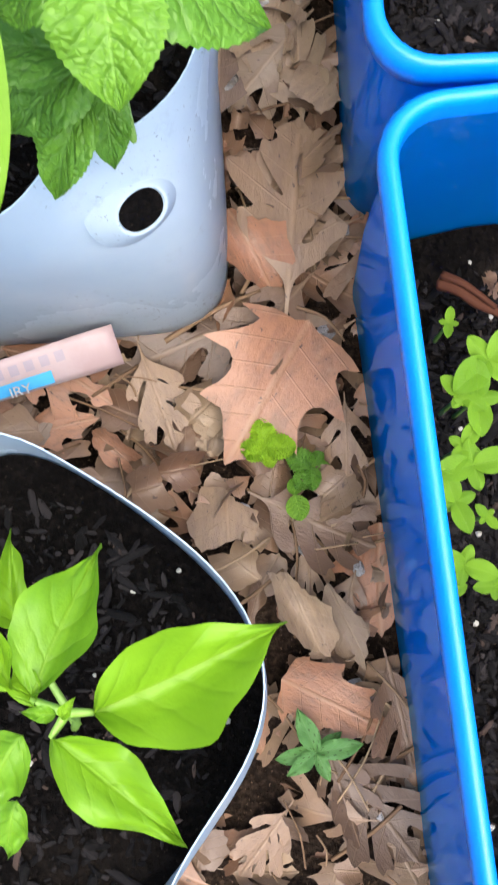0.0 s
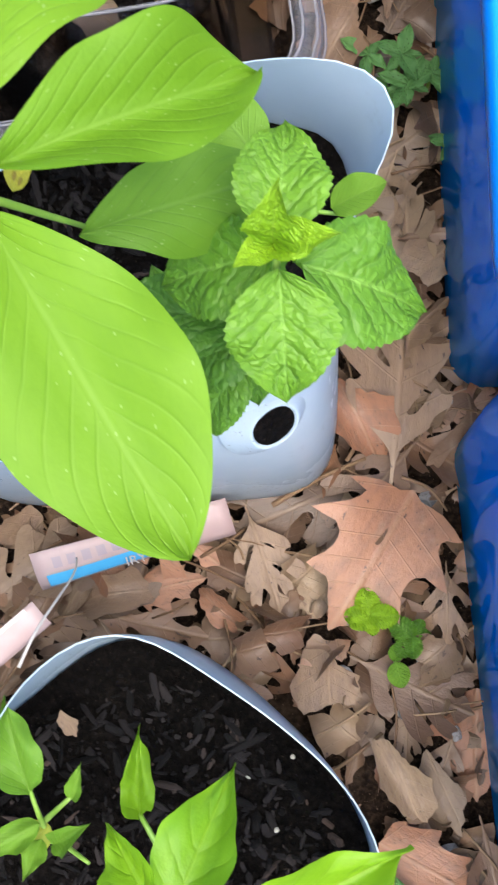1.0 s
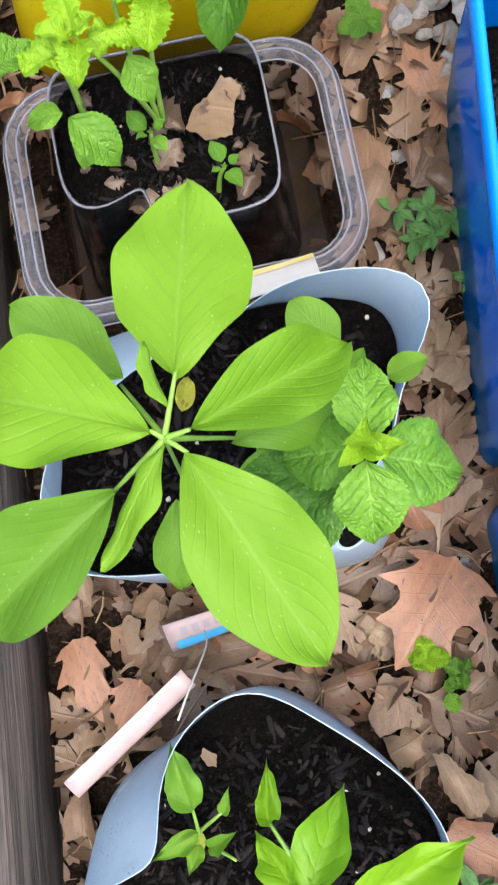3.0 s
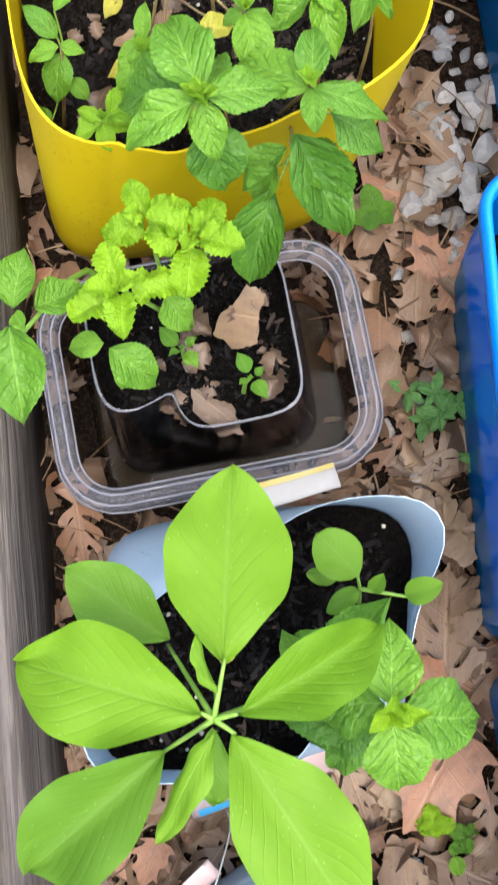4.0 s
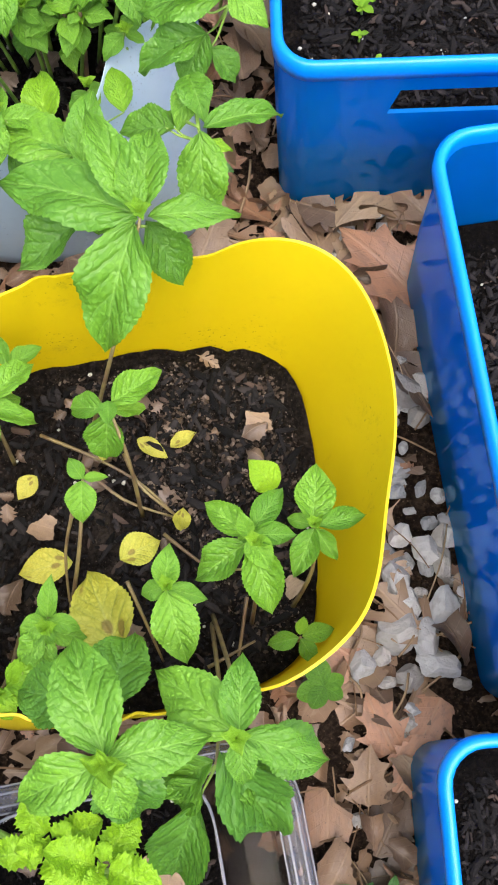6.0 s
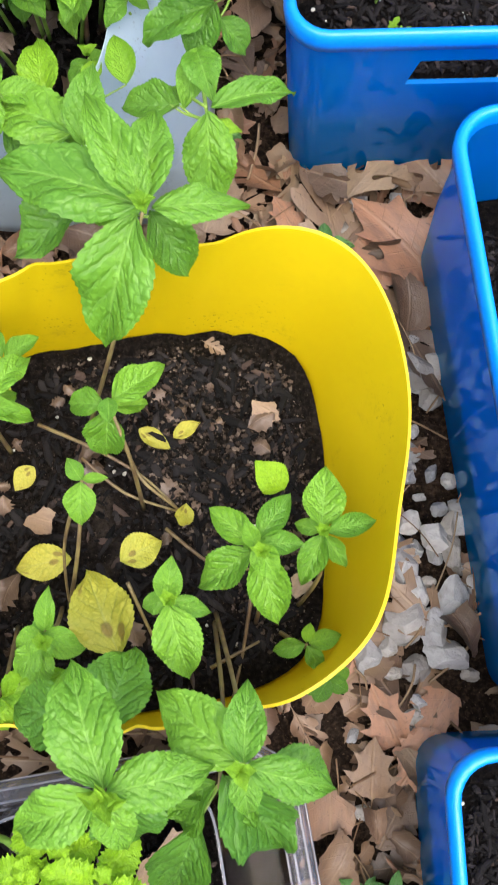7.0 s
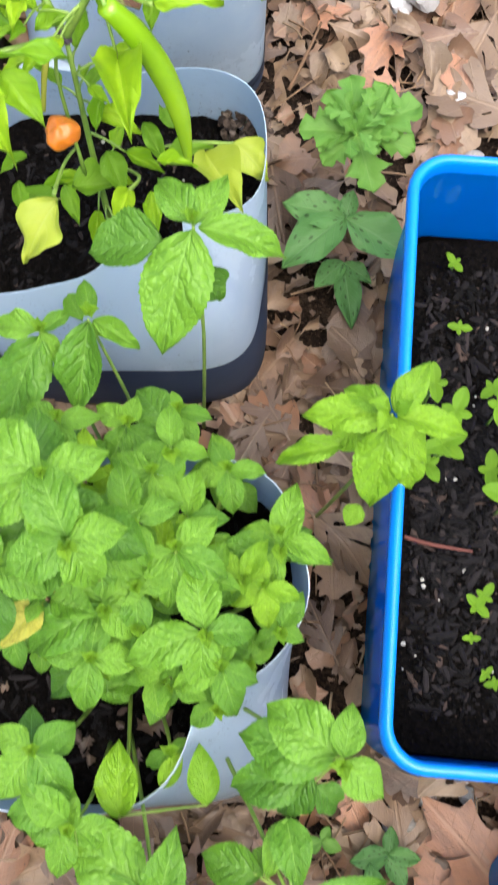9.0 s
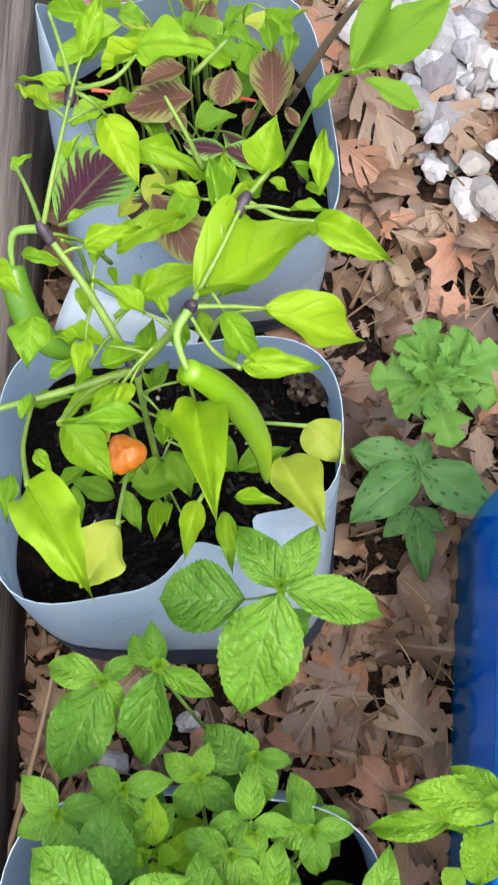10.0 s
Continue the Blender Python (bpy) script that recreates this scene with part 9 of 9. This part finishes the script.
def leaf_frame(base, tip, ratio, roll):
    a, b = Vector(base), Vector(tip)
    y = b - a
    length = y.length
    y.normalize()
    x = y.cross(Vector((0, 0, 1))).normalized()
    z = x.cross(y)
    turn = Matrix.Rotation(radians(roll), 3, y)
    x, z = turn @ x, turn @ z
    half = length * ratio * 0.5
    return Matrix(((x.x * half, y.x * length, z.x * length, a.x), (x.y * half, y.y * length, z.y * length, a.y), (x.z * half, y.z * length, z.z * length, a.z), (0, 0, 0, 1)))


ORANGE_BANK = {}


def fallen(base, tip, shape, ratio=None, roll=0.0, label="dry brown oak leaf lying on the ground", orange=False):
    mesh, usual = DEAD_BANK[shape]
    if orange:
        if shape not in ORANGE_BANK:
            ORANGE_BANK[shape] = mesh.copy()
            ORANGE_BANK[shape].materials[0] = orange_leaf
        mesh = ORANGE_BANK[shape]
    ob = new("fallen_leaf", mesh)
    ob.matrix_world = leaf_frame(base, tip, usual if not ratio or shape % 12 in (0, 1, 2, 7) else ratio, roll)
    tagged(ob, label, "leaf", "fallen leaves")


FEATURED = [((0.029, 0.102, 0.018), (-0.014, 0.047, 0.014), 5, 1.0), ((0.019, 0.104, 0.012), (0.037, 0.193, 0.012), 0, 0.75), ((0.057, 0.144, 0.014), (0.016, 0.137, 0.012), 1, 0.6), ((-0.006, 0.035, 0.012), (0.044, 0.006, 0.012), 1, 0.7), ((0.003, 0.006, 0.012), (0.016, -0.035, 0.012), 8, 0.5),
            ((0.021, -0.004, 0.012), (0.034, -0.043, 0.012), 4, 0.5), ((-0.002, -0.042, 0.012), (0.040, -0.069, 0.012), 6, 0.8), ((0.013, -0.071, 0.010), (0.043, -0.121, 0.010), 1, 0.8), ((0.061, 0.212, 0.012), (0.034, 0.191, 0.012), 3, 0.7), ((-0.044, 0.103, 0.012), (-0.033, 0.056, 0.012), 0, 0.6),
            ((0.039, 0.071, 0.014), (0.035, 0.034, 0.012), 2, 0.4), ((-0.014, 0.045, 0.008), (-0.016, 0.005, 0.008), 3, 0.8), ((-0.094, 0.070, 0.010), (-0.063, 0.074, 0.010), 6, 0.8), ((-0.003, -0.090, 0.008), (-0.029, -0.118, 0.008), 0, 0.8)]
FEATURED_TWO = [((0.040, 0.256, 0.012), (0.018, 0.215, 0.012), 1, 0.7), ((0.062, 0.367, 0.006), (0.052, 0.403, 0.006), 5, 0.9), ((0.093, 0.394, 0.006), (0.072, 0.364, 0.006), 6, 0.9), ((0.024, 0.363, 0.006), (0.017, 0.315, 0.006), 3, 0.7), ((0.093, 0.634, 0.012), (0.127, 0.648, 0.010), 1, 0.8),
                ((0.076, 0.659, 0.010), (0.115, 0.620, 0.010), 6, 0.9), ((0.031, 0.665, 0.010), (0.055, 0.644, 0.010), 4, 0.8), ((0.044, 0.942, 0.014), (0.064, 0.917, 0.014), 7, 0.6), ((0.006, 0.903, 0.012), (-0.024, 0.859, 0.010), 0, 0.9), ((0.021, 0.887, 0.012), (0.007, 0.854, 0.010), 1, 0.9),
                ((0.098, 1.114, 0.012), (0.065, 1.130, 0.012), 6, 0.8), ((-0.187, 0.089, 0.012), (-0.174, 0.040, 0.012), 6, 0.7), ((-0.152, 0.062, 0.012), (-0.169, 0.036, 0.010), 5, 0.9), ((-0.179, 0.270, 0.012), (-0.177, 0.228, 0.012), 1, 0.7)]
FEATURED_THREE = [((0.031, 0.831, 0.008), (-0.024, 0.912, 0.012), 1, 0.9),
                  ((0.072, 0.924, 0.010), (0.042, 0.956, 0.020), 9, 0.7),
                  ((0.019, 0.883, 0.008), (-0.004, 0.927, 0.010), 0, 0.9),
                  ((0.037, 0.870, 0.012), (0.052, 0.909, 0.012), 2, 0.9),
                  ((0.125, 0.624, 0.008), (0.081, 0.679, 0.010), 5, 0.8),
                  ((0.097, 0.632, 0.008), (0.068, 0.669, 0.010), 1, 0.8),
                  ((-0.136, 0.666, 0.008), (-0.098, 0.621, 0.010), 0, 0.8),
                  ((0.048, 0.661, 0.008), (0.037, 0.688, 0.010), 6, 0.9),
                  ((0.066, 0.979, 0.012), (0.049, 0.927, 0.012), 9, 0.6),
                  ((0.040, 0.751, 0.008), (0.024, 0.791, 0.010), 0, 0.8),
                  ((0.033, 0.889, 0.010), (-0.015, 0.894, 0.012), 1, 0.8),
                  ((0.099, 1.167, 0.008), (0.075, 1.130, 0.010), 5, 0.8),
                  ((0.037, 1.177, 0.008), (0.072, 1.183, 0.010), 6, 0.8)]
for k, (base, tip, shape, ratio) in enumerate(FEATURED + FEATURED_TWO + FEATURED_THREE):
    fallen(base, tip, shape, ratio, 8 * ((k % 3) - 1), "orange-brown dry leaf with small holes on the ground" if shape in (5, 6) else "dry tan oak leaf lying on the ground", shape in (5, 6))
for base, tip, shape, ratio in (((-0.094, 0.306, 0.100), (-0.067, 0.277, 0.098), 4, 0.5), ((-0.077, 0.346, 0.100), (-0.042, 0.332, 0.103), 3, 1.1), ((0.006, 0.548, 0.104), (0.020, 0.537, 0.104), 4, 0.8), ((-0.014, 0.581, 0.104), (-0.003, 0.572, 0.104), 7, 0.5),
                                ((-0.113, 0.031, 0.096), (-0.107, 0.021, 0.096), 4, 0.7), ((-0.073, 0.518, 0.104), (-0.087, 0.505, 0.104), 4, 0.7), ((-0.110, 0.508, 0.104), (-0.090, 0.499, 0.104), 3, 0.7), ((0.010, 0.452, 0.104), (0.024, 0.462, 0.104), 3, 0.7)):
    fallen(base, tip, shape, ratio, 0, "dry brown leaf piece lying on potting soil")

for base, tip, shape, ratio in (((0.092, 0.101, 0.056), (0.100, 0.101, 0.064), 10, 0.75), ((0.094, 0.097, 0.057), (0.101, 0.092, 0.066), 7, 0.7)):
    fallen(base, tip, shape, ratio, 25, "dry curled brown leaf piece lying on dark soil")

KEEP_OUT = [(-0.172, -0.12, -0.005, 0.045), (-0.16, 0.11, -0.0, 0.235), (-0.18, 0.24, 0.008, 0.385), (-0.172, 0.40, 0.02, 0.59), (-0.15, 0.695, 0.006, 0.85), (-0.15, 0.915, 0.006, 1.055), (-0.138, 1.095, 0.015, 1.24),
            (0.055, -0.15, 0.3, 0.12), (0.075, 0.15, 0.3, 0.37), (0.122, 0.39, 0.3, 0.645), (0.075, 0.715, 0.3, 0.98), (-0.35, -0.3, -0.205, 0.5), (-0.35, 0.5, -0.18, 1.5)]


def free_ground(x, y, margin=0.0):
    return not any(a + margin < x < c - margin and b + margin < y < d - margin for a, b, c, d in KEEP_OUT)


SHOWN = [((p[0] + q[0]) / 2, (p[1] + q[1]) / 2) for p, q, shape, ratio in FEATURED + FEATURED_TWO + FEATURED_THREE]
r = random.Random(23)
laid = 0
while laid < 250:
    x, y = r.uniform(-0.2, 0.17), r.uniform(-0.16, 1.42)
    if (x > 0.05 + (1.30 - y) * 0.35 and y > 1.2) or (0.052 < x and 0.39 < y < 0.60 and r.random() < 0.86):
        continue
    shape = r.choice((0, 1, 2, 3, 4, 3, 4, 5, 6, 7, 8, 0, 8, 9, 10, 11)) + 12 * r.randrange(3)
    kind = shape % 12
    a, size, z = r.uniform(0, 6.283), r.uniform(0.05, 0.085) if kind in (0, 1, 2, 7) else r.uniform(0.022, 0.05), r.uniform(0.002, 0.012)
    way = Vector((math.cos(a), math.sin(a), r.uniform(-0.15, 0.15))) * size
    if not all(free_ground(x + way.x * k, y + way.y * k) for k in (-0.4, 0, 0.4)) or any((x - q[0]) ** 2 + (y - q[1]) ** 2 < 0.0005 for q in SHOWN):
        continue
    fallen((x - way.x / 2, y - way.y / 2, z), (x + way.x / 2, y + way.y / 2, z + way.z * 0.5), shape, None, r.uniform(-22, 22), orange=r.random() < 0.14)
    laid += 1

points, faces, coords = [], [], []
GRIDS = []
for k in range(24):
    arch, cup, wave = DEAD_CURL[k % 12]
    GRIDS.append(cut_leaf(dead_edge(k % 12, 180 + k), 80 + k, arch, cup * 1.3, wave * 1.3, 5, 4))
laid = 0
while laid < 3600:
    x, y = r.uniform(-0.22, 0.2), r.uniform(-0.2, 1.5)
    if not free_ground(x, y, 0.014) or (-0.155 < x < -0.012 and 0.262 < y < 0.36) or (0.055 < x and 0.39 < y < 0.60 and r.random() < 0.62):
        continue
    k = r.choice((0, 1, 2, 3, 4, 8, 9, 10, 11, 3, 4, 8, 9, 10, 11, 5)) + 12 * r.randrange(2)
    a, z = r.uniform(0, 6.283), r.uniform(-0.004, 0.007)
    size = r.uniform(0.03, 0.06) if k % 12 < 3 else r.choice((0.006, 0.009, 0.012, 0.016, 0.022, 0.03))
    way = Vector((math.cos(a), math.sin(a), r.uniform(-0.25, 0.25))) * size
    m = leaf_frame((x, y, z), (x + way.x, y + way.y, z + way.z * 0.9), GRIDS[k][3] * r.uniform(0.8, 1.2), r.uniform(-35, 35))
    start = len(points)
    points += [m @ Vector(p) for p in GRIDS[k][0]]
    faces += [[start + i for i in f] for f in GRIDS[k][1]]
    coords += GRIDS[k][2]
    laid += 1
mesh = bpy.data.meshes.new("leaf_litter")
mesh.from_pydata(points, [], faces)
uv = mesh.uv_layers.new()
index = np.zeros(len(mesh.loops), dtype=np.int32)
mesh.loops.foreach_get("vertex_index", index)
uv.data.foreach_set("uv", np.array(coords, dtype=np.float32)[index].ravel())
tagged(piece("leaf_litter", mesh, dead_leaf_many), "broken dry brown leaves covering the ground", "leaf litter", kind="stuff")

bm = bmesh.new()
for k in range(900):
    x, y = r.uniform(-0.2, 0.16), r.uniform(-0.16, 1.42)
    if not free_ground(x, y):
        continue
    a, size = r.uniform(0, 6.283), r.uniform(0.012, 0.045)
    z = r.uniform(0.003, 0.014)
    tube(bm, [(x, y, z), (x + size * 0.5 * math.cos(a) + 0.002, y + size * 0.5 * math.sin(a), z + 0.003), (x + size * math.cos(a), y + size * math.sin(a), z + r.uniform(-0.003, 0.005))], [r.uniform(0.0004, 0.0009)] * 3, 4)
tagged(part("twig_litter", bm, twig_many), "fine dry twigs and needles among the leaves", "twigs", kind="stuff")
for k, (a, b, thick) in enumerate((((-0.032, 0.102, 0.012), (0.010, 0.118, 0.014), 0.0013), ((0.002, 0.118, 0.012), (0.014, 0.135, 0.018), 0.001), ((0.024, 0.108, 0.018), (0.042, 0.092, 0.015), 0.0009), ((0.026, 1.120, 0.015), (0.049, 1.166, 0.020), 0.0014), ((0.007, 0.837, 0.014), (0.021, 0.816, 0.014), 0.0012), ((-0.174, 0.814, 0.020), (-0.146, 0.920, 0.030), 0.002),
                                   ((0.086, 0.694, 0.010), (0.121, 0.680, 0.010), 0.0035), ((-0.151, 0.686, 0.012), (-0.132, 0.661, 0.015), 0.0018))):
    ob = plant("twig", "dry brown twig lying on fallen leaves", "twig", a, "twigs")
    middle = tuple((p + q) / 2 + 0.002 for p, q in zip(a, b))
    stems(ob, [[a, middle, b]], twig_one, thick, "wood")
